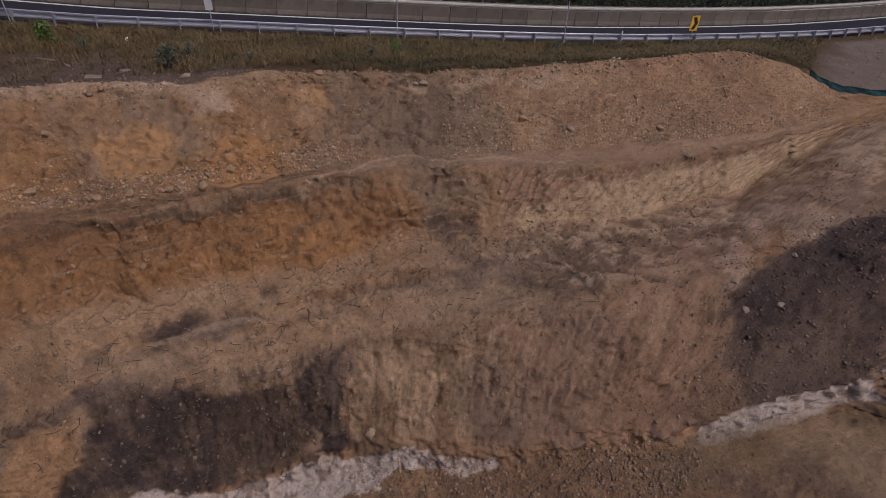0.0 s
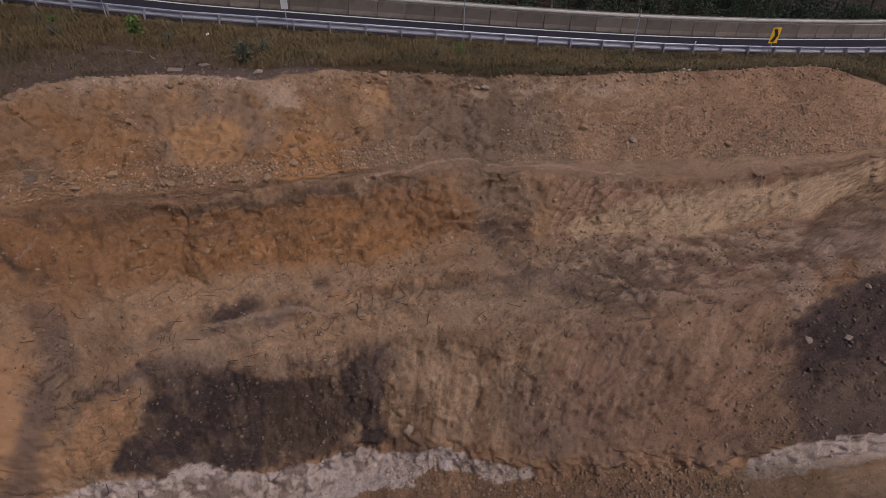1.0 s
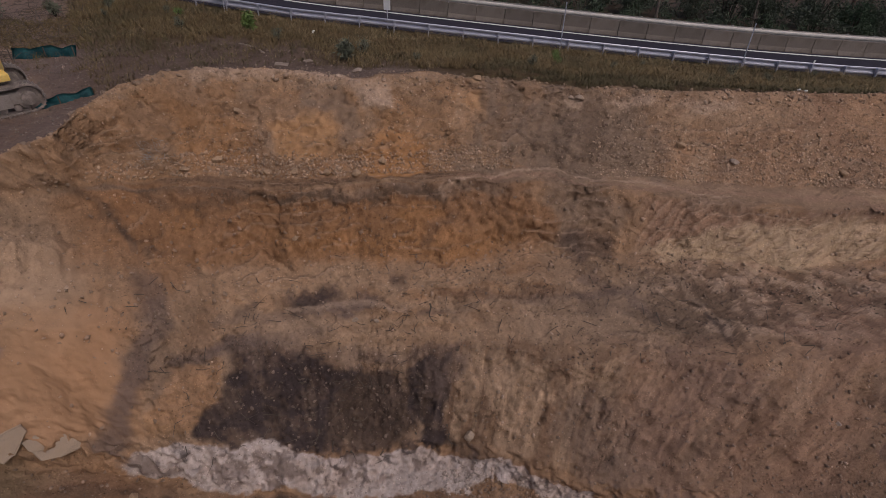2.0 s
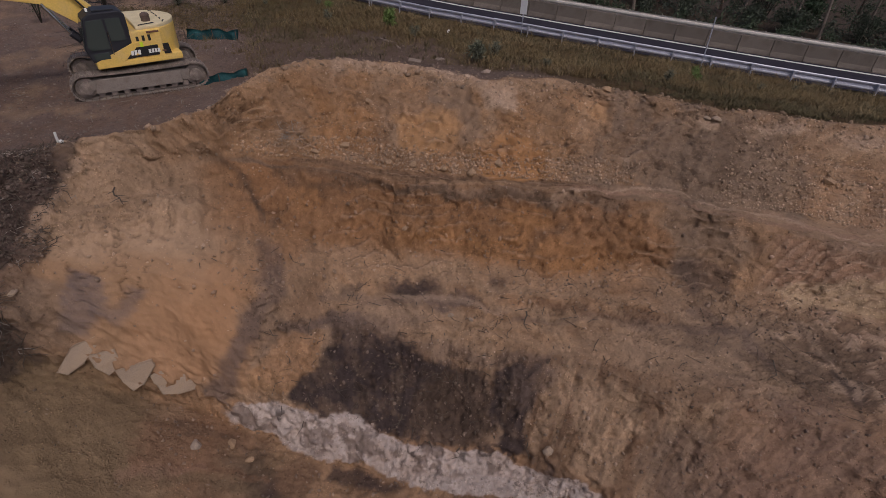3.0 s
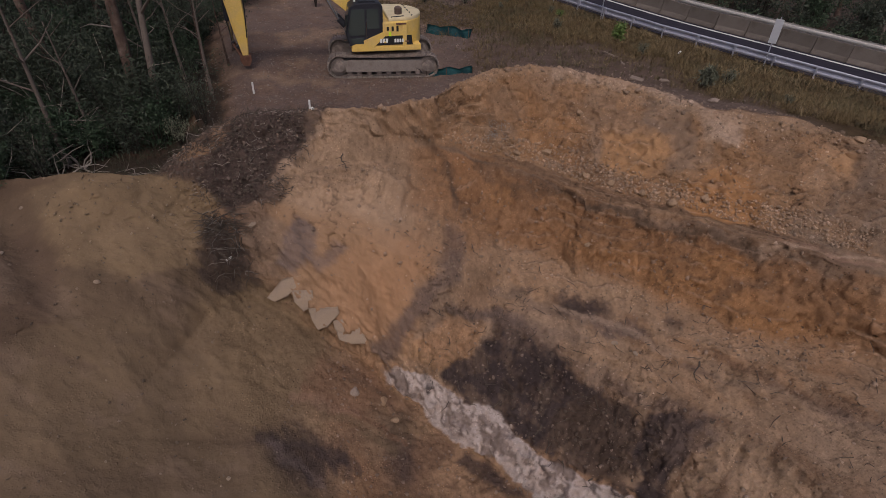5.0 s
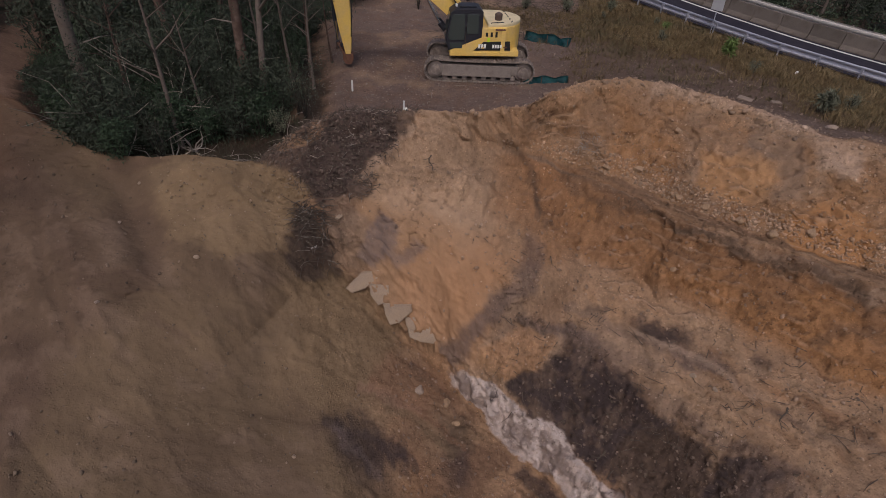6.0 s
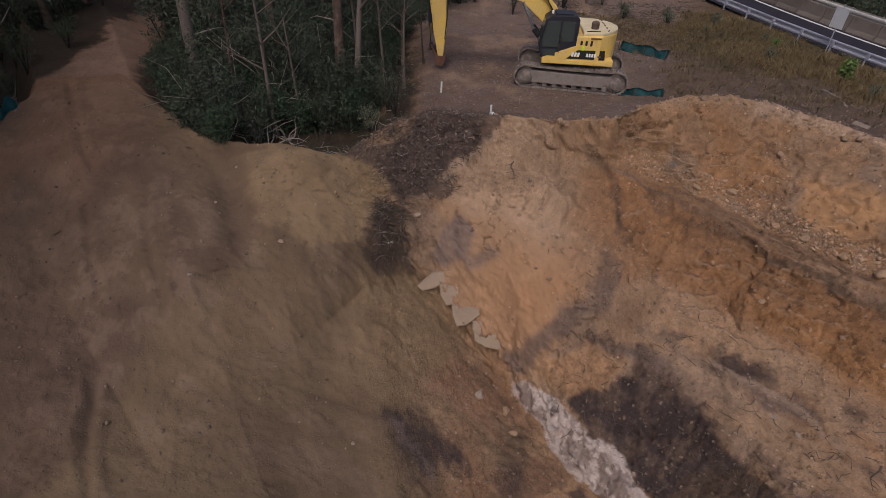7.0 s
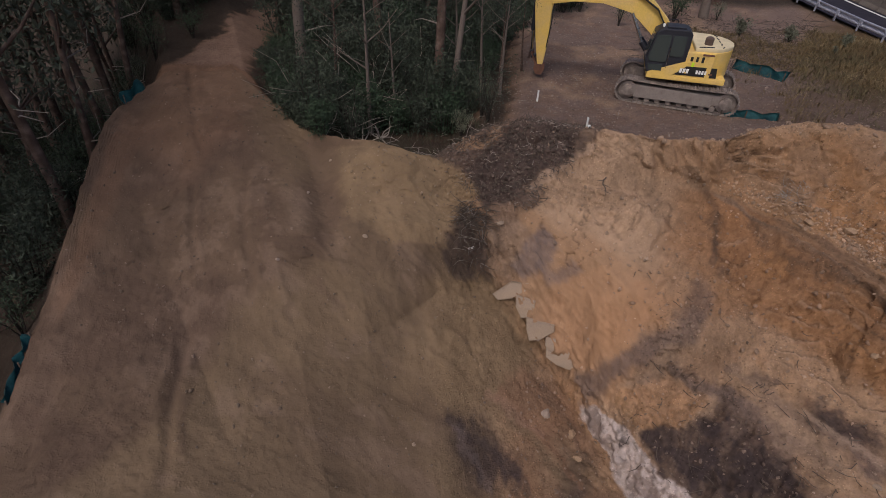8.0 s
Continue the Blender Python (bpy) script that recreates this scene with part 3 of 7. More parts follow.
def stroke(colour, amount, points, wide, wild=0.3):
    sub, away, _ = outlined(points, wild, False)
    mask = ((1 - step(wide * 0.5, wide * 1.6, away)) * amount * mottle[sub])[..., None]
    col[sub] = col[sub] * (1 - mask) + np.array(colour) * mask


# upper face
area(BRIGHT_CLAY, 0.8, [(35.4, 8.43), (31.6, 8.57), (28.0, 8.59), (28.4, 8.26), (31.2, 8.1), (34.2, 8.21)], 0.10, 0.14, 0.6)
area(ORANGE, 0.85, [(25.6, 8.21), (23.2, 8.41), (19.8, 8.44), (17.6, 8.22), (18.2, 7.79), (23.4, 7.5), (25.6, 8.03)], 0.10, 0.14, 0.6)
area(ORANGE, 0.5, [(44.4, 8.57), (39.8, 8.66), (37.8, 8.41), (40.6, 8.03), (44.8, 8.0), (45.8, 8.35)], 0.3, 0.2)
area(PALE_CRUST_AND_LIT, 0.8, [(25.2, 8.99), (22.4, 8.93), (21.8, 8.72), (23.6, 8.59), (25.0, 8.74)], 0.12, 0.2)
area(GREY, 0.75, [(31.6, 8.82), (28.0, 8.93), (25.4, 8.74), (25.2, 8.44), (27.4, 8.26), (28.0, 8.6), (31.6, 8.63)], 0.12, 0.2, 0.4)
area(BRIGHT_CLAY, 0.5, [(14.8, 8.79), (12.4, 8.85), (11.8, 8.63), (13.4, 8.62)], 0.10, 0.14, 0.6)
area(GREY, 0.6, [(5.6, 8.76), (-4.6, 8.74), (-6.4, 8.01), (1.2, 8.0), (5.8, 8.04), (8.8, 8.34)], 0.4, 0.2)
area(DARK_FILL_SHADE, 0.4, [(2.0, 8.84), (-0.4, 8.82), (-1.2, 8.12), (1.2, 8.12)], 0.25, 0.2)
area(SAND, 0.55, [(-8.4, 9.06), (-16.4, 9.0), (-18.0, 8.69), (-13.4, 8.54), (-8.6, 8.71)], 0.3, 0.2)
area(PALE_CRUST_AND_LIT, 0.7, [(42.2, 9.67), (36.0, 8.99), (28.0, 9.39), (25.6, 9.0), (36.2, 8.88), (41.8, 8.82)], 0.12, 0.2)
area(PALE_CRUST_AND_LIT, 0.7, [(31.4, 9.28), (27.4, 9.06), (22.4, 8.94), (22.4, 8.72), (24.0, 8.71), (25.2, 8.94), (30.8, 8.96)], 0.12, 0.2)
area(GREY, 0.4, [(47.8, 8.34), (45.0, 8.32), (45.0, 8.18), (47.4, 8.15)], 0.12, 0.2)
# bench between the faces
stroke(GREY, 0.7, [(52.6, 7.64), (46.8, 6.97), (37.4, 6.97), (28.0, 6.9), (19.2, 6.92), (13.2, 6.88)], 0.16, 0.3)
stroke(DARK_FILL_SHADE, 0.6, [(49.0, 7.14), (42.8, 6.9), (32.0, 6.95), (24.0, 6.8), (16.2, 6.88)], 0.12, 0.3)
stroke(PALE_CRUST_AND_LIT, 0.6, [(15.6, 6.95), (8.4, 7.71), (1.8, 7.93), (-6.2, 7.5), (-14.0, 7.29)], 0.12, 0.3)
stroke(PINK, 0.6, [(15.4, 7.43), (5.0, 7.5), (-5.4, 7.14), (-14.0, 7.57), (-25.0, 7.36), (-33.4, 6.92)], 0.2, 0.3)
# lower face
area(RUST, 0.6, [(53.0, 7.5), (48.0, 7.0), (37.4, 6.92), (24.0, 6.78), (14.4, 6.88), (5.4, 6.8), (1.8, 6.55), (0.8, 6.17), (6.4, 5.95), (23.8, 6.03), (39.6, 6.1), (46.2, 6.35), (50.6, 6.62)], 0.12, 0.2)
area(ORANGE, 0.75, [(21.2, 6.67), (17.4, 6.78), (15.0, 6.67), (18.2, 6.5), (21.2, 6.5)], 0.12, 0.2)
area(ORANGE, 0.6, [(37.8, 6.47), (26.8, 6.42), (13.8, 6.4), (6.2, 6.2), (9.2, 5.98), (23.6, 6.1), (35.2, 6.22)], 0.25, 0.2)
area(ORANGE, 0.5, [(46.6, 6.88), (44.2, 6.88), (44.0, 6.62), (45.8, 6.58), (47.6, 6.72)], 0.12, 0.2)
# a cleft in the face, its shade painted as a dark stroke
stroke(DARK_FILL_SHADE, 0.5, [(14.2, 6.62), (16.2, 6.47), (18.2, 6.28)], 0.1, 0.3)
stroke(DARK_FILL_SHADE, 0.6, [(52.4, 6.9), (51.6, 6.72), (49.8, 6.47)], 0.08, 0.3)
area(DARK, 0.65, [(1.0, 6.22), (0.0, 6.35), (-2.4, 6.28), (-5.0, 6.15), (-5.2, 5.95), (-1.8, 5.86), (0.2, 6.0)], 0.12, 0.2)
area(GREY, 0.75, [(1.6, 6.75), (-3.0, 6.85), (-6.6, 6.75), (-5.4, 6.25), (-2.4, 6.28), (0.2, 6.35)], 0.25, 0.2)
area(CREAM, 0.9, [(-8.2, 6.03), (-12.4, 6.38), (-17.0, 6.72), (-25.2, 6.83), (-29.6, 6.83), (-33.4, 6.92), (-36.4, 6.8), (-36.4, 5.85), (-33.0, 6.03), (-28.6, 6.05), (-24.2, 5.95), (-18.6, 6.0), (-12.8, 5.94)], 0.12, 0.2)
area(BROWN, 0.55, [(-14.8, 6.97), (-24.8, 7.0), (-33.4, 7.43), (-33.2, 6.85), (-25.8, 6.72), (-17.0, 6.75)], 0.12, 0.2)
# shelf
# dark patches on the shelf: shadow painted into the colour
area(GREY_SHADE, 0.75, [(49.2, 5.24), (46.0, 5.14), (39.2, 5.12), (33.0, 5.32), (30.0, 5.26), (34.8, 5.02), (44.0, 4.93)], 0.12, 0.2)
area(DARK, 0.75, [(35.8, 5.64), (31.2, 5.77), (28.8, 5.62), (33.0, 5.5), (35.6, 5.5)], 0.12, 0.2)
area(DARK, 0.7, [(22.2, 5.91), (19.8, 5.88), (20.4, 5.7), (21.8, 5.74)], 0.12, 0.2)
area(DARK, 0.6, [(42.8, 5.56), (40.2, 5.53), (40.4, 5.36), (42.6, 5.36)], 0.12, 0.2)
area(GREY_SHADE, 0.6, [(35.8, 5.5), (23.6, 5.58), (18.8, 5.5), (28.2, 5.42), (35.2, 5.39)], 0.12, 0.2)
area(GREY_SHADE, 0.6, [(33.2, 5.09), (23.2, 4.95), (11.8, 5.05), (13.2, 4.93), (20.6, 4.81), (28.4, 4.79)], 0.12, 0.2)
area(GREY, 0.6, [(-2.8, 5.56), (-9.2, 5.74), (-15.8, 5.71), (-23.0, 5.58), (-24.4, 5.29), (-17.2, 5.15), (-9.0, 5.11), (-4.2, 5.33)], 0.3, 0.2)
area(GREY_SHADE, 0.65, [(-13.4, 5.09), (-17.6, 5.03), (-23.8, 4.88), (-26.8, 4.67), (-23.8, 4.53), (-17.6, 4.67)], 0.3, 0.2)
area(PINK, 0.7, [(-24.8, 5.33), (-27.6, 5.62), (-31.8, 5.77), (-37.4, 5.42), (-41.4, 5.47), (-42.6, 5.15), (-38.4, 5.11), (-34.6, 5.0), (-34.2, 4.88)], 0.3, 0.2)
area(PALE_CRUST_AND_LIT, 0.7, [(-37.8, 5.97), (-40.0, 5.85), (-41.6, 5.44), (-38.8, 5.39), (-37.2, 5.82)], 0.3, 0.2)
stroke(PALE_CRUST_AND_LIT, 0.7, [(-30.0, 5.44), (-33.0, 5.17), (-34.6, 5.0), (-34.2, 4.88)], 0.1, 0.3)
stroke(PALE_CRUST_AND_LIT, 0.6, [(-26.0, 5.86), (-31.4, 5.59), (-37.4, 5.11), (-39.6, 5.03)], 0.12, 0.3)
stroke(PALE_CRUST_AND_LIT, 0.6, [(-33.4, 5.29), (-35.8, 5.23), (-40.4, 5.03), (-40.8, 5.09)], 0.12, 0.3)
stroke(DARK_FILL_SHADE, 0.6, [(-26.0, 5.53), (-30.2, 5.5), (-33.6, 5.48), (-36.0, 5.48)], 0.1, 0.3)
area(ORANGE, 0.5, [(-34.2, 5.17), (-37.6, 5.06), (-38.2, 4.93), (-35.6, 5.0)], 0.12, 0.2)
stroke(DARK_FILL_SHADE, 0.6, [(-16.8, 5.33), (-19.8, 5.12), (-22.4, 4.98)], 0.035, 0.3)
stroke(DARK_FILL_SHADE, 0.6, [(-17.8, 5.35), (-20.8, 5.17), (-23.2, 5.02)], 0.035, 0.3)
stroke(DARK_FILL_SHADE, 0.6, [(-9.0, 5.88), (-10.2, 5.7), (-11.0, 5.53)], 0.035, 0.3)
stroke(DARK_FILL_SHADE, 0.6, [(-13.4, 5.68), (-15.6, 5.58), (-17.4, 5.39)], 0.035, 0.3)
stroke(GREY_SHADE, 0.7, [(50.2, 5.26), (46.2, 5.15), (41.2, 5.0), (35.6, 5.02)], 0.14, 0.3)
stroke(GREY_SHADE, 0.6, [(44.4, 5.44), (38.6, 5.27), (31.6, 5.47), (25.0, 5.55)], 0.16, 0.3)
stroke(DARK, 0.5, [(42.6, 5.47), (40.2, 5.48)], 0.08, 0.3)
# lower cliff
area(SAND, 0.75, [(6.8, 4.69), (3.4, 4.9), (-0.6, 4.86), (-3.4, 4.6), (-1.2, 4.41), (-2.4, 4.07), (1.4, 3.79), (4.8, 4.12), (6.0, 4.43)], 0.12, 0.2)
area(SAND, 0.6, [(8.0, 4.78), (5.8, 4.91), (2.6, 4.71), (1.8, 4.24), (5.0, 4.34), (7.6, 4.5)], 0.12, 0.2)
area(GREY_SHADE, 0.5, [(-5.0, 4.71), (-19.8, 4.64), (-24.2, 4.28), (-22.4, 3.89), (-9.2, 4.03), (-3.8, 4.31)], 0.4, 0.2)
area(BROWN, 0.6, [(-23.8, 4.53), (-35.2, 4.64), (-38.6, 4.16), (-35.8, 4.0), (-28.6, 3.71), (-24.2, 4.28)], 0.4, 0.2)
area(DARK, 0.92, [(51.8, 4.31), (49.4, 4.53), (46.4, 4.79), (43.6, 4.95), (39.4, 4.93), (34.6, 4.98), (29.2, 4.81), (24.8, 4.67), (20.6, 4.71), (19.0, 4.4), (19.6, 4.03), (33.4, 3.93), (41.4, 3.96), (48.0, 4.03), (51.6, 4.16)], 0.16, 0.32)
area(DARK_FILL_SHADE, 0.65, [(31.4, 4.57), (26.4, 4.66), (19.8, 4.57), (19.6, 4.03), (34.0, 4.02)], 0.12, 0.2)
area(DARK, 0.9, [(19.8, 4.74), (17.2, 4.84), (12.2, 4.95), (13.4, 4.72), (14.0, 4.41), (12.8, 4.02), (17.4, 3.75), (19.8, 4.4)], 0.16, 0.32)
area(DARK_FILL_SHADE, 0.6, [(13.2, 4.05), (7.0, 4.05), (2.8, 3.89), (-1.8, 3.18), (2.2, 3.32), (8.6, 3.57), (13.0, 3.68)], 0.12, 0.2)
area(GREY_SHADE, 0.6, [(16.6, 4.83), (13.2, 4.93), (10.2, 4.84), (12.8, 4.64), (15.0, 4.41), (17.2, 4.57)], 0.12, 0.2)
area(BRIGHT_CLAY, 0.55, [(56.4, 4.69), (51.8, 5.02), (45.8, 4.93), (49.0, 4.53), (52.0, 4.33), (56.8, 4.31)], 0.12, 0.2)
area(BROWN, 0.65, [(57.8, 5.27), (53.4, 5.83), (53.6, 5.32), (57.2, 4.76), (60.0, 4.12), (61.4, 4.16)], 0.2, 0.2)
area(DARK_SLOPE, 0.95, [(-34.6, 4.78), (-35.0, 4.91), (-38.0, 4.95), (-41.0, 5.05), (-42.8, 5.12), (-50.0, 4.05), (-46.6, 3.79), (-41.0, 3.96), (-37.6, 4.29), (-35.4, 4.64)], 0.08, 0.2)
area(DARK, 0.8, [(-34.6, 4.79), (-36.0, 4.86), (-40.0, 4.64), (-41.6, 4.34), (-38.0, 4.48), (-35.6, 4.64)], 0.12, 0.2)
area(DARK, 0.7, [(-37.8, 4.86), (-40.4, 4.98), (-43.2, 5.05), (-44.8, 4.72), (-42.0, 4.62)], 0.12, 0.2)
area(GREY, 0.55, [(-40.2, 4.21), (-42.8, 4.29), (-43.8, 4.4), (-47.0, 4.21), (-44.6, 4.1), (-41.2, 4.14)], 0.3, 0.2)
area(DARK_FILL_SHADE, 0.6, [(-34.2, 4.17), (-39.0, 4.12), (-41.0, 3.93), (-38.6, 3.18), (-35.6, 4.03)], 0.2, 0.2)
# the pale ledge
area(WHITE, 0.92, [(61.4, 3.25), (58.2, 3.93), (53.8, 4.16), (51.2, 4.02), (41.4, 4.03), (34.2, 3.82), (19.6, 3.86), (13.4, 3.5), (2.8, 3.61), (-1.6, 3.43), (7.4, 2.77), (17.8, 2.69), (35.0, 2.92), (42.4, 3.18), (53.6, 2.89), (55.4, 3.04), (60.6, 2.99)], 0.06, 0.25)
area(WHITE, 0.75, [(11.2, 3.43), (3.0, 3.86), (-0.6, 3.64), (-6.6, 3.46), (-13.2, 3.64), (-13.2, 3.04), (-4.8, 2.96), (2.6, 3.14)], 0.06, 0.25)
area(WHITE, 0.92, [(-37.6, 2.98), (-39.4, 3.68), (-42.0, 3.96), (-46.2, 3.79), (-50.0, 4.05), (-51.0, 3.54), (-47.2, 2.99), (-43.2, 2.9), (-39.0, 2.87)], 0.06, 0.25)
# undercut shade along the ledge's lower edge, painted dark
area(DARK, 0.75, [(48.8, 2.67), (46.8, 2.98), (42.6, 2.98), (35.0, 2.83), (34.0, 2.77)], 0.12, 0.2)
streaks = step(0.52, 0.60, fbm(P * 1.7 + 4, Q * 1.7, 5, 2, 0.66))
lay(GREY_SHADE, streaks * step(3.0, 3.2, V) * (1 - step(3.95, 4.05, V)) * (1 - step(60, 64, A)) * 0.65)
lay(DARK, step(0.60, 0.66, fbm(P * 2.1 + 14, Q * 2.1, 4, 5, 0.66)) * step(3.4, 3.6, V) * (1 - step(4.0, 4.1, V)) * (1 - step(56, 60, A)) * step(8, 12, A) * 0.7)
# grooves, gaps and cracks darkened, raised edges paled: light and shade painted in
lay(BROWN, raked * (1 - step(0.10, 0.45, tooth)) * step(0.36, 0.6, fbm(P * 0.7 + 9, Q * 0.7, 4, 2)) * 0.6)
lay(PALE_CRUST_AND_LIT, raked * step(0.6, 0.9, tooth) * 0.35)
lay(PALE_CRUST_AND_LIT, blocky * step(0.02, 0.06, chunk) * 0.5)
lay(DARK_FILL_SHADE, blocky * (1 - step(-0.08, -0.03, chunk)) * 0.45)
lay(DARK_FILL_SHADE, crack * 0.55)
lay(DARK_FILL_SHADE, torn * (1 - step(0.0, 0.22, strata)) * 0.45)
lay(PALE_CRUST_AND_LIT, torn * step(0.82, 0.95, strata) * 0.30)
# fill, mound and track
area(YELLOW_FILL, 0.9, [(95.4, 6.83), (92.4, 7.57), (88.6, 8.97), (84.8, 9.0), (80.8, 7.29), (78.0, 6.35), (81.8, 5.36), (83.4, 4.55), (90.0, 4.52), (95.0, 5.36)], 0.15, 0.2)
area(YELLOW_FILL, 0.75, [(86.4, 3.68), (77.6, 3.18), (71.8, 3.04), (70.2, 2.86), (75.6, 2.55), (84.0, 2.44), (90.4, 2.63), (86.6, 2.86)], 0.4, 0.2)
area(DARK_FILL_SHADE, 0.6, [(102.4, 4.76), (98.2, 4.9), (98.2, 4.24), (102.2, 4.02)], 0.12, 0.2)
area(DARK, 0.7, [(83.2, 2.39), (77.4, 2.43), (68.6, 2.25), (68.4, 2.11), (77.6, 2.13), (81.2, 2.25)], 0.2, 0.2)
area(WARM_BROWN, 0.75, [(70.2, 2.86), (64.0, 2.96), (58.6, 2.9), (63.4, 2.49), (72.0, 2.54), (74.0, 2.57)], 0.2, 0.2)
area(KHAKI, 0.5, [(63.4, 2.68), (58.2, 2.83), (52.4, 2.8), (60.2, 2.35), (65.0, 2.37)], 0.2, 0.2)
area(DARK_FILL_SHADE, 0.55, [(90.6, 2.57), (86.8, 2.55), (81.2, 2.36), (83.0, 2.29)], 0.15, 0.2)
# the same wash, its painted shade deepened
area(DARK_FILL_SHADE, 0.5, [(97.8, 6.83), (95.2, 6.8), (94.8, 5.36), (97.6, 4.88), (98.4, 5.56)], 0.2, 0.2)
stroke(DARK_FILL_SHADE, 0.55, [(109.8, 6.83), (110.4, 5.91), (111.2, 5.27)], 0.1, 0.3)
stroke(DARK_FILL_SHADE, 0.5, [(117.6, 4.45), (119.2, 3.75), (122.2, 3.04)], 0.12, 0.3)
stroke(DARK_FILL_SHADE, 0.5, [(133.4, 5.5), (129.0, 5.11), (124.4, 4.66)], 0.12, 0.3)
stroke(DARK_FILL_SHADE, 0.45, [(99.6, 3.82), (98.6, 3.61), (96.6, 3.46)], 0.1, 0.3)
stroke(DARK_FILL_SHADE, 0.5, [(107.8, 8.87), (105.2, 8.9), (104.0, 8.78)], 0.09, 0.3)
area(WARM_BROWN, 0.5, [(122.8, 8.5), (118.0, 8.46), (114.6, 8.65), (112.8, 8.24), (118.4, 7.43), (122.8, 8.0), (126.4, 8.01), (125.8, 8.74)], 0.3, 0.2)
# beside the rubble
area(DARK, 0.65, [(82.0, 4.83), (79.8, 5.52), (77.6, 5.55), (78.0, 4.55), (75.8, 4.5), (78.2, 3.32), (81.2, 3.36), (82.6, 4.14)], 0.12, 0.5)
area(BLUE_GREY, 0.85, [(73.8, 4.4), (71.8, 5.52), (70.2, 6.03), (68.4, 5.89), (69.4, 4.97), (72.0, 4.41)], 0.12, 0.2)
area(BLUE_GREY, 0.6, [(69.8, 5.0), (66.6, 5.71), (65.0, 5.64), (68.8, 4.81)], 0.12, 0.2)
area(DOME_CLAY, 0.85, [(69.8, 4.03), (67.8, 5.05), (63.0, 5.89), (57.0, 6.22), (52.8, 6.22), (53.6, 5.95), (58.0, 5.32), (62.4, 4.21), (67.4, 3.64)], 0.2, 0.2, 0.4)
area(RUST, 0.4, [(62.4, 5.56), (56.8, 6.15), (53.6, 6.17), (57.4, 5.44), (61.4, 4.88)], 0.3, 0.2)
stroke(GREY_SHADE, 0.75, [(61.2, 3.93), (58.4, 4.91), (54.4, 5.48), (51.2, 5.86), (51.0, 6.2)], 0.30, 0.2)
area(SAND, 0.6, [(73.4, 6.9), (70.4, 7.71), (65.8, 8.24), (63.8, 8.91), (60.4, 8.93), (59.8, 7.43), (65.4, 6.9), (69.4, 6.12)], 0.3, 0.2)
stroke(PALE_CRUST_AND_LIT, 0.5, [(72.6, 6.97), (69.2, 7.93), (65.8, 8.5)], 0.14, 0.3)
stroke(DARK_FILL_SHADE, 0.5, [(56.2, 8.25), (52.8, 6.8), (50.4, 6.6)], 0.1, 0.3)
stroke(DARK_FILL_SHADE, 0.5, [(51.0, 7.5), (48.0, 6.92), (43.8, 6.78), (39.8, 6.88)], 0.08, 0.3)
area(DARK_MULCH, 0.8, [(80.6, 7.21), (77.8, 8.46), (72.2, 10.04), (66.8, 10.05), (63.6, 9.89), (67.6, 8.19), (72.2, 7.5), (74.8, 6.4), (77.6, 5.67), (78.6, 6.35)], 0.12, 0.2)
stroke(TAN, 0.7, [(79.0, 8.24), (75.8, 9.72), (72.8, 10.06)], 0.14, 0.3)
area(DOME_CLAY, 0.8, [(56.2, 4.62), (51.4, 5.2), (45.6, 4.98), (47.5, 4.74), (52.4, 4.34)], 0.12, 0.2)
# the shelf's painted shadow patches, deepened
area(GREY_SHADE, 0.55, [(44.6, 5.12), (37.6, 5.35), (32.4, 5.35), (35.4, 5.08), (42.2, 4.9)], 0.2, 0.3)
area(DARK, 0.5, [(36.8, 5.7), (30.8, 5.73), (28.8, 5.64), (32.2, 5.42), (36.6, 5.39)], 0.15, 0.4)
# tread marks, scrapes and the darker left side of the track
stroke(DARK_FILL_SHADE, 0.65, [(-11.6, 5.8), (-15.2, 5.56), (-20.2, 5.12)], 0.03, 0.08)
stroke(DARK_FILL_SHADE, 0.65, [(-12.4, 5.79), (-16.0, 5.59), (-21.0, 5.15)], 0.03, 0.08)
stroke(DARK_FILL_SHADE, 0.65, [(-13.2, 5.82), (-16.8, 5.56), (-21.6, 5.15)], 0.03, 0.08)
stroke(DARK, 0.55, [(-17.0, 5.41), (-19.0, 5.24), (-20.6, 5.15)], 0.06, 0.08)
stroke(DARK_FILL_SHADE, 0.6, [(-19.2, 5.8), (-21.2, 5.68), (-22.6, 5.56)], 0.03, 0.08)
stroke(DARK_FILL_SHADE, 0.6, [(-19.8, 5.91), (-21.8, 5.76), (-23.2, 5.59)], 0.03, 0.08)
stroke(PALE_CRUST_AND_LIT, 0.4, [(-12.4, 5.79), (-15.8, 5.59), (-20.0, 5.2)], 0.05, 0.08)
stroke(SAND, 0.55, [(39.2, 5.18), (29.8, 5.36), (21.0, 5.29), (12.2, 5.32)], 0.1, 0.08)
stroke(SAND, 0.5, [(28.2, 5.74), (16.8, 5.77), (5.8, 5.68), (0.2, 5.7)], 0.09, 0.08)
stroke(GREY_SHADE, 0.5, [(18.6, 5.38), (10.2, 5.45), (0.8, 5.48), (-6.6, 5.59)], 0.07, 0.08)
stroke(SAND, 0.55, [(12.0, 5.12), (1.6, 5.32), (-7.6, 5.32), (-14.8, 5.15)], 0.12, 0.08)
stroke(GREY_SHADE, 0.5, [(-2.2, 5.7), (-7.8, 5.59), (-12.2, 5.36)], 0.09, 0.08)
stroke(SAND, 0.5, [(21.6, 5.56), (12.8, 5.44), (3.6, 5.41), (-2.4, 5.47)], 0.1, 0.08)
stroke(SAND, 0.5, [(29.6, 5.18), (20.8, 5.17), (10.0, 5.08), (-1.2, 5.23)], 0.1, 0.08)
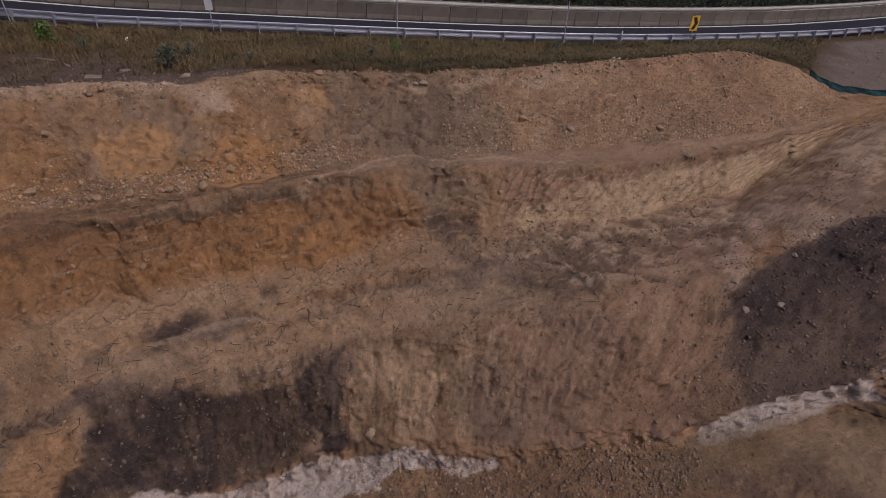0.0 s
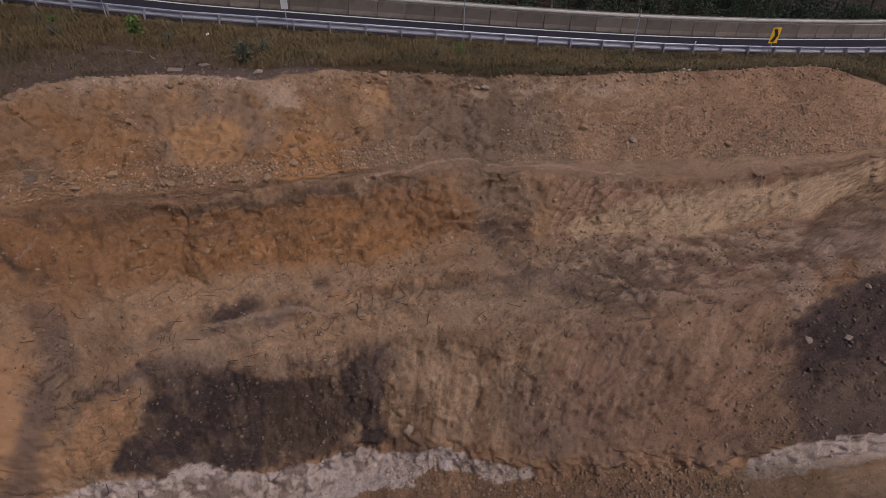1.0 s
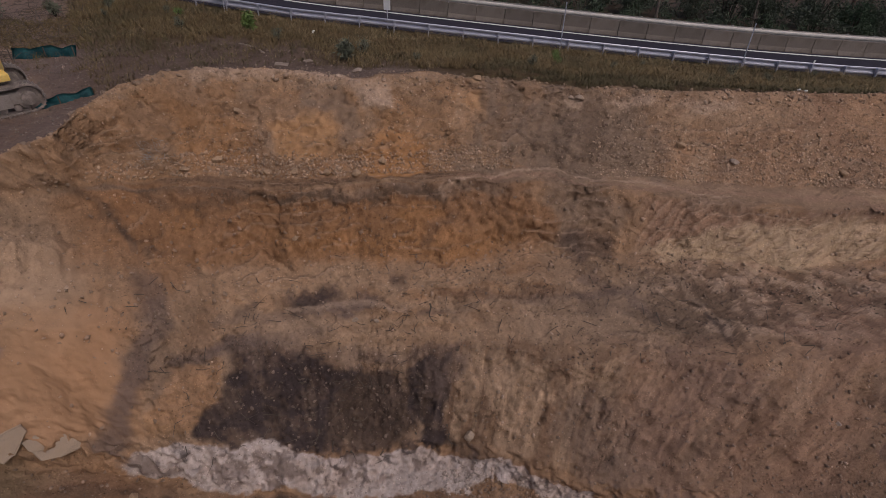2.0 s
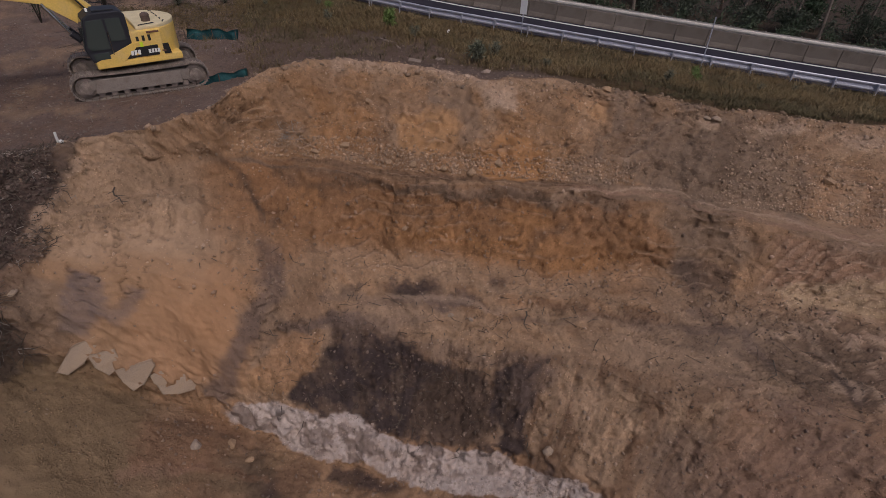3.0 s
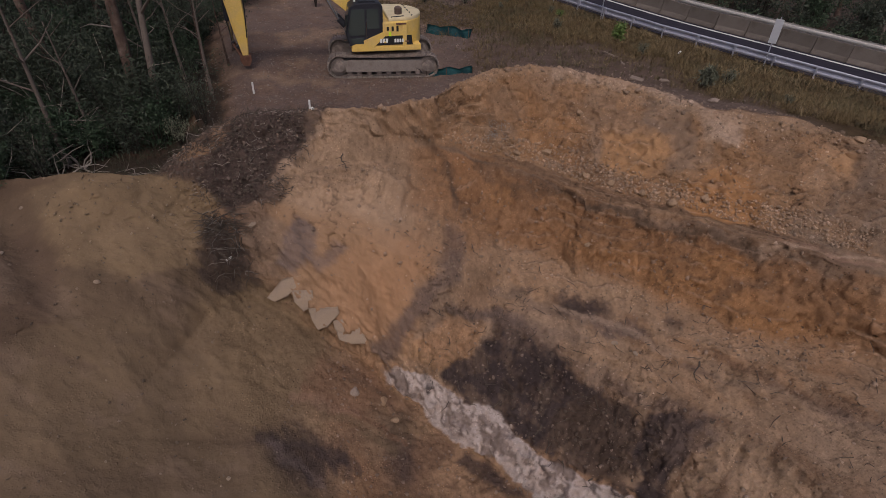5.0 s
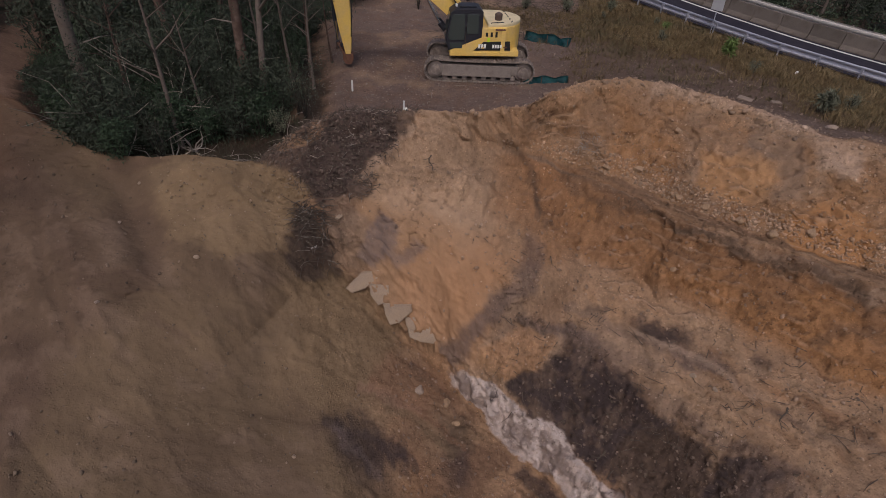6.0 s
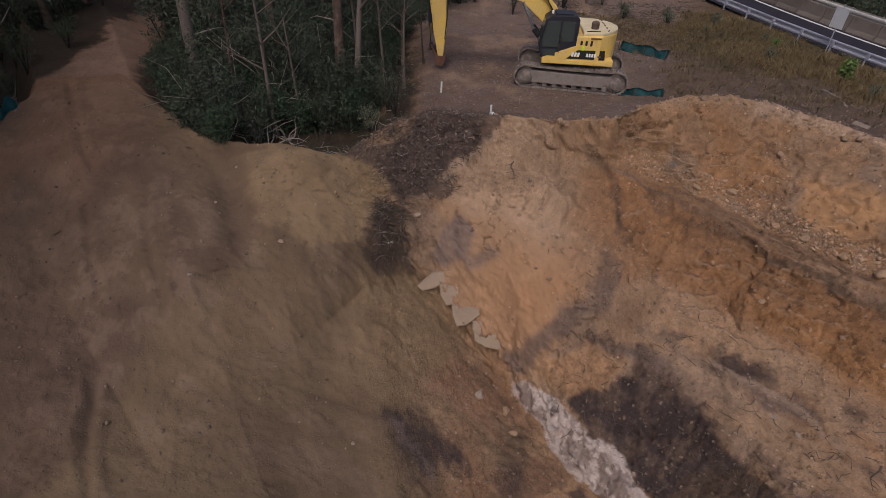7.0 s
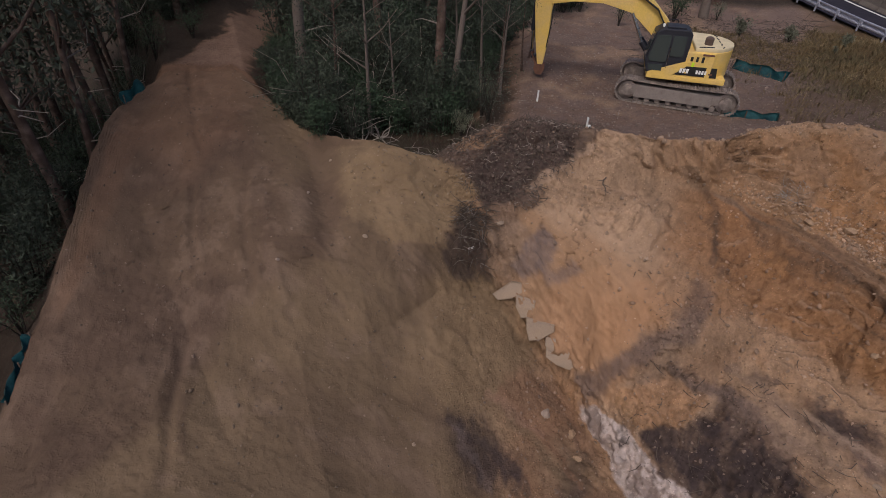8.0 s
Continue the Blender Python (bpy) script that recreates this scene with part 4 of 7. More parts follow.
stroke(PALE_CRUST_AND_LIT, 0.45, [(36.4, 5.42), (28.6, 5.55), (20.4, 5.45)], 0.06, 0.08)
stroke(BROWN, 0.5, [(15.6, 5.65), (8.2, 5.48), (0.8, 5.56)], 0.07, 0.08)
area(DARK_FILL_SHADE, 0.3, [(135.2, 7.86), (126.0, 8.57), (118.6, 8.22), (112.8, 8.32), (111.2, 6.53), (118.0, 4.97), (125.6, 4.0), (133.2, 3.04), (138.0, 5.14)], 0.8, 0.2)
area(WARM_BROWN, 0.4, [(103.4, 10.78), (98.8, 11.28), (100.8, 10.34), (105.0, 7.86), (111.2, 6.53), (113.6, 8.13), (109.4, 9.39)], 0.4, 0.2)
# smeared stripes on the pit floor
stroke(DARK, 0.55, [(82.0, 2.4), (78.0, 2.31), (75.0, 2.17)], 0.07, 0.15)
stroke(DARK, 0.4, [(80.0, 2.4), (75.8, 2.32), (72.8, 2.17)], 0.07, 0.15)
stroke(DARK, 0.55, [(78.0, 2.42), (73.8, 2.33), (70.6, 2.15)], 0.07, 0.15)
stroke(DARK, 0.4, [(75.8, 2.39), (71.4, 2.3), (68.0, 2.11)], 0.07, 0.15)
stroke(DARK, 0.55, [(73.8, 2.31), (69.0, 2.18), (66.4, 2.13)], 0.07, 0.15)
stroke(BLUE_GREY, 0.5, [(81.2, 2.36), (77.0, 2.26), (73.2, 2.14)], 0.05, 0.15)
stroke(KHAKI, 0.6, [(71.8, 2.5), (65.2, 2.44), (60.2, 2.36)], 0.1, 0.15)
stroke(WARM_BROWN, 0.6, [(74.0, 2.57), (69.0, 2.55), (62.6, 2.55), (57.8, 2.51)], 0.07, 0.15)
stroke(PINK, 0.4, [(75.8, 2.55), (72.0, 2.52), (65.8, 2.55)], 0.05, 0.15)
stroke(DARK_FILL_SHADE, 0.5, [(67.2, 2.82), (61.6, 2.81), (55.6, 2.75)], 0.06, 0.15)
# paler and redder earth about the eastern cliff
area(PINK, 0.4, [(-10.8, 5.0), (-18.2, 5.03), (-25.2, 5.02), (-35.2, 4.64), (-38.6, 4.16), (-36.8, 3.57), (-29.0, 3.04), (-18.6, 4.07), (-12.2, 4.47)], 0.5, 0.3)
area(PINK, 0.4, [(-22.4, 5.36), (-28.0, 5.52), (-34.0, 5.02), (-34.6, 4.72), (-27.2, 4.91)], 0.4, 0.3)
area(PALE_CRUST_AND_LIT, 0.35, [(-32.8, 5.64), (-37.6, 5.38), (-41.8, 5.33), (-42.4, 5.15), (-38.4, 5.11), (-34.4, 5.3)], 0.3, 0.3)
area(GREY_SHADE, 0.6, [(-46.4, 2.67), (-53.2, 2.81), (-55.8, 2.54), (-48.0, 2.29)], 0.3, 0.3)
area(SAND, 0.4, [(44.0, 5.59), (34.0, 5.41), (22.2, 5.26), (19.8, 4.95), (29.0, 4.93), (39.2, 4.95), (45.2, 5.26)], 0.25, 0.3)
area(PALE_CRUST_AND_LIT, 0.8, [(-0.6, 8.81), (-4.2, 8.91), (-5.4, 8.79), (-1.8, 8.69)], 0.08, 0.2)
area(PALE_CRUST_AND_LIT, 0.7, [(-8.0, 8.85), (-12.0, 8.91), (-12.4, 8.81), (-8.6, 8.75)], 0.08, 0.2)
area(PALE_CRUST_AND_LIT, 0.8, [(3.4, 8.84), (1.6, 8.87), (1.6, 8.71), (2.8, 8.71)], 0.08, 0.2)
area(GREY, 0.5, [(2.4, 8.51), (-1.6, 8.68), (-4.4, 8.26), (-1.0, 8.1), (2.4, 8.21)], 0.25, 0.2)
area(DARK_FILL_SHADE, 0.35, [(1.8, 8.49), (-0.2, 8.54), (-1.8, 8.25), (0.4, 8.18)], 0.2, 0.2)
# behind the crest: grass verge, bare bench, forest floor
out = step(9.05, 9.25, V)
lay(GRASS_SOIL, out * (1 - step(48, 53, A + (n1 - 0.5) * 8)))
lay((0.20, 0.165, 0.145), step(9.0, 9.3, V) * (1 - step(-36, -32, A + (n1 - 0.5) * 4)) * (1 - step(10.75, 10.9, V)) * 0.9)
lay(GRAVEL, out * step(46, 52, A + (n1 - 0.5) * 10) * (1 - step(74, 77, A)))
lay(BROWN, out * step(50, 56, A) * (1 - step(74, 77, A)) * step(0.45, 0.65, n2) * 0.35)
lay(SAND, out * step(52, 56, A) * (1 - step(74, 77, A)) * step(0.54, 0.68, n1) * 0.45)
lay(GRAVEL, step(9.05, 9.2, V) * (1 - step(9.9, 10.25, V + (n1 - 0.5) * 0.6)) * step(12, 22, A) * (1 - step(46, 52, A)) * 0.8)
lay((0.15, 0.108, 0.085), step(9.05, 9.2, V) * (1 - step(10.25, 10.5, V + (n1 - 0.5) * 0.6)) * step(24, 32, A) * (1 - step(48, 54, A)) * 0.85)
lay(LITTER, step(9.6, 10.0, V) * step(74.5, 77, A + (n2 - 0.5) * 3) * (1 - step(78, 80, A)))
lay(LITTER, out * step(77, 80, A + (n2 - 0.5) * 3) * (1 - step(99, 102, A + (n2 - 0.5) * 3)))
lay(LITTER, step(9.05, 9.3, V) * step(110, 113, A))
lay(LITTER, step(11.3, 11.45, V))
lay(BROWN, step(9.0, 9.2, V) * step(98, 101, A) * (1 - step(111, 113, A)) * (1 - step(12, 12.3, V)))
left_edge = np.interp(gr, [24, 26.1, 29.3, 37, 44], [111, 108.4, 103.8, 99.4, 97]) + (n2 - 0.5) * 3
right_edge = np.interp(gr, [18, 24.3, 31.9, 37, 44], [103, 102.4, 99, 96.5, 97]) + (n2 - 0.5) * 3
lay(LITTER, step(9.5, 9.9, V) * step(95, 98, A) * np.maximum(step(-0.6, 0.6, A - left_edge), step(-0.6, 0.6, right_edge - A)))
lay((0.23, 0.155, 0.112), step(9.5, 9.9, V) * step(97, 99, A) * step(-0.6, 0.6, left_edge - A) * step(-0.6, 0.6, A - right_edge) * (1 - step(12, 12.3, V)))
lay((0.11, 0.07, 0.05), out * step(80, 83, A) * (1 - step(97, 99, A)) * step(0.5, 0.62, n1) * 0.8)
lay(DARK_FILL_SHADE, blotch(92.5, 98.5, 8.2, 9.4, 1.0, 0.2, 3, 0.4) * 0.7)
lay(KHAKI, blotch(-60, -36, 2.4, 3.1, 2, 0.2, 2, 0.6) * 0.7)
lay(SAND, blotch(-60, -46, 2.5, 2.95, 2, 0.1, 5, 0.7) * 0.5)
lay((0.12, 0.088, 0.075), blotch(-60, -40, 1.7, 2.5, 3, 0.2, 4, 0.8) * 0.8)
col *= (0.84 + 0.32 * fbm(P * 1.4, Q * 1.4, 3, 3, 0.6))[..., None]
# finer breaks of tone: runs down the faces, scrapes along the shelf, crumbs everywhere
runs_down = fbm((S + bend) * 6.0, V * 3.0 + S * 0.5, 4, 5, 0.72) - 0.5
scrapes = fbm((P * 0.75 - Q * 0.66) * 1.1 + bend, (P * 0.66 + Q * 0.75) * 5.0, 4, 3, 0.72) - 0.5
crumb = fbm(P * 4.5, Q * 4.5, 3, 7, 0.8) - 0.5
quiet = 1 - 0.6 * khaki_side - 0.5 * dome
tone_ = 1 + near_land * quiet * wrap * ((0.40 + 0.45 * step(4.0, 4.2, V) * (1 - step(4.9, 5.1, V))) * runs_down * face + 0.45 * scrapes * shelf + 0.30 * crumb * close)
col *= np.clip(tone_, 0.45, 1.7)[..., None]
col *= np.array((1.0, 0.955, 0.955)) * (1 - 0.15 * near_land)[..., None]

# how crumbly the surface is: the rolled fill and the smooth slope least
crumbly = 1 - 0.3 * ledge - 0.68 * khaki_side * (1 - step(9.2, 9.6, V)) - 0.68 * blotch(55, 73, 4.0, 6.6, 2, 0.3, 1, 0.4)
crumbly = crumbly * (1 - calm)
rows_n, cols_n = A.shape
idx = np.arange(rows_n * cols_n).reshape(rows_n, cols_n)
right = np.roll(idx, -1, axis=1)
quads = np.stack([idx[:-1], right[:-1], right[1:], idx[1:]], -1).reshape(-1, 4)[:, ::-1]


def earth_material(name, relief=0.10):
    """Soil: the layer "soil" broken up by crumbs, lumps and embedded grit, with the same in its relief."""
    m = bpy.data.materials.new(name)
    m.use_nodes = True
    n, l = m.node_tree.nodes, m.node_tree.links
    p = n["Principled BSDF"]
    p.inputs["Roughness"].default_value, p.inputs["Specular IOR Level"].default_value = 0.95, 0.10
    src = n.new("ShaderNodeAttribute")
    src.attribute_name = "soil"
    where = n.new("ShaderNodeNewGeometry").outputs["Position"]

    def texture(kind, scale, detail, rough):
        t = n.new(kind)
        l.new(where, t.inputs["Vector"])
        t.inputs["Scale"].default_value = scale
        t.inputs["Detail"].default_value, t.inputs["Roughness"].default_value = detail, rough
        return t.outputs["Fac" if kind == "ShaderNodeTexNoise" else "Distance"]

    def ranged(value, a, b, c, d):
        r = n.new("ShaderNodeMapRange")
        for k, v in enumerate((a, b, c, d)):
            r.inputs[k + 1].default_value = v
        l.new(value, r.inputs[0])
        return r.outputs[0]

    def maths(op, a, b):
        o = n.new("ShaderNodeMath")
        o.operation = op
        for k, v in enumerate((a, b)):
            if isinstance(v, float):
                o.inputs[k].default_value = v
            else:
                l.new(v, o.inputs[k])
        return o.outputs[0]
    lumps = texture("ShaderNodeTexNoise", 1.7, 9, 0.72)
    crumbs = texture("ShaderNodeTexNoise", 7.5, 7, 0.75)
    grit_ = texture("ShaderNodeTexVoronoi", 6.5, 1, 0.5)
    some = texture("ShaderNodeTexNoise", 0.9, 4, 0.6)
    stones = maths("MULTIPLY", ranged(grit_, 0.10, 0.22, 1.0, 0.0), ranged(some, 0.50, 0.62, 0.0, 1.0))
    tone = maths("MULTIPLY", ranged(lumps, 0.28, 0.72, 0.88, 1.12), ranged(crumbs, 0.28, 0.72, 0.78, 1.22))
    tone = maths("ADD", tone, maths("MULTIPLY", stones, 0.40))
    grains = maths("MULTIPLY", ranged(texture("ShaderNodeTexVoronoi", 11.5, 0, 0.5), 0.14, 0.27, 1.0, 0.0), ranged(texture("ShaderNodeTexNoise", 1.6, 5, 0.65), 0.46, 0.60, 0.0, 1.0))
    pits = maths("MULTIPLY", ranged(texture("ShaderNodeTexVoronoi", 8.5, 0, 0.5), 0.12, 0.26, 1.0, 0.0), ranged(texture("ShaderNodeTexNoise", 2.3, 5, 0.65), 0.46, 0.60, 0.0, 1.0))
    tone = maths("ADD", tone, maths("SUBTRACT", maths("MULTIPLY", grains, 0.65), maths("MULTIPLY", pits, 0.48)))
    scored = n.new("ShaderNodeMapping")  # fine runs down the faces
    scored.inputs["Scale"].default_value = (8.0, 8.0, 1.6)
    l.new(where, scored.inputs["Vector"])
    runs = n.new("ShaderNodeTexNoise")
    l.new(scored.outputs[0], runs.inputs["Vector"])
    runs.inputs["Scale"].default_value, runs.inputs["Detail"].default_value, runs.inputs["Roughness"].default_value = 1.0, 7, 0.7
    runs = runs.outputs["Fac"]
    upright = n.new("ShaderNodeSeparateXYZ")
    l.new(n.new("ShaderNodeNewGeometry").outputs["True Normal"], upright.inputs[0])
    steep = ranged(upright.outputs["Z"], 0.55, 0.92, 1.0, 0.15)
    tone = maths("MULTIPLY", tone, maths("ADD", 1.0, maths("MULTIPLY", steep, ranged(runs, 0.3, 0.7, -0.15, 0.15))))
    tone = maths("ADD", 1.0, maths("MULTIPLY", maths("SUBTRACT", tone, 1.0), src.outputs["Alpha"]))
    sc = n.new("ShaderNodeVectorMath")
    sc.operation = "SCALE"
    l.new(src.outputs["Color"], sc.inputs[0])
    l.new(tone, sc.inputs["Scale"])
    l.new(sc.outputs[0], p.inputs["Base Color"])
    clods_ = ranged(texture("ShaderNodeTexVoronoi", 4.2, 2, 0.6), 0.0, 0.7, 0.22, 0.0)
    chips = ranged(texture("ShaderNodeTexVoronoi", 12.0, 1, 0.5), 0.0, 0.6, 0.36, 0.0)
    h = maths("ADD", maths("ADD", maths("MULTIPLY", crumbs, 0.55), maths("MULTIPLY", lumps, 0.6)), maths("ADD", maths("MULTIPLY", maths("ADD", stones, grains), 0.4), maths("ADD", clods_, maths("ADD", chips, maths("MULTIPLY", maths("MULTIPLY", runs, steep), 0.3)))))
    h = maths("MULTIPLY", h, src.outputs["Alpha"])
    bump = n.new("ShaderNodeBump")
    bump.inputs["Strength"].default_value, bump.inputs["Distance"].default_value = 1.0, relief
    l.new(h, bump.inputs["Height"])
    l.new(bump.outputs[0], p.inputs["Normal"])
    return m


earth = earth_material("earth", 0.13)
me = bpy.data.meshes.new("ground")
me.vertices.add(rows_n * cols_n)
me.vertices.foreach_set("co", np.stack([X, Y, Z], -1).astype(np.float32).ravel())
me.loops.add(len(quads) * 4)
me.loops.foreach_set("vertex_index", quads.astype(np.int32).ravel())
me.polygons.add(len(quads))
me.polygons.foreach_set("loop_start", (np.arange(len(quads)) * 4).astype(np.int32))
me.update(calc_edges=True)
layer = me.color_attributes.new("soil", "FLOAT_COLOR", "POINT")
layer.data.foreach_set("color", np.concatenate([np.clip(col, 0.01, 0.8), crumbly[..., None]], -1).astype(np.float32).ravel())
me.materials.append(earth)
me.shade_smooth()
ground = tagged(new("ground", me), "dug-over orange and brown earth of a benched excavation", "ground", kind="structure")


def ground_at(bearing, v):
    """The place on the ground at a bearing and a band value, and its upward normal."""
    j = int(np.argmin(np.abs(az - bearing)))
    i = int(np.argmin(np.abs(vv - v)))
    return Vector((X[i, j], Y[i, j], Z[i, j])), Vector(N[i, j])


def height(x, y):
    """The ground's height at a place."""
    b = math.degrees(math.atan2(-(x - PIVOT[0]), y - PIVOT[1]))
    if b < -60:
        b += 360
    j = int(np.argmin(np.abs(az - b)))
    r = np.hypot(X[:, j] - PIVOT[0], Y[:, j] - PIVOT[1])
    o = np.argsort(r)
    return float(np.interp(math.hypot(x - PIVOT[0], y - PIVOT[1]), r[o], Z[:, j][o]))


# ---- road ----
asphalt = material("asphalt", (0.034, 0.032, 0.042), 0.95, grain=0.25, scale=1.5, bump=0.3, fine=90, spec=0.05)
paint = material("road_paint", (0.62, 0.62, 0.60), 0.6, grain=0.15, scale=3)
steel = material("galvanised_steel", (0.42, 0.43, 0.50), 0.5, 0.45, grain=0.12, scale=2.0)
concrete = material("weathered_concrete", (0.150, 0.126, 0.108), 0.9, grain=0.5, scale=1.5, bump=0.3, tint=(0.065, 0.052, 0.042), per_object=0.15)
yellow_paint = material("sign_yellow", (0.75, 0.42, 0.03), 0.5)
black_paint = material("sign_black", (0.02, 0.02, 0.02), 0.5)
white_plastic = material("white_plastic", (0.75, 0.75, 0.72), 0.5)


def strip(name, offset0, offset1, lift, mat, label, every=1.0):
    a, b = along(RAIL, every, offset0), along(RAIL, every, offset1)
    n = min(len(a), len(b))
    verts = [(x, y, road_height(x, y) + lift) for x, y, _ in a[:n]] + [(x, y, road_height(x, y) + lift) for x, y, _ in b[:n]]
    me = mesh_from(name, verts, [(i, i + 1, n + i + 1, n + i) for i in range(n - 1)], mat)
    return tagged(new(name, me), label, "road", kind="structure")


strip("road", 0.35, 4.3, 0.02, asphalt, "dark grey asphalt road behind the steel guardrail")
strip("edge_line", 3.70, 3.92, 0.026, paint, "white painted edge line on the asphalt road")


def place(x, y, ang, z):
    """A pose on the road's slope: local x runs along the line."""
    dx, dy = math.cos(ang), math.sin(ang)
    pitch = math.atan(-0.058 * dx + 0.010 * dy)
    return Matrix.Translation((x, y, z)) @ Euler((0, -pitch, ang)).to_matrix().to_4x4()


BEAM = [(-0.155, 0.0), (-0.13, 0.03), (-0.085, 0.03), (-0.055, -0.035), (0.0, -0.05), (0.055, -0.035), (0.085, 0.03), (0.13, 0.03), (0.155, 0.0)]


def w_beam(length):
    """A corrugated crash-barrier sheet with thickness, along x, waves towards +y."""
    bm = bmesh.new()
    rows = []
    for x in (-length / 2 - 0.1, length / 2 + 0.1):
        rows.append([bm.verts.new((x, -0.02 - d, h * 1.3)) for h, d in BEAM] + [bm.verts.new((x, -0.028 - d, h * 1.3)) for h, d in BEAM[::-1]])
    n = len(rows[0])
    for i in range(n):
        j = (i + 1) % n
        bm.faces.new((rows[0][i], rows[0][j], rows[1][j], rows[1][i]))
    bmesh.ops.recalc_face_normals(bm, faces=bm.faces[:])
    return bm


def guard_post(bm, h):
    """A channel post with a spacer block."""
    box(bm, (0.07, 0.012, h), pose(0, -0.055, h / 2))
    box(bm, (0.012, 0.10, h), pose(-0.035, 0, h / 2))
    box(bm, (0.03, 0.012, h), pose(-0.02, 0.05, h / 2))
    box(bm, (0.10, 0.11, 0.34), pose(0, 0.10, h - 0.19), 0.008)
    return bm


pale_steel = material("pale_weathered_steel", (0.50, 0.47, 0.44), 0.6, 0.3, grain=0.2, scale=1.5)


def guardrail(offset, flip, first, last, label, h=0.80, steel=steel):
    root = thing("guardrail", Matrix(), label, "guardrail")
    spots = along(RAIL, 2.0, offset, first, last)
    post = beam = None
    for i, (x, y, a) in enumerate(spots):
        m = place(x, y, a + (math.pi if flip else 0), road_height(x, y) - 0.04)
        m = Matrix.Translation(m.translation) @ Euler((0, 0, a + (math.pi if flip else 0) + random.uniform(-0.03, 0.03))).to_matrix().to_4x4()
        if post is None:
            post = part("post", guard_post(bmesh.new(), h), steel, root, "galvanised steel post")
            post.matrix_basis = m
        else:
            again(post, m, root)
        if i % 2 == 1 and i + 1 < len(spots):
            mb = place(x, y, a + (math.pi if flip else 0), road_height(x, y) + h - 0.24) @ Matrix.Translation((0, 0.19, 0))
            if beam is None:
                beam = part("rail", w_beam(4.0), steel, root, "ribbed W-beam steel rail", smooth=False)
                beam.matrix_basis = mb
            else:
                again(beam, mb, root)
    return root, spots


near_rail, near_spots = guardrail(0.0, False, 22.0, 200.0, "galvanised W-beam steel guardrail along the verge", 0.66)
far_rail, far_spots = guardrail(6.0, True, 22.0, 200.0, "weathered pale steel guardrail behind the concrete barrier", 0.97, pale_steel)

# concrete barrier panels
barrier = thing("concrete_barrier", Matrix(), "stained grey concrete barrier of jointed panels", "barrier")
panel = None
for x, y, a in along(RAIL, 1.8, 4.45, 22.0, 205.0):
    m = place(x, y, a, road_height(x, y) - 0.02)
    if panel is None:
        bm = prism(bmesh.new(), [(-0.26, 0), (-0.26, 0.08), (-0.13, 0.30), (-0.09, 0.93), (0.09, 0.93), (0.13, 0.30), (0.26, 0.08), (0.26, 0)], 1.775, pose(0, 0, 0, 0, 0, 90), 0.012)
        panel = part("panel", bm, concrete, barrier)
        panel.matrix_basis = m
    else:
        again(panel, m, barrier)

# delineators on the guardrail
for i in (33, 47, 61):
    if i < len(near_spots):
        x, y, a = near_spots[i]
        bm = box(bmesh.new(), (0.10, 0.02, 0.22), pose(0, 0, 0.11), 0.008)
        d = part("delineator", bm, white_plastic)
        d.matrix_world = Matrix.Translation((x, y, road_height(x, y) + 0.62)) @ Euler((0.2, 0, a)).to_matrix().to_4x4()
        tagged(d, "small white plastic delineator on the guardrail", "road marker", group="guardrail delineators")


def sign(x, y, ang, label, size, at, mat, arrow=False, h=2.4):
    root = thing("road_sign", Matrix.Translation((x, y, road_height(x, y))) @ Euler((0, 0, ang)).to_matrix().to_4x4(), label, "road sign")
    part("pole", tube(bmesh.new(), (0, 0, -0.1), (0, 0, h), 0.032, seg=10), steel, root)
    if size:
        part("plate", box(bmesh.new(), (size[0], 0.012, size[1]), pose(0, 0.045 if arrow else -0.045, at), 0.004), mat, root)
        part("bracket", box(bmesh.new(), (size[0] * 0.8, 0.03, 0.04), pose(0, 0.03 if arrow else -0.03, at + size[1] * 0.25)), steel, root)
        part("bracket", box(bmesh.new(), (size[0] * 0.8, 0.03, 0.04), pose(0, 0.03 if arrow else -0.03, at - size[1] * 0.25)), steel, root)
        if arrow:
            w, hh = size[0] * 0.36, size[1] * 0.40
            bm = prism(bmesh.new(), [(-w * 0.2, hh), (w, hh), (w * 0.1, 0), (w, -hh), (-w * 0.2, -hh), (-w, 0)], 0.006, pose(0, 0.054, at))
            part("chevron", bm, black_paint, root, "black chevron arrow")
    return root


sign_grey = material("sign_back", (0.62, 0.63, 0.66), 0.5, 0.3, grain=0.1, scale=4)
sign(-12.75, 29.9, 0.22, "grey metal back of a road sign on a pole", (0.38, 1.15), 1.75, sign_grey)
sign(-22.3, 28.2, 0.05, "pale grey metal back of a road sign by the guardrail", (0.75, 1.0), 1.75, sign_grey)
chev = sign(15.95, 37.85, 0.35 + math.pi, "yellow curve marker sign with a black chevron", (0.62, 0.95), 1.35, yellow_paint, 1, 1.85)
sign(-3.1, 31.9, 0.2, "plain thin grey steel pole beside the guardrail", None, 0, sign_grey, h=2.6)
sign(6.9, 34.6, 0.2, "plain thin grey steel pole beside the guardrail", None, 0, sign_grey, h=2.5)


# ---- the excavator ----
cat_yellow = material("machine_yellow", (0.74, 0.50, 0.125), 0.55, grain=0.16, scale=1.4, tint=(0.58, 0.41, 0.17), fine=20, spec=0.4)
cab_grey = material("cab_dark_grey", (0.022, 0.023, 0.03), 0.5, grain=0.2, scale=2)
roof_pale = material("dusty_pale_hood", (0.62, 0.53, 0.34), 0.7, grain=0.2, scale=2.5)
track_steel = material("dusty_track_steel", (0.21, 0.175, 0.155), 0.75, 0.3, grain=0.35, scale=4, tint=(0.33, 0.275, 0.235))
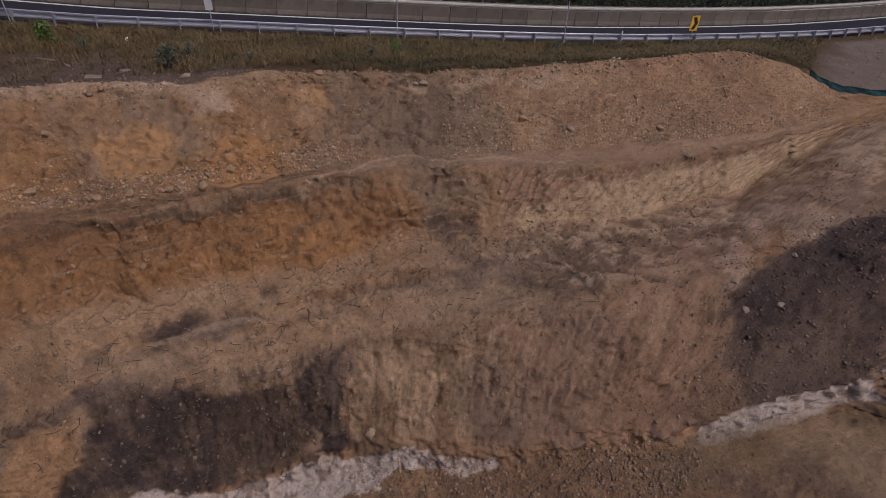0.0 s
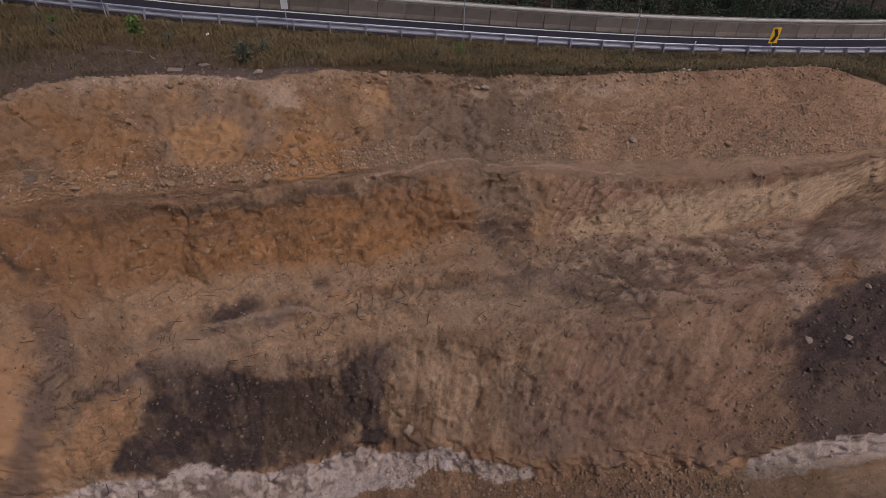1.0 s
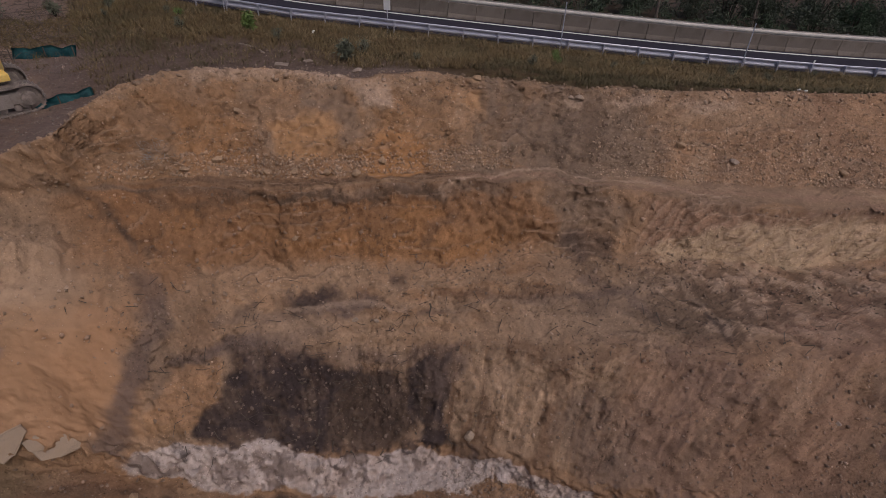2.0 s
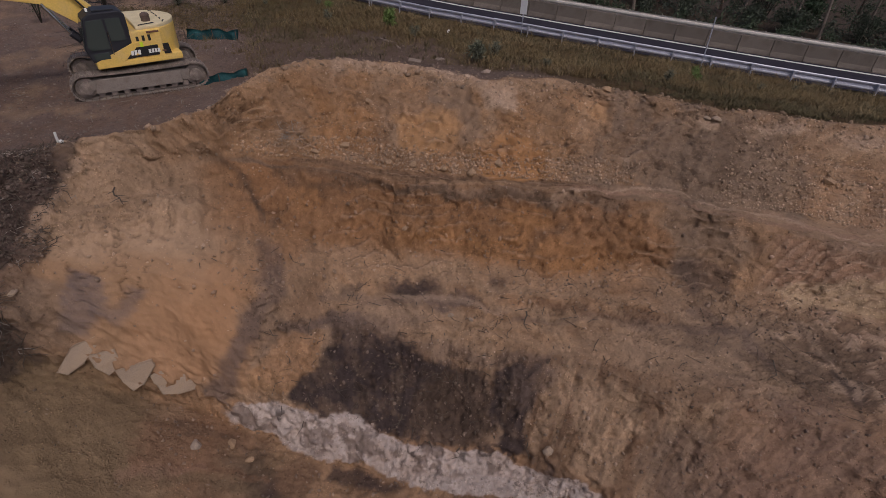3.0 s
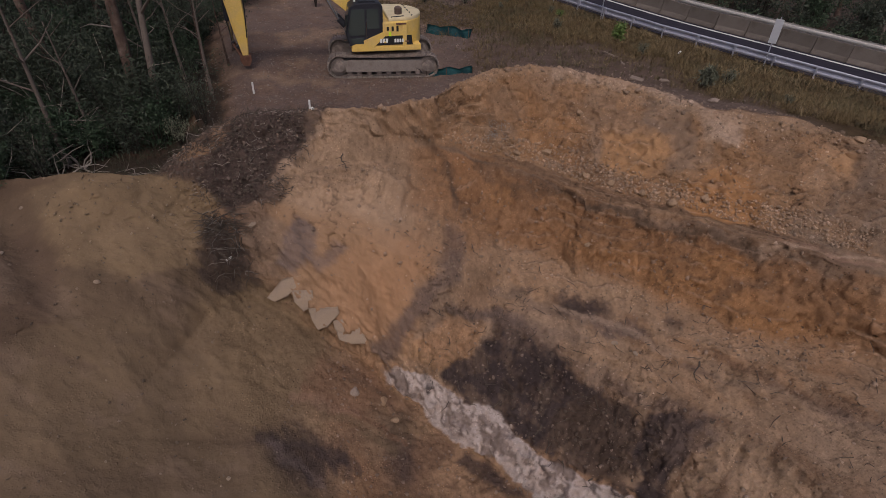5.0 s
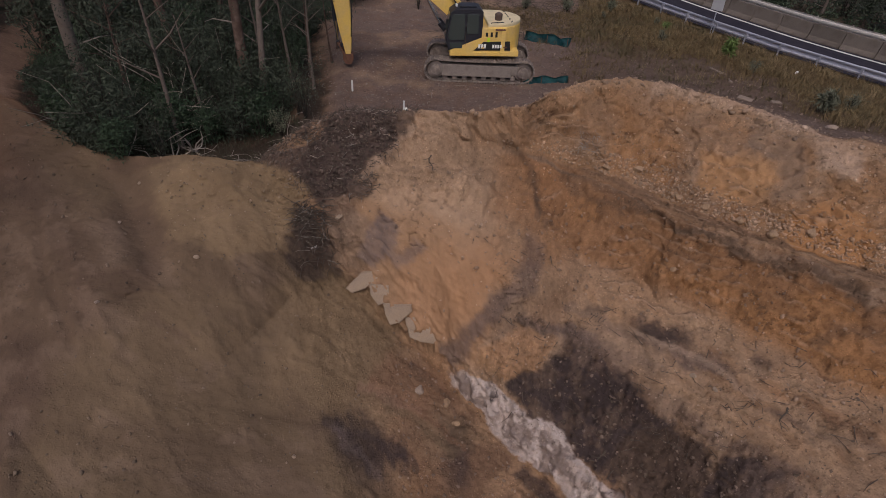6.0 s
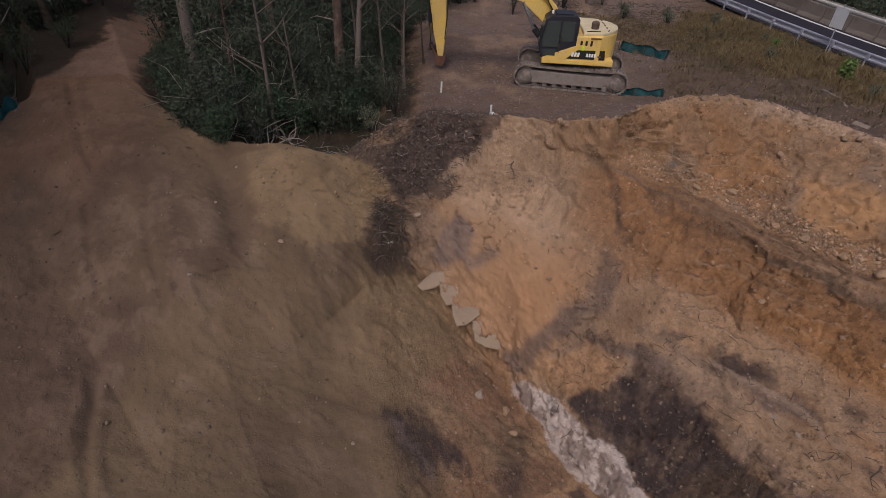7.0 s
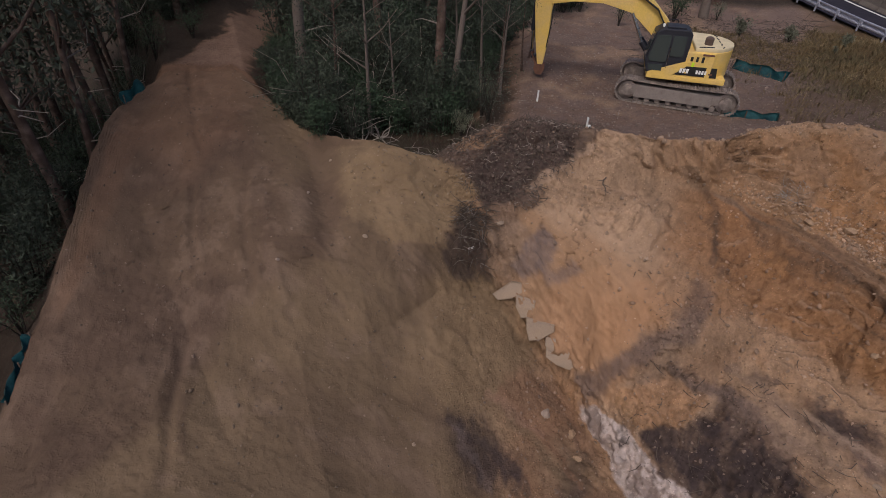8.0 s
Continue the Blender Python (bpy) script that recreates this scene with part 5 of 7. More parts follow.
frame_steel = material("dusty_track_frame", (0.25, 0.215, 0.19), 0.85, 0.1, grain=0.35, scale=3.5, tint=(0.14, 0.11, 0.095))
chrome = material("ram_chrome", (0.6, 0.6, 0.6), 0.25, 1.0)
rubber = material("black_rubber", (0.02, 0.02, 0.02), 0.7)
rust = material("rusty_steel", (0.17, 0.085, 0.058), 0.85, 0.2, grain=0.3, scale=5)
glass = material("cab_glass", (0.045, 0.058, 0.056), 0.12, spec=0.9)
muffler = material("sooty_muffler", (0.12, 0.085, 0.07), 0.8, 0.3, grain=0.3, scale=6)
hi_vis = material("lime_panel", (0.55, 0.75, 0.03), 0.6)


def track_unit(root, y):
    """One crawler: shoes round an oval, side frame, rollers, sprocket and idler."""
    half, rad = 1.80, 0.43
    unit = part("track_frame", box(bmesh.new(), (3.3, 0.36, 0.40), pose(0.05, y, 0.52), 0.05), frame_steel, root, "dusty steel track frame")
    side = 1 if y > 0 else -1
    part("side_plate", prism(bmesh.new(), [(-1.32, 0.26), (1.55, 0.26), (1.45, 0.74), (-1.30, 0.70)], 0.06, pose(0, y + side * 0.24, 0), 0.02), frame_steel, unit)
    bm = bmesh.new()
    path = 4 * half + 2 * math.pi * rad
    count = 46
    for i in range(count):
        s = path * i / count
        if s < 2 * half:
            x, z, a = -half + s, 0.0, 0.0
        elif s < 2 * half + math.pi * rad:
            t = (s - 2 * half) / rad
            x, z, a = half + math.sin(t) * rad, rad - math.cos(t) * rad, t
        elif s < 4 * half + math.pi * rad:
            x, z, a = half - (s - 2 * half - math.pi * rad), 2 * rad, math.pi
        else:
            t = (s - 4 * half - math.pi * rad) / rad + math.pi
            x, z, a = -half + math.sin(t) * rad, rad - math.cos(t) * rad, t
        sag = -0.04 * math.sin(math.pi * (x + half) / (2 * half)) if z > rad * 1.9 else 0
        m = Matrix.Translation((x, y, z + 0.045 + sag)) @ Euler((0, -a, 0)).to_matrix().to_4x4()
        box(bm, (path / count * 0.90, 0.62, 0.035), m)
        for gx in (-0.05, 0.05):
            box(bm, (0.02, 0.62, 0.05), m @ Matrix.Translation((gx, 0, -0.03)))
        box(bm, (path / count * 1.02, 0.20, 0.06), m @ Matrix.Translation((0, 0, 0.045)))
    part("track_chain", bm, track_steel, unit, "dusty steel crawler track shoes")
    for x, r, nm in ((-half, 0.36, "sprocket"), (half, 0.34, "idler")):
        bm = bmesh.new()
        tube(bm, (x, y - 0.16, rad + 0.045), (x, y + 0.16, rad + 0.045), r, seg=20)
        tube(bm, (x, y - 0.27, rad + 0.045), (x, y + 0.27, rad + 0.045), r * 0.62, seg=16)
        tube(bm, (x, y - 0.30, rad + 0.045), (x, y + 0.30, rad + 0.045), r * 0.28, seg=12)
        part(nm, bm, track_steel, unit)
    for k in range(8):
        x = -1.4 + k * 0.4
        part("roller", tube(bmesh.new(), (x, y - 0.2, 0.21), (x, y + 0.2, 0.21), 0.11, seg=12), track_steel, unit)


ARM = ("boom", "stick")


def excavator(x, y, z, heading, swing):
    root = thing("excavator", pose(x, y, z, 0, 0, heading), "yellow crawler excavator with a dark cab parked on the bench", "excavator")
    for yy in (-1.22, 1.22):
        track_unit(root, yy)
    bm = box(bmesh.new(), (1.7, 2.1, 0.34), pose(0, 0, 0.62), 0.06)
    tube(bm, (0, 0, 0.7), (0, 0, 1.02), 0.62, seg=28)
    part("undercarriage", bm, frame_steel, root)
    R_arm = pose(0, 0, 1.02, 0, 0, swing)
    R_body = R_arm @ Matrix.Diagonal((0.88, 0.95, 0.95, 1))

    def piece(name, bm, mat, parent=root, label="", smooth=False):
        bm.transform(R_arm if name in ARM or (parent is not root and parent.name.split(".")[0] in ARM) else R_body)
        return part(name, bm, mat, parent, label, smooth)
    # deck
    deck = piece("deck", box(bmesh.new(), (3.2, 2.75, 0.24), pose(-0.05, 0, 0.14), 0.04), cat_yellow)
    # rounded counterweight
    arc = [(-0.75, 1.40), (-1.0, 1.40)] + [(-0.30 - 1.55 * math.cos(a), 1.40 * math.sin(a)) for a in np.linspace(1.1, -1.1, 13)] + [(-1.0, -1.40), (-0.75, -1.40)]
    bm = bmesh.new()
    prism(bm, [(px, py) for px, py in arc], 1.08, pose(0, 0, 0.66) @ pose(0, 0, 0, 90, 0, 0) @ Matrix.Diagonal((1, 1, -1, 1)), 0.05)
    cw = piece("counterweight", bm, cat_yellow, root, "rounded yellow counterweight")
    # engine house and hood
    house = piece("engine_house", box(bmesh.new(), (1.05, 2.74, 0.98), pose(-0.35, 0, 0.70), 0.06), cat_yellow)
    bm = bmesh.new()
    hood = [(px, py * 0.97) for px, py in arc[2:-2]] + [(-0.15, -1.30), (-0.15, 1.30)]
    prism(bm, hood, 0.16, pose(0, 0, 1.26) @ pose(0, 0, 0, 90, 0, 0) @ Matrix.Diagonal((1, 1, -1, 1)), 0.05)
    piece("hood", bm, roof_pale, house, "dusty pale hood")
    bm = tube(bmesh.new(), (-0.72, 0.62, 1.30), (-0.72, 0.62, 1.52), 0.17, seg=18)
    bmesh.ops.create_uvsphere(bm, u_segments=16, v_segments=8, radius=0.18, matrix=pose(-0.72, 0.62, 1.54) @ Matrix.Diagonal((1, 1, 0.6, 1)))
    piece("exhaust", bm, muffler, house, "dull brown domed exhaust box")
    for k in range(3):
        piece("vent", box(bmesh.new(), (0.10, 0.03, 0.22 - 0.03 * k), pose(-0.55 + 0.22 * k, 1.375, 0.92), 0.01), rubber, house)
    # dark side panel with pale plain bars where lettering stands
    piece("side_panel", prism(bmesh.new(), [(-1.25, 0.28), (0.70, 0.28), (0.35, 0.62), (-1.20, 0.66)], 0.02, pose(0, 1.385, 0)), black_paint, house, "black painted side panel")
    for k in range(3):
        piece("lettering_bar", prism(bmesh.new(), [(0.27 - 0.13 * k, 0.37), (0.17 - 0.13 * k, 0.37), (0.15 - 0.13 * k, 0.54), (0.25 - 0.13 * k, 0.54)], 0.012, pose(0, 1.40, 0)), white_plastic, house, "plain white bar of lettering")
    piece("badge_wedge", prism(bmesh.new(), [(0.10, 0.36), (-0.04, 0.36), (0.03, 0.44)], 0.014, pose(0, 1.402, 0)), cat_yellow, house)
    for k in range(4):
        piece("lettering_bar", box(bmesh.new(), (0.085, 0.012, 0.14), pose(-0.44 - 0.115 * k, 1.40, 0.45)), white_plastic, house, "plain white bar of lettering")
    piece("lettering_bar", box(bmesh.new(), (0.16, 0.012, 0.06), pose(-0.98, 1.40, 0.41)), rust, house)
    piece("lettering_bar", box(bmesh.new(), (0.46, 0.012, 0.07), pose(-0.72, 1.40, 1.12)), rust, house, "plain brown bar of lettering")
    piece("warning_label", box(bmesh.new(), (0.11, 0.012, 0.17), pose(-0.20, 1.40, 0.72)), hi_vis, house, "lime safety label")
    # yellow slash below the cab
    piece("side_skirt", prism(bmesh.new(), [(1.55, 0.05), (-1.2, 0.05), (-1.2, 0.20), (0.55, 0.20), (0.05, 0.60), (-0.10, 0.80), (0.14, 0.80), (1.55, 0.28)], 0.03, pose(0, 1.39, 0), 0.01), cat_yellow, house)
    for k in range(5):
        piece("hood_slot", box(bmesh.new(), (0.05, 0.26, 0.02), pose(-1.30 + 0.02 * k, 0.9 - 0.45 * k, 1.345, 0, 0, -20 + 10 * k)), rubber, house)
    piece("grab_rail", tube(tube(bmesh.new(), (-0.3, 1.25, 1.36), (-0.9, 1.10, 1.36), 0.018, seg=6), (-0.3, 1.25, 1.2), (-0.3, 1.25, 1.36), 0.018, seg=6), cab_grey, house)
    # cab
    profile = [(0.12, 0.26), (1.62, 0.26), (1.78, 0.75), (1.55, 1.78), (1.30, 1.93), (0.25, 1.95), (0.10, 1.80)]
    cab = piece("cab", prism(bmesh.new(), profile, 0.98, pose(0, 0.90, 0), 0.04), cab_grey, root, "dark grey cab")
    piece("window", prism(bmesh.new(), [(0.28, 0.95), (0.82, 0.95), (0.82, 1.72), (0.30, 1.72)], 0.02, pose(0, 1.405, 0), 0.006), glass, cab)
    piece("window", prism(bmesh.new(), [(0.92, 0.70), (1.56, 0.70), (1.66, 0.85), (1.48, 1.70), (0.92, 1.72)], 0.02, pose(0, 1.405, 0), 0.006), glass, cab)
    piece("lower_window", prism(bmesh.new(), [(1.0, 0.36), (1.52, 0.36), (1.58, 0.58), (1.0, 0.60)], 0.02, pose(0, 1.405, 0), 0.006), glass, cab)
    piece("windscreen", box(bmesh.new(), (0.02, 0.80, 0.92), pose(1.675, 0.90, 1.27, 0, -12.6, 0)), glass, cab)
    piece("rear_window", box(bmesh.new(), (0.02, 0.75, 0.6), pose(0.095, 0.90, 1.35)), glass, cab)
    piece("roof_hatch", box(bmesh.new(), (0.75, 0.72, 0.05), pose(0.78, 0.90, 1.97), 0.015), cab_grey, cab)
    piece("handrail", tube(tube(bmesh.new(), (0.86, 1.44, 0.5), (0.86, 1.44, 1.3), 0.016, seg=6), (0.86, 1.40, 1.3), (0.86, 1.44, 1.3), 0.016, seg=6), chrome, cab)
    piece("mirror", box(tube(bmesh.new(), (1.6, 1.38, 1.5), (1.75, 1.60, 1.55), 0.014, seg=6), (0.04, 0.2, 0.3), pose(1.76, 1.62, 1.42), 0.01), rubber, cab)
    piece("work_light", box(bmesh.new(), (0.08, 0.16, 0.10), pose(1.30, 1.10, 2.0), 0.01), white_plastic, cab)
    # right-hand deck box
    piece("tool_box", box(bmesh.new(), (1.15, 0.85, 0.62), pose(0.95, -0.92, 0.56), 0.05), cat_yellow)
    piece("deck_rail", tube(tube(tube(bmesh.new(), (0.45, -1.3, 0.87), (0.45, -1.3, 1.75), 0.02, seg=6), (1.45, -1.3, 0.87), (1.45, -1.3, 1.75), 0.02, seg=6), (0.45, -1.3, 1.75), (1.45, -1.3, 1.75), 0.02, seg=6), cab_grey)
    # boom, one welded box section with a bend
    ctr = [(0.35, 0.50), (1.20, 1.62), (2.12, 2.42), (3.40, 2.64), (4.55, 2.54), (5.48, 2.32)]
    wid = [0.30, 0.38, 0.44, 0.37, 0.30, 0.24]
    outline_hi, outline_lo = [], []
    for i, (px, pz) in enumerate(ctr):
        q0, q1 = ctr[max(i - 1, 0)], ctr[min(i + 1, len(ctr) - 1)]
        d = Vector((q1[0] - q0[0], q1[1] - q0[1])).normalized()
        outline_hi.append((px - d.y * wid[i], pz + d.x * wid[i]))
        outline_lo.append((px + d.y * wid[i], pz - d.x * wid[i]))
    boom = piece("boom", prism(bmesh.new(), outline_hi + outline_lo[::-1], 0.46, pose(0, -0.05, 0), 0.03), cat_yellow, root, "bent yellow boom")
    piece("boom_badge", prism(bmesh.new(), [(3.1, 2.48), (4.25, 2.46), (4.1, 2.76), (3.3, 2.80)], 0.47 + 0.012, pose(0, -0.05, 0)), black_paint, boom, "black badge panel on the boom")
    piece("lettering_bar", box(bmesh.new(), (0.5, 0.492, 0.16), pose(3.68, -0.05, 2.62)), white_plastic, boom)
    for s in (-0.36, 0.26):
        piece("boom_ram", tube(bmesh.new(), (1.05, s, 0.25), (1.75, s, 1.05), 0.10, seg=14), cab_grey, boom)
        piece("ram_rod", tube(bmesh.new(), (1.75, s, 1.05), (2.30, s, 2.05), 0.055, seg=12), chrome, boom)
    piece("stick_ram", tube(bmesh.new(), (2.6, -0.05, 2.99), (4.2, -0.05, 3.05), 0.11, seg=14), cat_yellow, boom)
    piece("ram_rod", tube(bmesh.new(), (4.2, -0.05, 3.05), (5.40, -0.05, 3.0), 0.055, seg=12), chrome, boom)
    for k in range(3):
        piece("hose", tube(tube(bmesh.new(), (0.6, 0.2 + 0.05 * k, 1.1), (1.4, 0.24 + 0.05 * k, 2.25), 0.025, seg=6), (1.4, 0.24 + 0.05 * k, 2.25), (2.6, 0.2 + 0.04 * k, 2.95), 0.025, seg=6), rubber, boom)
    # stick, hanging down
    stick = piece("stick", prism(bmesh.new(), [(5.20, 3.12), (5.70, 3.16), (6.06, 2.1), (5.86, 0.7), (5.66, -0.30), (5.44, -0.30), (5.34, 0.7), (5.36, 1.8)], 0.34, pose(0, -0.05, 0), 0.03), cat_yellow, root, "yellow stick hanging straight down")
    piece("bucket_ram", tube(bmesh.new(), (6.04, -0.05, 2.2), (6.02, -0.05, 1.0), 0.085, seg=12), cab_grey, stick)
    piece("ram_rod", tube(bmesh.new(), (6.02, -0.05, 1.0), (5.96, -0.05, 0.2), 0.045, seg=10), chrome, stick)
    piece("hose", tube(tube(bmesh.new(), (5.28, 0.14, 2.6), (5.30, 0.16, 1.4), 0.022, seg=6), (5.30, 0.16, 1.4), (5.38, 0.14, 0.4), 0.022, seg=6), rubber, stick)
    piece("linkage", box(tube(bmesh.new(), (5.96, -0.25, 0.2), (5.96, 0.15, 0.2), 0.05, seg=10), (0.46, 0.30, 0.10), pose(5.74, -0.05, 0.05, 0, 25, 0), 0.02), cab_grey, stick)
    piece("link_arm", tube(tube(bmesh.new(), (5.96, 0.12, 0.2), (5.62, 0.14, -0.55), 0.035, seg=8), (5.96, -0.22, 0.2), (5.62, -0.24, -0.55), 0.035, seg=8), rust, stick)
    bm = prism(bmesh.new(), [(5.36, -0.28), (5.74, -0.25), (5.80, -0.50), (5.68, -0.72), (5.46, -0.74), (5.34, -0.52)], 0.32, pose(0, -0.05, 0), 0.03)
    tube(bm, (5.5, -0.3, -0.34), (5.5, 0.2, -0.34), 0.05, seg=10)
    piece("quick_hitch", bm, rust, stick, "rusty red quick hitch")
    return root


EX = (-19.75, 11.15)
digger = excavator(EX[0], EX[1], height(*EX) - 0.02, 242.0, 5.0)
digger.scale = (0.96, 0.96, 0.96)


# ---- plants ----
stem_bark = material("dark_stem", (0.030, 0.024, 0.019), 0.9, grain=0.3, scale=4)
bark = material("bark", (0.085, 0.054, 0.042), 0.9, grain=0.4, scale=3, bump=0.5, tint=(0.14, 0.10, 0.08))
pale_bark = material("pale_bark", (0.16, 0.13, 0.11), 0.85, grain=0.3, scale=3, bump=0.3, tint=(0.10, 0.075, 0.06))
dead_wood = material("dead_wood", (0.25, 0.215, 0.185), 0.9, grain=0.3, scale=6, per_object=0.2)
gum_leaf = material("gum_leaf", (0.050, 0.061, 0.042), 0.7, grain=0.3, scale=1.0, island=True)
shrub_leaf = material("shrub_leaf", (0.040, 0.060, 0.032), 0.7, grain=0.3, scale=1.0, island=True)
bright_leaf = material("bright_leaf", (0.12, 0.18, 0.05), 0.6, grain=0.3, scale=1.0, island=True)
grey_leaf = material("grey_leaf", (0.125, 0.130, 0.090), 0.75, grain=0.3, scale=1.0, island=True)
rng = np.random.RandomState(11)


def limb(bm, points, radii, seg=7):
    """A tapered, bent branch through the points."""
    rings = []
    for i, p in enumerate(points):
        d = (Vector(points[min(i + 1, len(points) - 1)]) - Vector(points[max(i - 1, 0)])).normalized()
        q = d.to_track_quat("Z", "Y")
        rings.append([bm.verts.new(Vector(p) + q @ Vector((math.cos(t) * radii[i], math.sin(t) * radii[i], 0))) for t in [2 * math.pi * k / seg for k in range(seg)]])
    for a, b in zip(rings[:-1], rings[1:]):
        for k in range(seg):
            bm.faces.new((a[k], a[(k + 1) % seg], b[(k + 1) % seg], b[k]))
    bm.faces.new(rings[-1])
    return bm


def leaves(name, centres, spread, count, length, width, mat, droop=0.4):
    """Many single leaves scattered round centres, as one mesh."""
    c = np.array(centres)[rng.randint(0, len(centres), count)]
    p = c + rng.normal(0, 1, (count, 3)) * np.array(spread)
    d = rng.normal(0, 1, (count, 3))
    d[:, 2] -= droop
    d /= np.linalg.norm(d, axis=1)[:, None]
    w = np.cross(d, rng.normal(0, 1, (count, 3)))
    w /= np.linalg.norm(w, axis=1)[:, None] + 1e-9
    ln, wd = length * (0.6 + 0.8 * rng.rand(count))[:, None], width * (0.6 + 0.8 * rng.rand(count))[:, None]
    v = np.stack([p, p + d * ln * 0.5 + w * wd, p + d * ln, p + d * ln * 0.5 - w * wd], 1).reshape(-1, 3)
    me = bpy.data.meshes.new(name)
    me.vertices.add(count * 4)
    me.vertices.foreach_set("co", v.astype(np.float32).ravel())
    me.loops.add(count * 4)
    me.loops.foreach_set("vertex_index", np.arange(count * 4, dtype=np.int32))
    me.polygons.add(count)
    me.polygons.foreach_set("loop_start", (np.arange(count) * 4).astype(np.int32))
    me.update(calc_edges=True)
    me.materials.append(mat)
    return me


def gum_tree(seed, tall, mat):
    """A eucalypt: bare leaning trunk, limbs high up, loose crown."""
    r = random.Random(seed)
    root = thing("gum_tree", pose(0, 0, -300), "tall eucalypt with a bare trunk and dull green crown", "tree", "gum trees")
    lean = Vector((r.uniform(-0.1, 0.1), r.uniform(-0.1, 0.1), 0))
    pts, rad = [], []
    for i in range(9):
        t = i / 8
        pts.append(Vector((lean.x * tall * t + 0.25 * math.sin(3 * t + seed), lean.y * tall * t + 0.25 * math.cos(2.3 * t + seed), tall * t - 0.3)))
        rad.append(tall * 0.0125 * (1.25 - t) + (0.10 if i == 0 else 0))
    part("trunk", limb(bmesh.new(), pts, rad, 9), mat, root, smooth=True)
    tips = []
    for k in range(8):
        t = r.uniform(0.42, 0.98)
        i = min(int(t * 8), 7)
        base = pts[i].lerp(pts[i + 1], t * 8 - i)
        a = k * 2.4 + r.uniform(-0.5, 0.5)
        ln = tall * r.uniform(0.14, 0.26)
        mid = base + Vector((math.cos(a) * ln * 0.5, math.sin(a) * ln * 0.5, ln * 0.35))
        tip = base + Vector((math.cos(a) * ln, math.sin(a) * ln, ln * r.uniform(0.5, 0.9)))
        part("limb", limb(bmesh.new(), [base, mid, tip], [rad[i] * 0.5, rad[i] * 0.33, 0.02], 6), mat, root, smooth=True)
        tips += [tip, mid.lerp(tip, 0.6), tip + Vector((r.uniform(-1, 1), r.uniform(-1, 1), r.uniform(-0.4, 0.9)))]
    for k in range(3):  # thin dead side branches low on the trunk
        t = r.uniform(0.12, 0.40)
        i = min(int(t * 8), 7)
        base = pts[i].lerp(pts[i + 1], t * 8 - i)
        a = r.uniform(0, 6.28)
        ln = r.uniform(0.8, 1.9)
        part("dead_branch", limb(bmesh.new(), [base, base + Vector((math.cos(a) * ln * 0.6, math.sin(a) * ln * 0.6, 0.25)), base + Vector((math.cos(a + 0.4) * ln, math.sin(a + 0.4) * ln, r.uniform(0, 0.8)))], [0.035, 0.02, 0.008], 5), dead_wood, root)
    crown = new("crown", leaves("crown", tips, (0.75, 0.75, 0.6), 1100, 0.30, 0.05, gum_leaf, 0.9))
    crown.parent = root
    return root


def shrub(seed, tall, mat, label, count=800, length=0.13, width=0.018):
    """A bush of several stems with a loose, uneven crown."""
    r = random.Random(seed)
    root = thing("shrub", pose(0, 0, -300), label, "shrub", "understorey shrubs")
    tips = []
    bm = bmesh.new()
    for k in range(7):
        a, ln = r.uniform(0, 6.28), tall * r.uniform(0.6, 1.05)
        out = r.uniform(0.1, 0.45) * tall
        mid = Vector((math.cos(a) * out * 0.4, math.sin(a) * out * 0.4, ln * 0.5))
        tip = Vector((math.cos(a) * out, math.sin(a) * out, ln))
        limb(bm, [Vector((0, 0, -0.15)), mid, tip], [0.035, 0.022, 0.008], 5)
        for q in (0.55, 0.8, 1.0):
            tips.append(mid.lerp(tip, q) + Vector((r.uniform(-1, 1), r.uniform(-1, 1), r.uniform(-0.5, 0.5))) * tall * 0.14)
        tips.append(mid * r.uniform(0.7, 1.3))
    part("branching_stem", bm, stem_bark, root)
    crown = new("crown", leaves("crown", tips, (tall * 0.11, tall * 0.11, tall * 0.09), count, length, width, mat, 0.2))
    crown.parent = root
    return root


def wattle(seed, tall, mat, label, count=2100):
    """A dense feathery thicket: many shoots, each with clumps of fine foliage."""
    r = random.Random(seed)
    root = thing("wattle_bush", pose(0, 0, -300), label, "bush", "dense wattle bushes")
    bm, heads = bmesh.new(), []
    for k in range(11):
        a, reach, top = k * 2.4 + r.uniform(-0.4, 0.4), tall * r.uniform(0.08, 0.42), tall * r.uniform(0.45, 1.0)
        foot, tip = Vector((math.cos(a) * 0.15, math.sin(a) * 0.15, -0.2)), Vector((math.cos(a) * reach, math.sin(a) * reach, top))
        mid = foot.lerp(tip, 0.5) + Vector((0, 0, 0.12 * tall))
        limb(bm, [foot, mid, tip], [0.03, 0.02, 0.006], 5)
        for q in (0.25, 0.5, 0.7, 0.85, 1.0):
            p = foot.lerp(mid, q * 2) if q < 0.5 else mid.lerp(tip, q * 2 - 1)
            for _ in range(2):
                heads.append(p + Vector((r.gauss(0, 1), r.gauss(0, 1), r.gauss(0, 0.6))) * 0.10 * tall)
    part("branching_stem", bm, stem_bark, root)
    crown = new("crown", leaves("crown", heads, (tall * 0.055, tall * 0.055, tall * 0.045), count, 0.17, 0.022, mat, 0.15))
    crown.parent = root
    return root


deep_leaf = material("deep_green_leaf", (0.042, 0.053, 0.035), 0.75, grain=0.3, scale=1.0, island=True)
fresh_leaf = material("fresh_green_leaf", (0.040, 0.066, 0.036), 0.75, grain=0.3, scale=1.0, island=True)
gums = [gum_tree(s, t, m) for s, t, m in ((1, 15, bark), (2, 17, pale_bark), (3, 13, bark), (4, 16, pale_bark), (5, 11, bark))]
LEAFY = "dark green leafy shrub in the forest understorey"
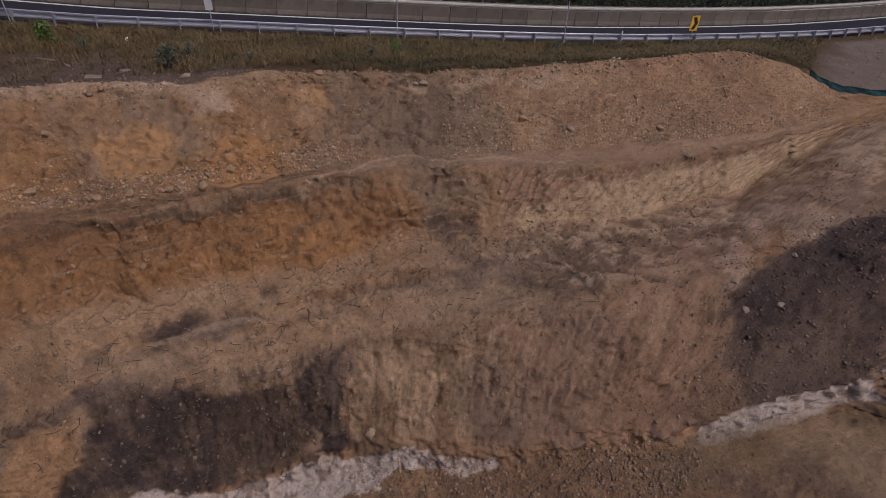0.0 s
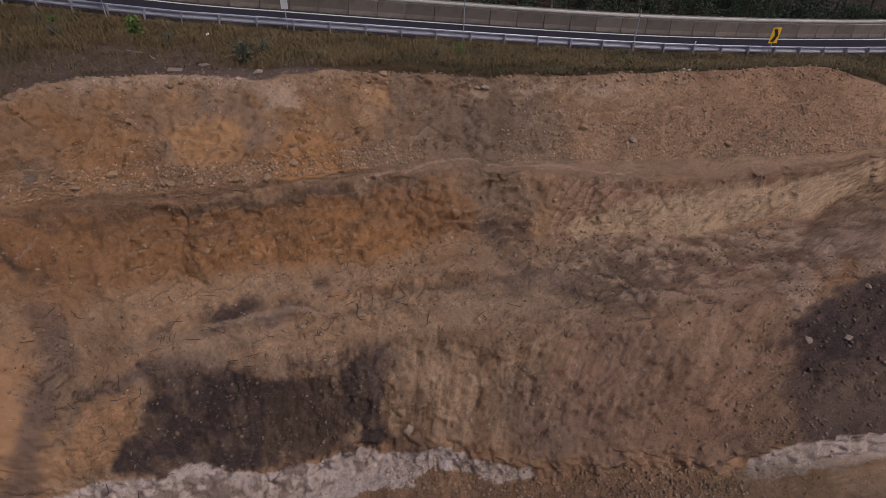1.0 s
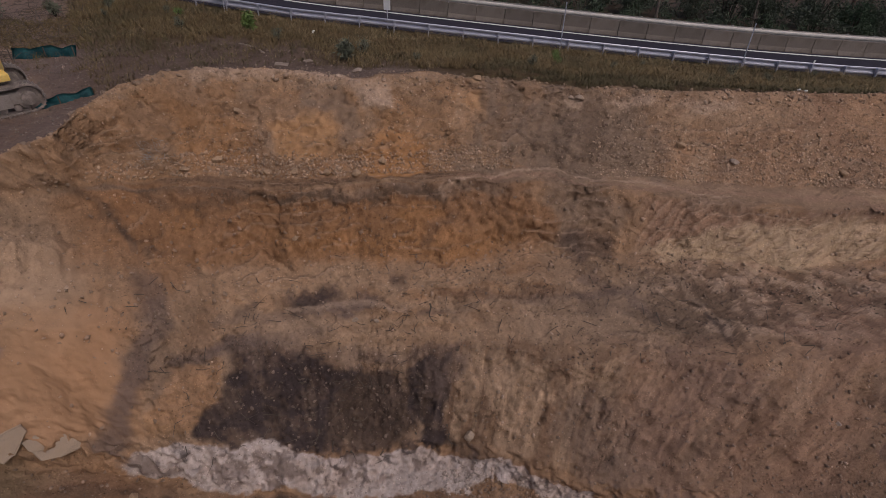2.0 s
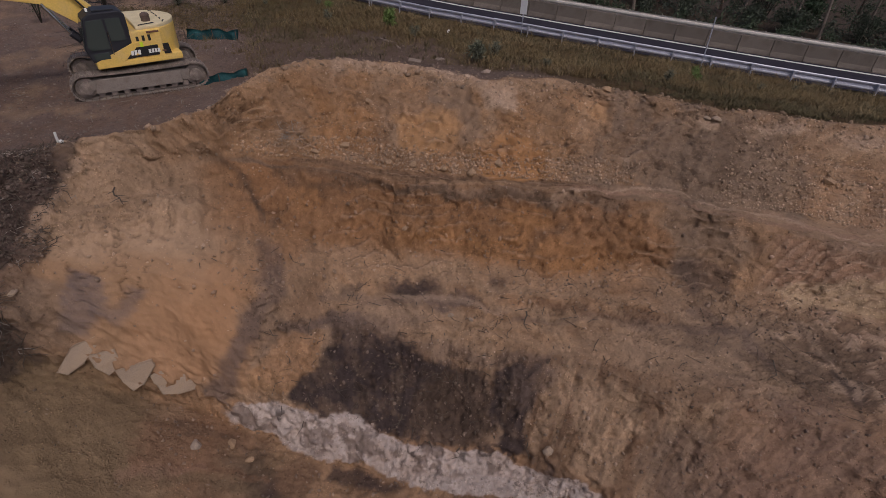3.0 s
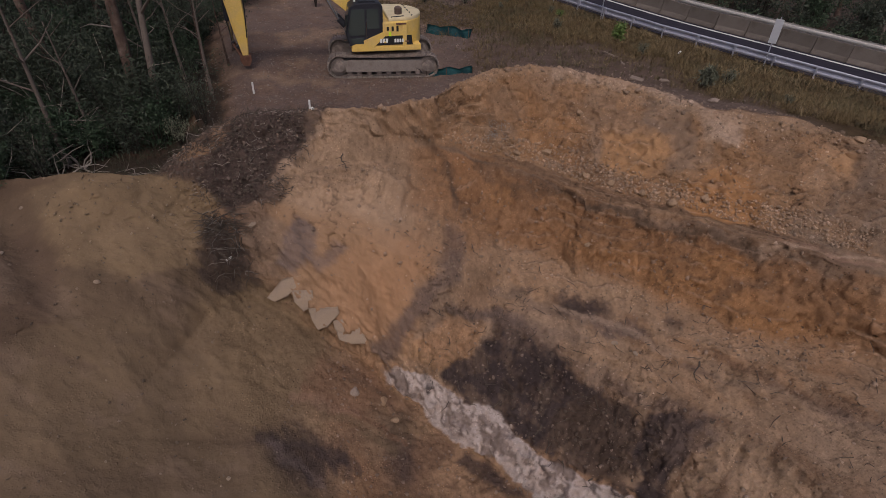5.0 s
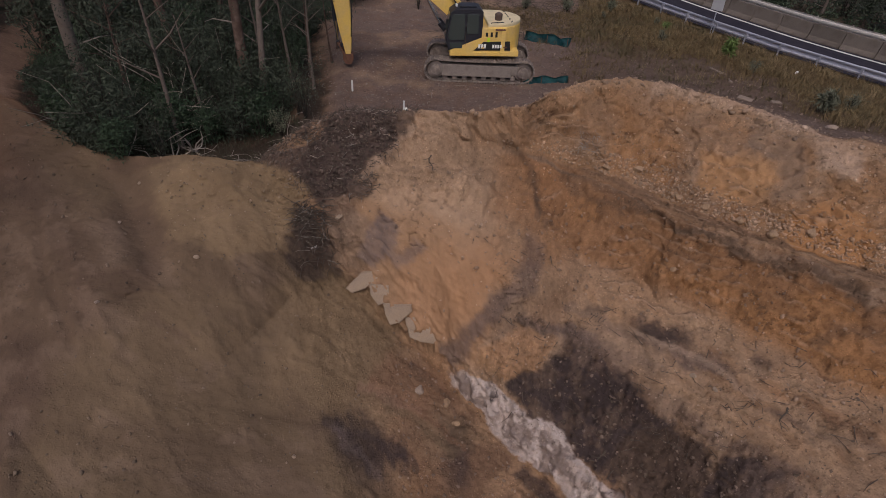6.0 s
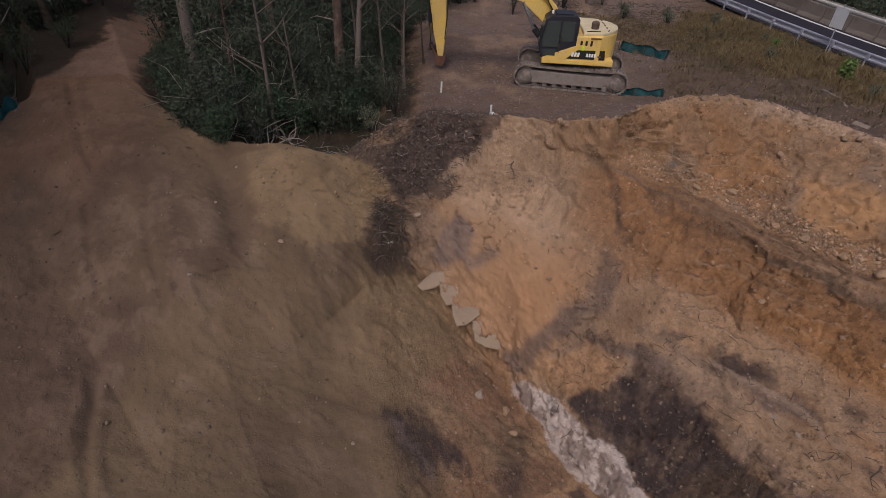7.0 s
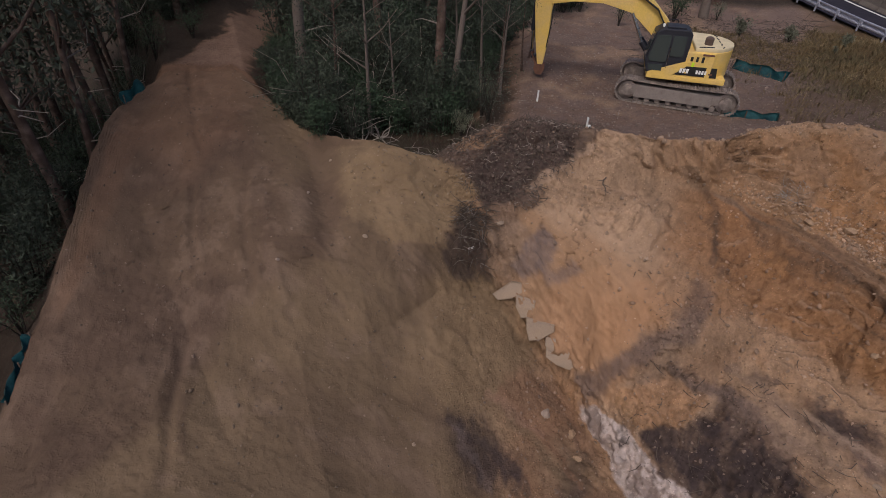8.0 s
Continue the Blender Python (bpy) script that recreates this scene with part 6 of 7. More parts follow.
shrubs = [shrub(21, 2.2, shrub_leaf, LEAFY), shrub(22, 1.6, shrub_leaf, LEAFY), shrub(23, 2.8, gum_leaf, "dull olive wattle shrub under the trees"), shrub(24, 1.3, grey_leaf, "grey-green low scrub bush under the trees"), shrub(25, 3.4, shrub_leaf, "tall dark green sapling shrub")]


DENSE = "dense dark green wattle bush at the forest edge"
wattles = [wattle(31, 2.6, deep_leaf, DENSE), wattle(32, 2.0, fresh_leaf, "dense fresh green wattle bush at the forest edge"), wattle(33, 3.2, deep_leaf, DENSE), wattle(34, 1.5, deep_leaf, "low dark green wattle bush at the forest edge")]


def put(protos, x, y, scale=1.0, sink=0.0):
    ob = protos[rng.randint(len(protos))]
    m = pose(x, y, height(x, y) - sink, 0, 0, rng.uniform(0, 360))
    o = copy_thing(ob, m)
    o.scale = (scale,) * 3
    return o


def polar_spots(count, a0, a1, r0, r1, gap, taken):
    made = []
    for _ in range(count * 12):
        if len(made) >= count:
            break
        a = math.radians(rng.uniform(a0, a1))
        r = math.sqrt(rng.uniform(r0 * r0, r1 * r1))
        x, y = PIVOT[0] - math.sin(a) * r, PIVOT[1] + math.cos(a) * r
        if all((x - p) ** 2 + (y - q) ** 2 > gap * gap for p, q in taken):
            taken.append((x, y))
            made.append((x, y))
    return made


def crest_radius(x, y):
    return float(np.interp(math.degrees(math.atan2(-(x - PIVOT[0]), y - PIVOT[1])), az, rc))


trees_at, bushes_at = [], []
# the stand between track and bench: two big trunks first
for (x, y), g, s in (((-21.6, 1.87), 0, 0.95), ((-20.73, 2.36), 1, 0.55), ((-20.8, 4.45), 3, 0.26), ((-24.6, 0.2), 2, 1.0)):
    o = copy_thing(gums[g], pose(x, y, height(x, y) - 0.1, 0, 0, 40 * g))
    o.scale = (s,) * 3
    trees_at.append((x, y))
for x, y in ((-21.4, 3.9), (-22.0, 4.6), (-20.0, 0.4), (-23.0, 5.9), (-24.5, 6.6), (-19.4, -0.6), (-21.0, -2.0), (-22.5, 3.1)):
    put(gums, x, y, rng.uniform(0.22, 0.36), 0.05)
    trees_at.append((x, y))
for x, y in polar_spots(20, 79, 99, 19.5, 46, 2.2, trees_at):
    put(gums, x, y, rng.uniform(0.7, 1.15), 0.1)
for x, y in polar_spots(16, 56, 78, 36, 58, 2.6, trees_at):
    put(gums, x, y, rng.uniform(0.7, 1.1), 0.1)
for x, y in polar_spots(16, 99, 113, 40, 60, 2.6, trees_at):
    put(gums, x, y, rng.uniform(0.7, 1.1), 0.1)
# stand thickened past the view's edge, added so its crowns shade the left
for x, y in polar_spots(52, 112, 140, 16, 40, 2.0, trees_at):
    if math.hypot(x - PIVOT[0], y - PIVOT[1]) > crest_radius(x, y) + 3.0:
        put([gums[0], gums[2], gums[4]], x, y, rng.uniform(0.7, 1.2), 0.1)
for x, y in polar_spots(34, 80.5, 97.5, 18.6, 24, 0.85, bushes_at):
    put(wattles, x, y, rng.uniform(0.65, 1.1))
for x, y in polar_spots(26, 79.5, 98.5, 24, 36, 1.6, bushes_at):
    put(wattles, x, y, rng.uniform(1.0, 1.5))
for b, r in ((99.4, 20.2), (98.6, 18.9), (100.2, 22.4), (97.8, 18.0), (100.4, 24.6), (99.0, 21.6), (96.6, 17.6), (99.8, 26.5)):
    put([wattles[3], wattles[1]], PIVOT[0] - math.sin(radians(b)) * r, PIVOT[1] + math.cos(radians(b)) * r, rng.uniform(0.55, 0.85))
for b, r in ((77.8, 27.0), (76.6, 29.0), (75.2, 31.0), (78.4, 24.6), (74.0, 33.0), (77.2, 31.5), (72.4, 34.5), (70.6, 36.0)):
    put(wattles, PIVOT[0] - math.sin(radians(b)) * r, PIVOT[1] + math.cos(radians(b)) * r, rng.uniform(0.7, 1.1))


def track_side(x, y):
    """How far a place lies outside the dirt track's two edges, in degrees of bearing."""
    b, r = math.degrees(math.atan2(-(x - PIVOT[0]), y - PIVOT[1])), math.hypot(x - PIVOT[0], y - PIVOT[1])
    return max(b - np.interp(r, [24, 26.1, 29.3, 37, 44], [111, 108.4, 103.8, 99.4, 97]), np.interp(r, [18, 24.3, 31.9, 37, 44], [103, 102.4, 99, 96.5, 97]) - b)


for x, y in ((-30.2, 7.4), (-31.8, 9.2), (-33.4, 11.0), (-34.6, 12.0), (-28.6, 6.4), (-27.2, 5.6), (-32.6, 8.4), (-26.0, 5.0)):
    put(wattles, x, y, rng.uniform(0.8, 1.15))
for x, y in ((-36.4, -14.7), (-32.7, -12.1), (-30.3, -10.3), (-31.5, -10.0), (-32.7, -9.8), (-36.0, -13.2), (-40.5, -16.3), (-33.0, -11.2), (-41.2, -15.8), (-41.8, -17.8), (-33.3, -9.3), (-33.5, -10.8)):
    if track_side(x, y) > 0.6:
        put(wattles, x, y, rng.uniform(0.7, 1.1))
for x, y in polar_spots(14, 77.5, 98.5, 18.0, 26, 0.8, bushes_at):
    put(shrubs, x, y, rng.uniform(0.5, 0.8))
for x, y in polar_spots(26, 57, 79, 33, 48, 1.8, bushes_at):
    put(shrubs, x, y, rng.uniform(0.6, 1.1))
for x, y in polar_spots(60, 97, 114, 23, 44, 1.2, bushes_at):
    if track_side(x, y) > 1.6:
        put(shrubs, x, y, rng.uniform(0.5, 0.9))
for x, y in polar_spots(14, 100, 114, 27, 44, 2.0, trees_at):
    if track_side(x, y) > 3:
        put(gums, x, y, rng.uniform(0.5, 0.9), 0.1)
for x, y in polar_spots(18, 95, 111, 40, 50, 1.8, bushes_at):
    put(shrubs, x, y, rng.uniform(0.7, 1.1))
for x, y in polar_spots(90, 112, 140, 13.5, 36, 1.5, bushes_at):
    if math.hypot(x - PIVOT[0], y - PIVOT[1]) > crest_radius(x, y) + 1.5:
        put([wattles[0], wattles[2], shrubs[0]], x, y, rng.uniform(0.7, 1.1), 0.2)
# beyond the road
for x, y, a in along(RAIL, 3.1, 9.5, 30, 150):
    put([gums[1], gums[3]], x + rng.uniform(-1, 1), y + rng.uniform(0, 3), rng.uniform(0.25, 0.5), 0.1)
for x, y, a in along(RAIL, 3.6, 15.0, 30, 150):
    put(gums, x + rng.uniform(-1.5, 1.5), y + rng.uniform(-2, 5), rng.uniform(0.6, 1.0), 0.1)
for gap, offset in ((3.4, 10.8), (4.0, 13.6)):
    for x, y, a in along(RAIL, gap, offset, 30, 150):
        put(wattles, x + rng.uniform(-1, 1), y + rng.uniform(-0.6, 1.2), rng.uniform(0.9, 1.6), 0.1)
for ob in gums + shrubs + wattles:
    for c in list(ob.children_recursive) + [ob]:
        bpy.data.objects.remove(c)


def undergrowth(name, offset, gap, tall, count, mat, label):
    """A belt of far scrub along the road, as one mass of leaves on stems."""
    heads = []
    for x, y, a in along(RAIL, gap, offset, 30, 150):
        x, y, h = x + rng.uniform(-0.8, 0.8), y + rng.uniform(-0.4, 1.2), tall * rng.uniform(0.35, 1.1)
        z = height(x, y)
        for _ in range(6):
            heads.append((x + rng.normal(0, 0.3) * h, y + rng.normal(0, 0.3) * h, z + h * rng.uniform(0.15, 0.95)))
    me = leaves(name, heads, (0.22, 0.22, 0.2), count, 0.22, 0.035, mat, 0.2)
    return tagged(new(name, me), label, "undergrowth", kind="stuff")


undergrowth("road_scrub", 7.3, 1.3, 1.3, 22000, shrub_leaf, "dark green scrub behind the concrete barrier")
undergrowth("far_scrub", 9.6, 1.5, 2.2, 24000, gum_leaf, "dull olive undergrowth beyond the road")
undergrowth("far_bushes", 13.0, 1.9, 3.0, 22000, shrub_leaf, "tall dark green undergrowth beyond the road")


def grass(name, spots, tall, blades, mat, label):
    """Tufts of bent, tapered blades on the ground, as one mass."""
    n = len(spots)
    base = np.repeat(np.array(spots), blades, axis=0)
    m = len(base)
    base[:, :2] += rng.normal(0, 0.09, (m, 2))
    a = rng.uniform(0, 2 * np.pi, m)
    h = tall * (0.45 + 0.8 * rng.rand(m)) * np.repeat(0.3 + 1.3 * rng.rand(n) ** 1.6, blades)
    out = h * rng.uniform(0.3, 1.9, m)
    d = np.stack([np.cos(a), np.sin(a), np.zeros(m)], 1)
    w = np.stack([-np.sin(a), np.cos(a), np.zeros(m)], 1) * (0.0035 + 0.005 * rng.rand(m))[:, None]
    mid = base + d * (out * 0.4)[:, None] + np.array([0, 0, 1]) * (h * 0.65)[:, None]
    tip = base + d * out[:, None] + np.array([0, 0, 1]) * h[:, None]
    v = np.stack([base - w * 1.3, base + w * 1.3, mid + w, mid - w, tip], 1).reshape(-1, 3)
    i = np.arange(m)[:, None] * 5
    quads_, tris_ = i + np.array([0, 1, 2, 3]), i + np.array([3, 2, 4])
    me = bpy.data.meshes.new(name)
    me.vertices.add(len(v))
    me.vertices.foreach_set("co", v.astype(np.float32).ravel())
    me.loops.add(m * 7)
    me.loops.foreach_set("vertex_index", np.concatenate([quads_, tris_], 1).astype(np.int32).ravel())
    me.polygons.add(m * 2)
    me.polygons.foreach_set("loop_start", np.stack([np.arange(m) * 7, np.arange(m) * 7 + 4], 1).astype(np.int32).ravel())
    me.update(calc_edges=True)
    me.materials.append(mat)
    return tagged(new(name, me), label, "grass", kind="stuff")


def scatter(count, a0, a1, v0, v1, keep=None):
    """Places on the ground within bearings and bands, evenly by area."""
    got = []
    rows_ = np.where((vv >= v0) & (vv <= v1))[0]
    cols_ = np.where((az >= a0) & (az <= a1))[0]
    sub = np.ix_(rows_, cols_)
    wgt = gr[sub] * np.gradient(gr, axis=0)[sub] + 1e-6
    wgt = np.abs(wgt) * (keep[sub] if keep is not None else 1)
    cum = np.cumsum(wgt.ravel())
    pick = np.searchsorted(cum, rng.rand(count) * cum[-1])
    ri, ci = np.unravel_index(np.clip(pick, 0, len(cum) - 1), wgt.shape)
    i, j = rows_[ri], cols_[ci]
    jx = rng.normal(0, 0.03, (count, 2))
    scatter.soil = col[i, j]
    return np.stack([X[i, j] + jx[:, 0], Y[i, j] + jx[:, 1], Z[i, j]], 1)


patch = step(0.42, 0.58, fbm(X * 0.45, Y * 0.45, 4, 6))
straw = material("dry_grass", (0.155, 0.108, 0.052), 0.9, grain=0.3, scale=0.6, island=True, tint=(0.10, 0.080, 0.038))
dark_grass = material("dark_grass", (0.045, 0.045, 0.027), 0.9, grain=0.3, scale=0.6, island=True)
green_grass = material("olive_grass", (0.095, 0.078, 0.040), 0.9, grain=0.3, scale=0.6, island=True)
verge = (1 - 0.78 * step(12, 24, A) * (1 - step(9.95, 10.3, V + (n1 - 0.5) * 0.5 - 0.30 * step(24, 32, A))))
pale_straw = material("pale_straw", (0.21, 0.155, 0.085), 0.9, grain=0.3, scale=0.6, island=True)
grass("pale_grass", scatter(2600, -33, 50, 10.05, 10.97, step(0.5, 0.62, fbm(X * 0.8 + 5, Y * 0.8, 4, 2)) * verge), 0.24, 7, pale_straw, "pale dry grass tussocks on the verge")
grass("dry_grass", scatter(10500, -33, 50, 10.05, 10.97, (0.06 + patch) * verge), 0.24, 7, straw, "dry brown knee-high grass on the verge")
grass("green_grass", scatter(7000, -33, 50, 10.02, 10.98, (1.15 - patch) * verge), 0.2, 7, green_grass, "olive green grass on the verge")
grass("crest_grass", scatter(3600, -33, 13, 9.35, 10.1, 0.1 + patch), 0.15, 7, green_grass, "thin olive grass close behind the crest")
grass("scrub_grass", scatter(3500, 46, 60, 10.25, 10.98, 0.05 + patch), 0.18, 5, straw, "dry scrubby grass behind the bare bench")
grass("forest_litter", scatter(2600, 79, 100, 9.3, 11.0), 0.2, 5, dark_grass, "dark tufts on the forest floor")
for bearing, v, s, pr in ((35.6, 10.62, 0.4, 0), (26.5, 10.2, 0.4, 1)):
    g, _ = ground_at(bearing, v)
    o = shrub(40 + pr, 1.1 * s + 0.3, bright_leaf if pr == 0 else grey_leaf, "bright green low bush in the dry grass" if pr == 0 else "pale grey-green strappy tussock on the verge", 700, 0.22, 0.03)
    o.matrix_world = Matrix.Translation(g)
for bearing, v, s in ((51, 10.8, 0.7), (55, 10.95, 0.9), (47, 10.8, 0.6)):
    g, _ = ground_at(bearing, v)
    o = shrub(60 + int(bearing), 1.0 * s, grey_leaf, "dry olive scrub bush behind the bench", 600, 0.14, 0.025)
    o.matrix_world = Matrix.Translation(g)

low_scrub = [shrub(80, 0.55, grey_leaf, "low grey-green weed clump in the dry grass", 520, 0.13, 0.008), shrub(81, 0.45, bright_leaf, "low green weed clump in the dry grass", 480, 0.13, 0.009)]
for bearing, v in zip(rng.uniform(-30, 48, 18), rng.uniform(10.2, 10.9, 18)):
    g, _ = ground_at(bearing, v)
    o = copy_thing(low_scrub[int(rng.rand() < 0.25)], pose(g.x, g.y, g.z, 0, 0, rng.uniform(0, 360)))
    o.scale = (rng.uniform(0.5, 1.2),) * 3
for ob in low_scrub:
    for c in list(ob.children_recursive) + [ob]:
        bpy.data.objects.remove(c)


# ---- stones, slabs, sheets and sticks ----
ICO = bmesh.new()
bmesh.ops.create_icosphere(ICO, subdivisions=1, radius=1.0)
ICO.verts.ensure_lookup_table()
ICO_V = np.array([v.co[:] for v in ICO.verts])
ICO_F = np.array([[v.index for v in f.verts] for f in ICO.faces])
ICO.free()
stone_tan = material("tan_stone", (0.26, 0.175, 0.11), 0.9, grain=0.3, scale=5, bump=0.4, island=True, spec=0.15)
stone_grey = material("grey_stone", (0.235, 0.182, 0.145), 0.9, grain=0.3, scale=5, bump=0.4, island=True, spec=0.15)
stone_pale = material("pale_sandstone", (0.33, 0.252, 0.188), 0.9, grain=0.40, scale=2.5, bump=0.6, tint=(0.27, 0.20, 0.14), spec=0.15)


stone_soil = earth_material("soil_coloured_stone", 0.03)


def pebbles(name, spots, small, big, label, power=3.0, shade=1.0, warm=None):
    """A mass of angular stones half sunk in the soil."""
    n = len(spots)
    size = small + (big - small) * rng.rand(n) ** power
    turn = rng.normal(0, 1, (n, 4))
    turn /= np.linalg.norm(turn, axis=1)[:, None]
    w, x, y, z = turn.T
    M = np.stack([1 - 2 * (y * y + z * z), 2 * (x * y - w * z), 2 * (x * z + w * y), 2 * (x * y + w * z), 1 - 2 * (x * x + z * z), 2 * (y * z - w * x), 2 * (x * z - w * y), 2 * (y * z + w * x), 1 - 2 * (x * x + y * y)], 1).reshape(n, 3, 3)
    v = ICO_V[None] * (0.55 + 0.75 * rng.rand(n, len(ICO_V), 1)) * np.stack([np.ones(n), rng.uniform(0.55, 0.95, n), rng.uniform(0.35, 0.8, n)], 1)[:, None, :]
    v = np.einsum("nij,nvj->nvi", M, v) * size[:, None, None] + spots[:, None, :] + np.array([0, 0, 1]) * (size * 0.15)[:, None, None]
    f = (ICO_F[None] + (np.arange(n) * len(ICO_V))[:, None, None]).reshape(-1, 3)
    me = bpy.data.meshes.new(name)
    me.vertices.add(n * len(ICO_V))
    me.vertices.foreach_set("co", v.astype(np.float32).ravel())
    me.loops.add(len(f) * 3)
    me.loops.foreach_set("vertex_index", f.astype(np.int32).ravel())
    me.polygons.add(len(f))
    me.polygons.foreach_set("loop_start", (np.arange(len(f)) * 3).astype(np.int32))
    me.update(calc_edges=True)
    # stones take the colour of the ground that they broke from, a little paler and greyer
    base = scatter.soil * 0.6 + np.array(warm or scatter.soil.mean(0)) * 0.4
    tone = base.mean(1, keepdims=True) * np.array([1.12, 0.97, 0.84])
    tint_ = (base * 0.75 + tone * 0.25) * (0.8 + 0.75 * rng.rand(n, 1) ** 2) * shade + 0.012
    layer_ = me.color_attributes.new("soil", "FLOAT_COLOR", "POINT")
    layer_.data.foreach_set("color", np.repeat(np.concatenate([tint_, np.ones((n, 1))], 1), len(ICO_V), axis=0).astype(np.float32).ravel())
    me.materials.append(stone_soil)
    return tagged(new(name, me), label, "stones", kind="stuff")


pebbles("bench_rubble", scatter(3600, 8, 58, 7.88, 8.2), 0.018, 0.085, "tan rubble fallen along the bench", 3, 1.0, TAN)
pebbles("toe_rubble", scatter(900, 12, 50, 8.0, 8.4), 0.018, 0.06, "small rubble at the foot of the upper face")
pebbles("face_stones", scatter(3800, -38, 72, 8.0, 9.3, 0.15 + rubble), 0.02, 0.075, "stones stuck in the upper earth face", 4, 1.0, TAN)
pebbles("bank_scree", scatter(9000, -36, 0, 7.9, 9.0, 1.3 - step(8.0, 8.7, V)), 0.015, 0.075, "loose scree at the foot of the spoil bank", 3, 1.15, TAN)
pebbles("lower_face_clods", scatter(1600, -30, 70, 5.6, 7.2), 0.02, 0.10, "orange clay clods below the lower face", 3)
pebbles("shelf_stones", scatter(2400, -40, 74, 5.0, 6.2), 0.015, 0.065, "small grey stones lying on the shelf", 5)
pebbles("cliff_stones", scatter(5200, -45, 70, 2.0, 5.0), 0.015, 0.08, "stones in the lower cliff and pit floor", 4)
pebbles("mound_stones", scatter(380, 80, 95, 5.5, 9.0), 0.008, 0.065, "pale stones on the yellow-brown mound of fill", 5, 1.25)
pebbles("track_stones", scatter(2600, 76, 124, 1.5, 9.0), 0.008, 0.06, "scattered grey stones on the khaki fill", 5)
pebbles("fill_clods", scatter(1300, 74, 126, 1.4, 9.0, 0.08 + step(0.5, 0.64, fbm(X * 0.9, Y * 0.9, 4, 4))), 0.008, 0.05, "small dark clods pressed into the khaki fill", 5, 0.62)
pebbles("shelf_clods", scatter(2600, -40, 56, 4.9, 6.2, 0.1 + step(0.5, 0.62, fbm(X * 0.9 + 9, Y * 0.9, 4, 1))), 0.015, 0.06, "dark clods and root bits strewn on the shelf", 4, 0.5)
pebbles("verge_rubble", scatter(2600, 18, 52, 9.15, 10.35), 0.015, 0.07, "grey rubble and gravel behind the crest", 4, 1.3)
pebbles("pad_gravel", scatter(2200, -46, -32, 9.1, 10.9), 0.02, 0.09, "grey gravel on the pad beyond the spoil bank", 3, 1.3)
pebbles("crest_stones", scatter(700, -30, 60, 8.85, 9.3), 0.03, 0.13, "stones along the crest of the cut", 3)
pebbles("bench_gravel", scatter(9000, 50, 78, 9.15, 11.0), 0.014, 0.06, "grey gravel on the bare bench", 5, 0.95, (0.23, 0.19, 0.16))
pebbles("rubble_clods", scatter(3000, 66, 86, 5.0, 9.8, mulch), 0.02, 0.08, "dark clods and stones in the brush rubble", 3)
pebbles("foot_rubble", scatter(2600, -40, 14, 2.3, 3.4, step(0.42, 0.6, n1) + 0.1), 0.02, 0.08, "loose brown rubble at the foot of the lower cliff", 3)
pebbles("dark_earth_stones", scatter(420, 12, 50, 4.05, 5.0, 0.1 + step(0.45, 0.6, n2)), 0.012, 0.06, "small pale stones stuck in the dark earth", 5, 1.6)
pebbles("dark_scree", scatter(4200, -56, -34.5, 4.0, 5.1), 0.012, 0.085, "grey stones on the dark earth slope", 6, 1.25)


def rock_mesh(seed, mat, flat=0.65, sub=2):
    bm = bmesh.new()
    bmesh.ops.create_icosphere(bm, subdivisions=sub, radius=1.0)
    r = random.Random(seed)
    off = Vector((r.uniform(0, 50), r.uniform(0, 50), r.uniform(0, 50)))
    cuts = [(Vector((r.uniform(-1, 1), r.uniform(-1, 1), r.uniform(-1, 1))).normalized(), r.uniform(0.35, 0.75)) for _ in range(10)]
    for v in bm.verts:
        for n_, d_ in cuts:  # flat broken faces
            over = v.co.dot(n_) - d_
            if over > 0:
                v.co -= n_ * over * 0.9
        v.co += v.co.normalized() * 0.12 * noise.noise(v.co * 2.2 + off)
        v.co.z *= flat
    me = bpy.data.meshes.new("rock")
    bm.to_mesh(me)
    bm.free()
    me.materials.append(mat)
    return me


rock_kinds = [rock_mesh(s, m, f) for s, m, f in ((1, stone_tan, 0.6), (2, stone_pale, 0.6), (3, stone_grey, 0.6), (4, stone_tan, 0.45))]


def rock(place_, size, kind, label, group=""):
    o = new("rock", rock_kinds[kind])
    o.matrix_world = Matrix.Translation(place_) @ Euler((rng.uniform(-0.3, 0.3), rng.uniform(-0.3, 0.3), rng.uniform(0, 6.28))).to_matrix().to_4x4() @ Matrix.Diagonal((size, size * rng.uniform(0.7, 1), size, 1))
    return tagged(o, label, "rock", group)


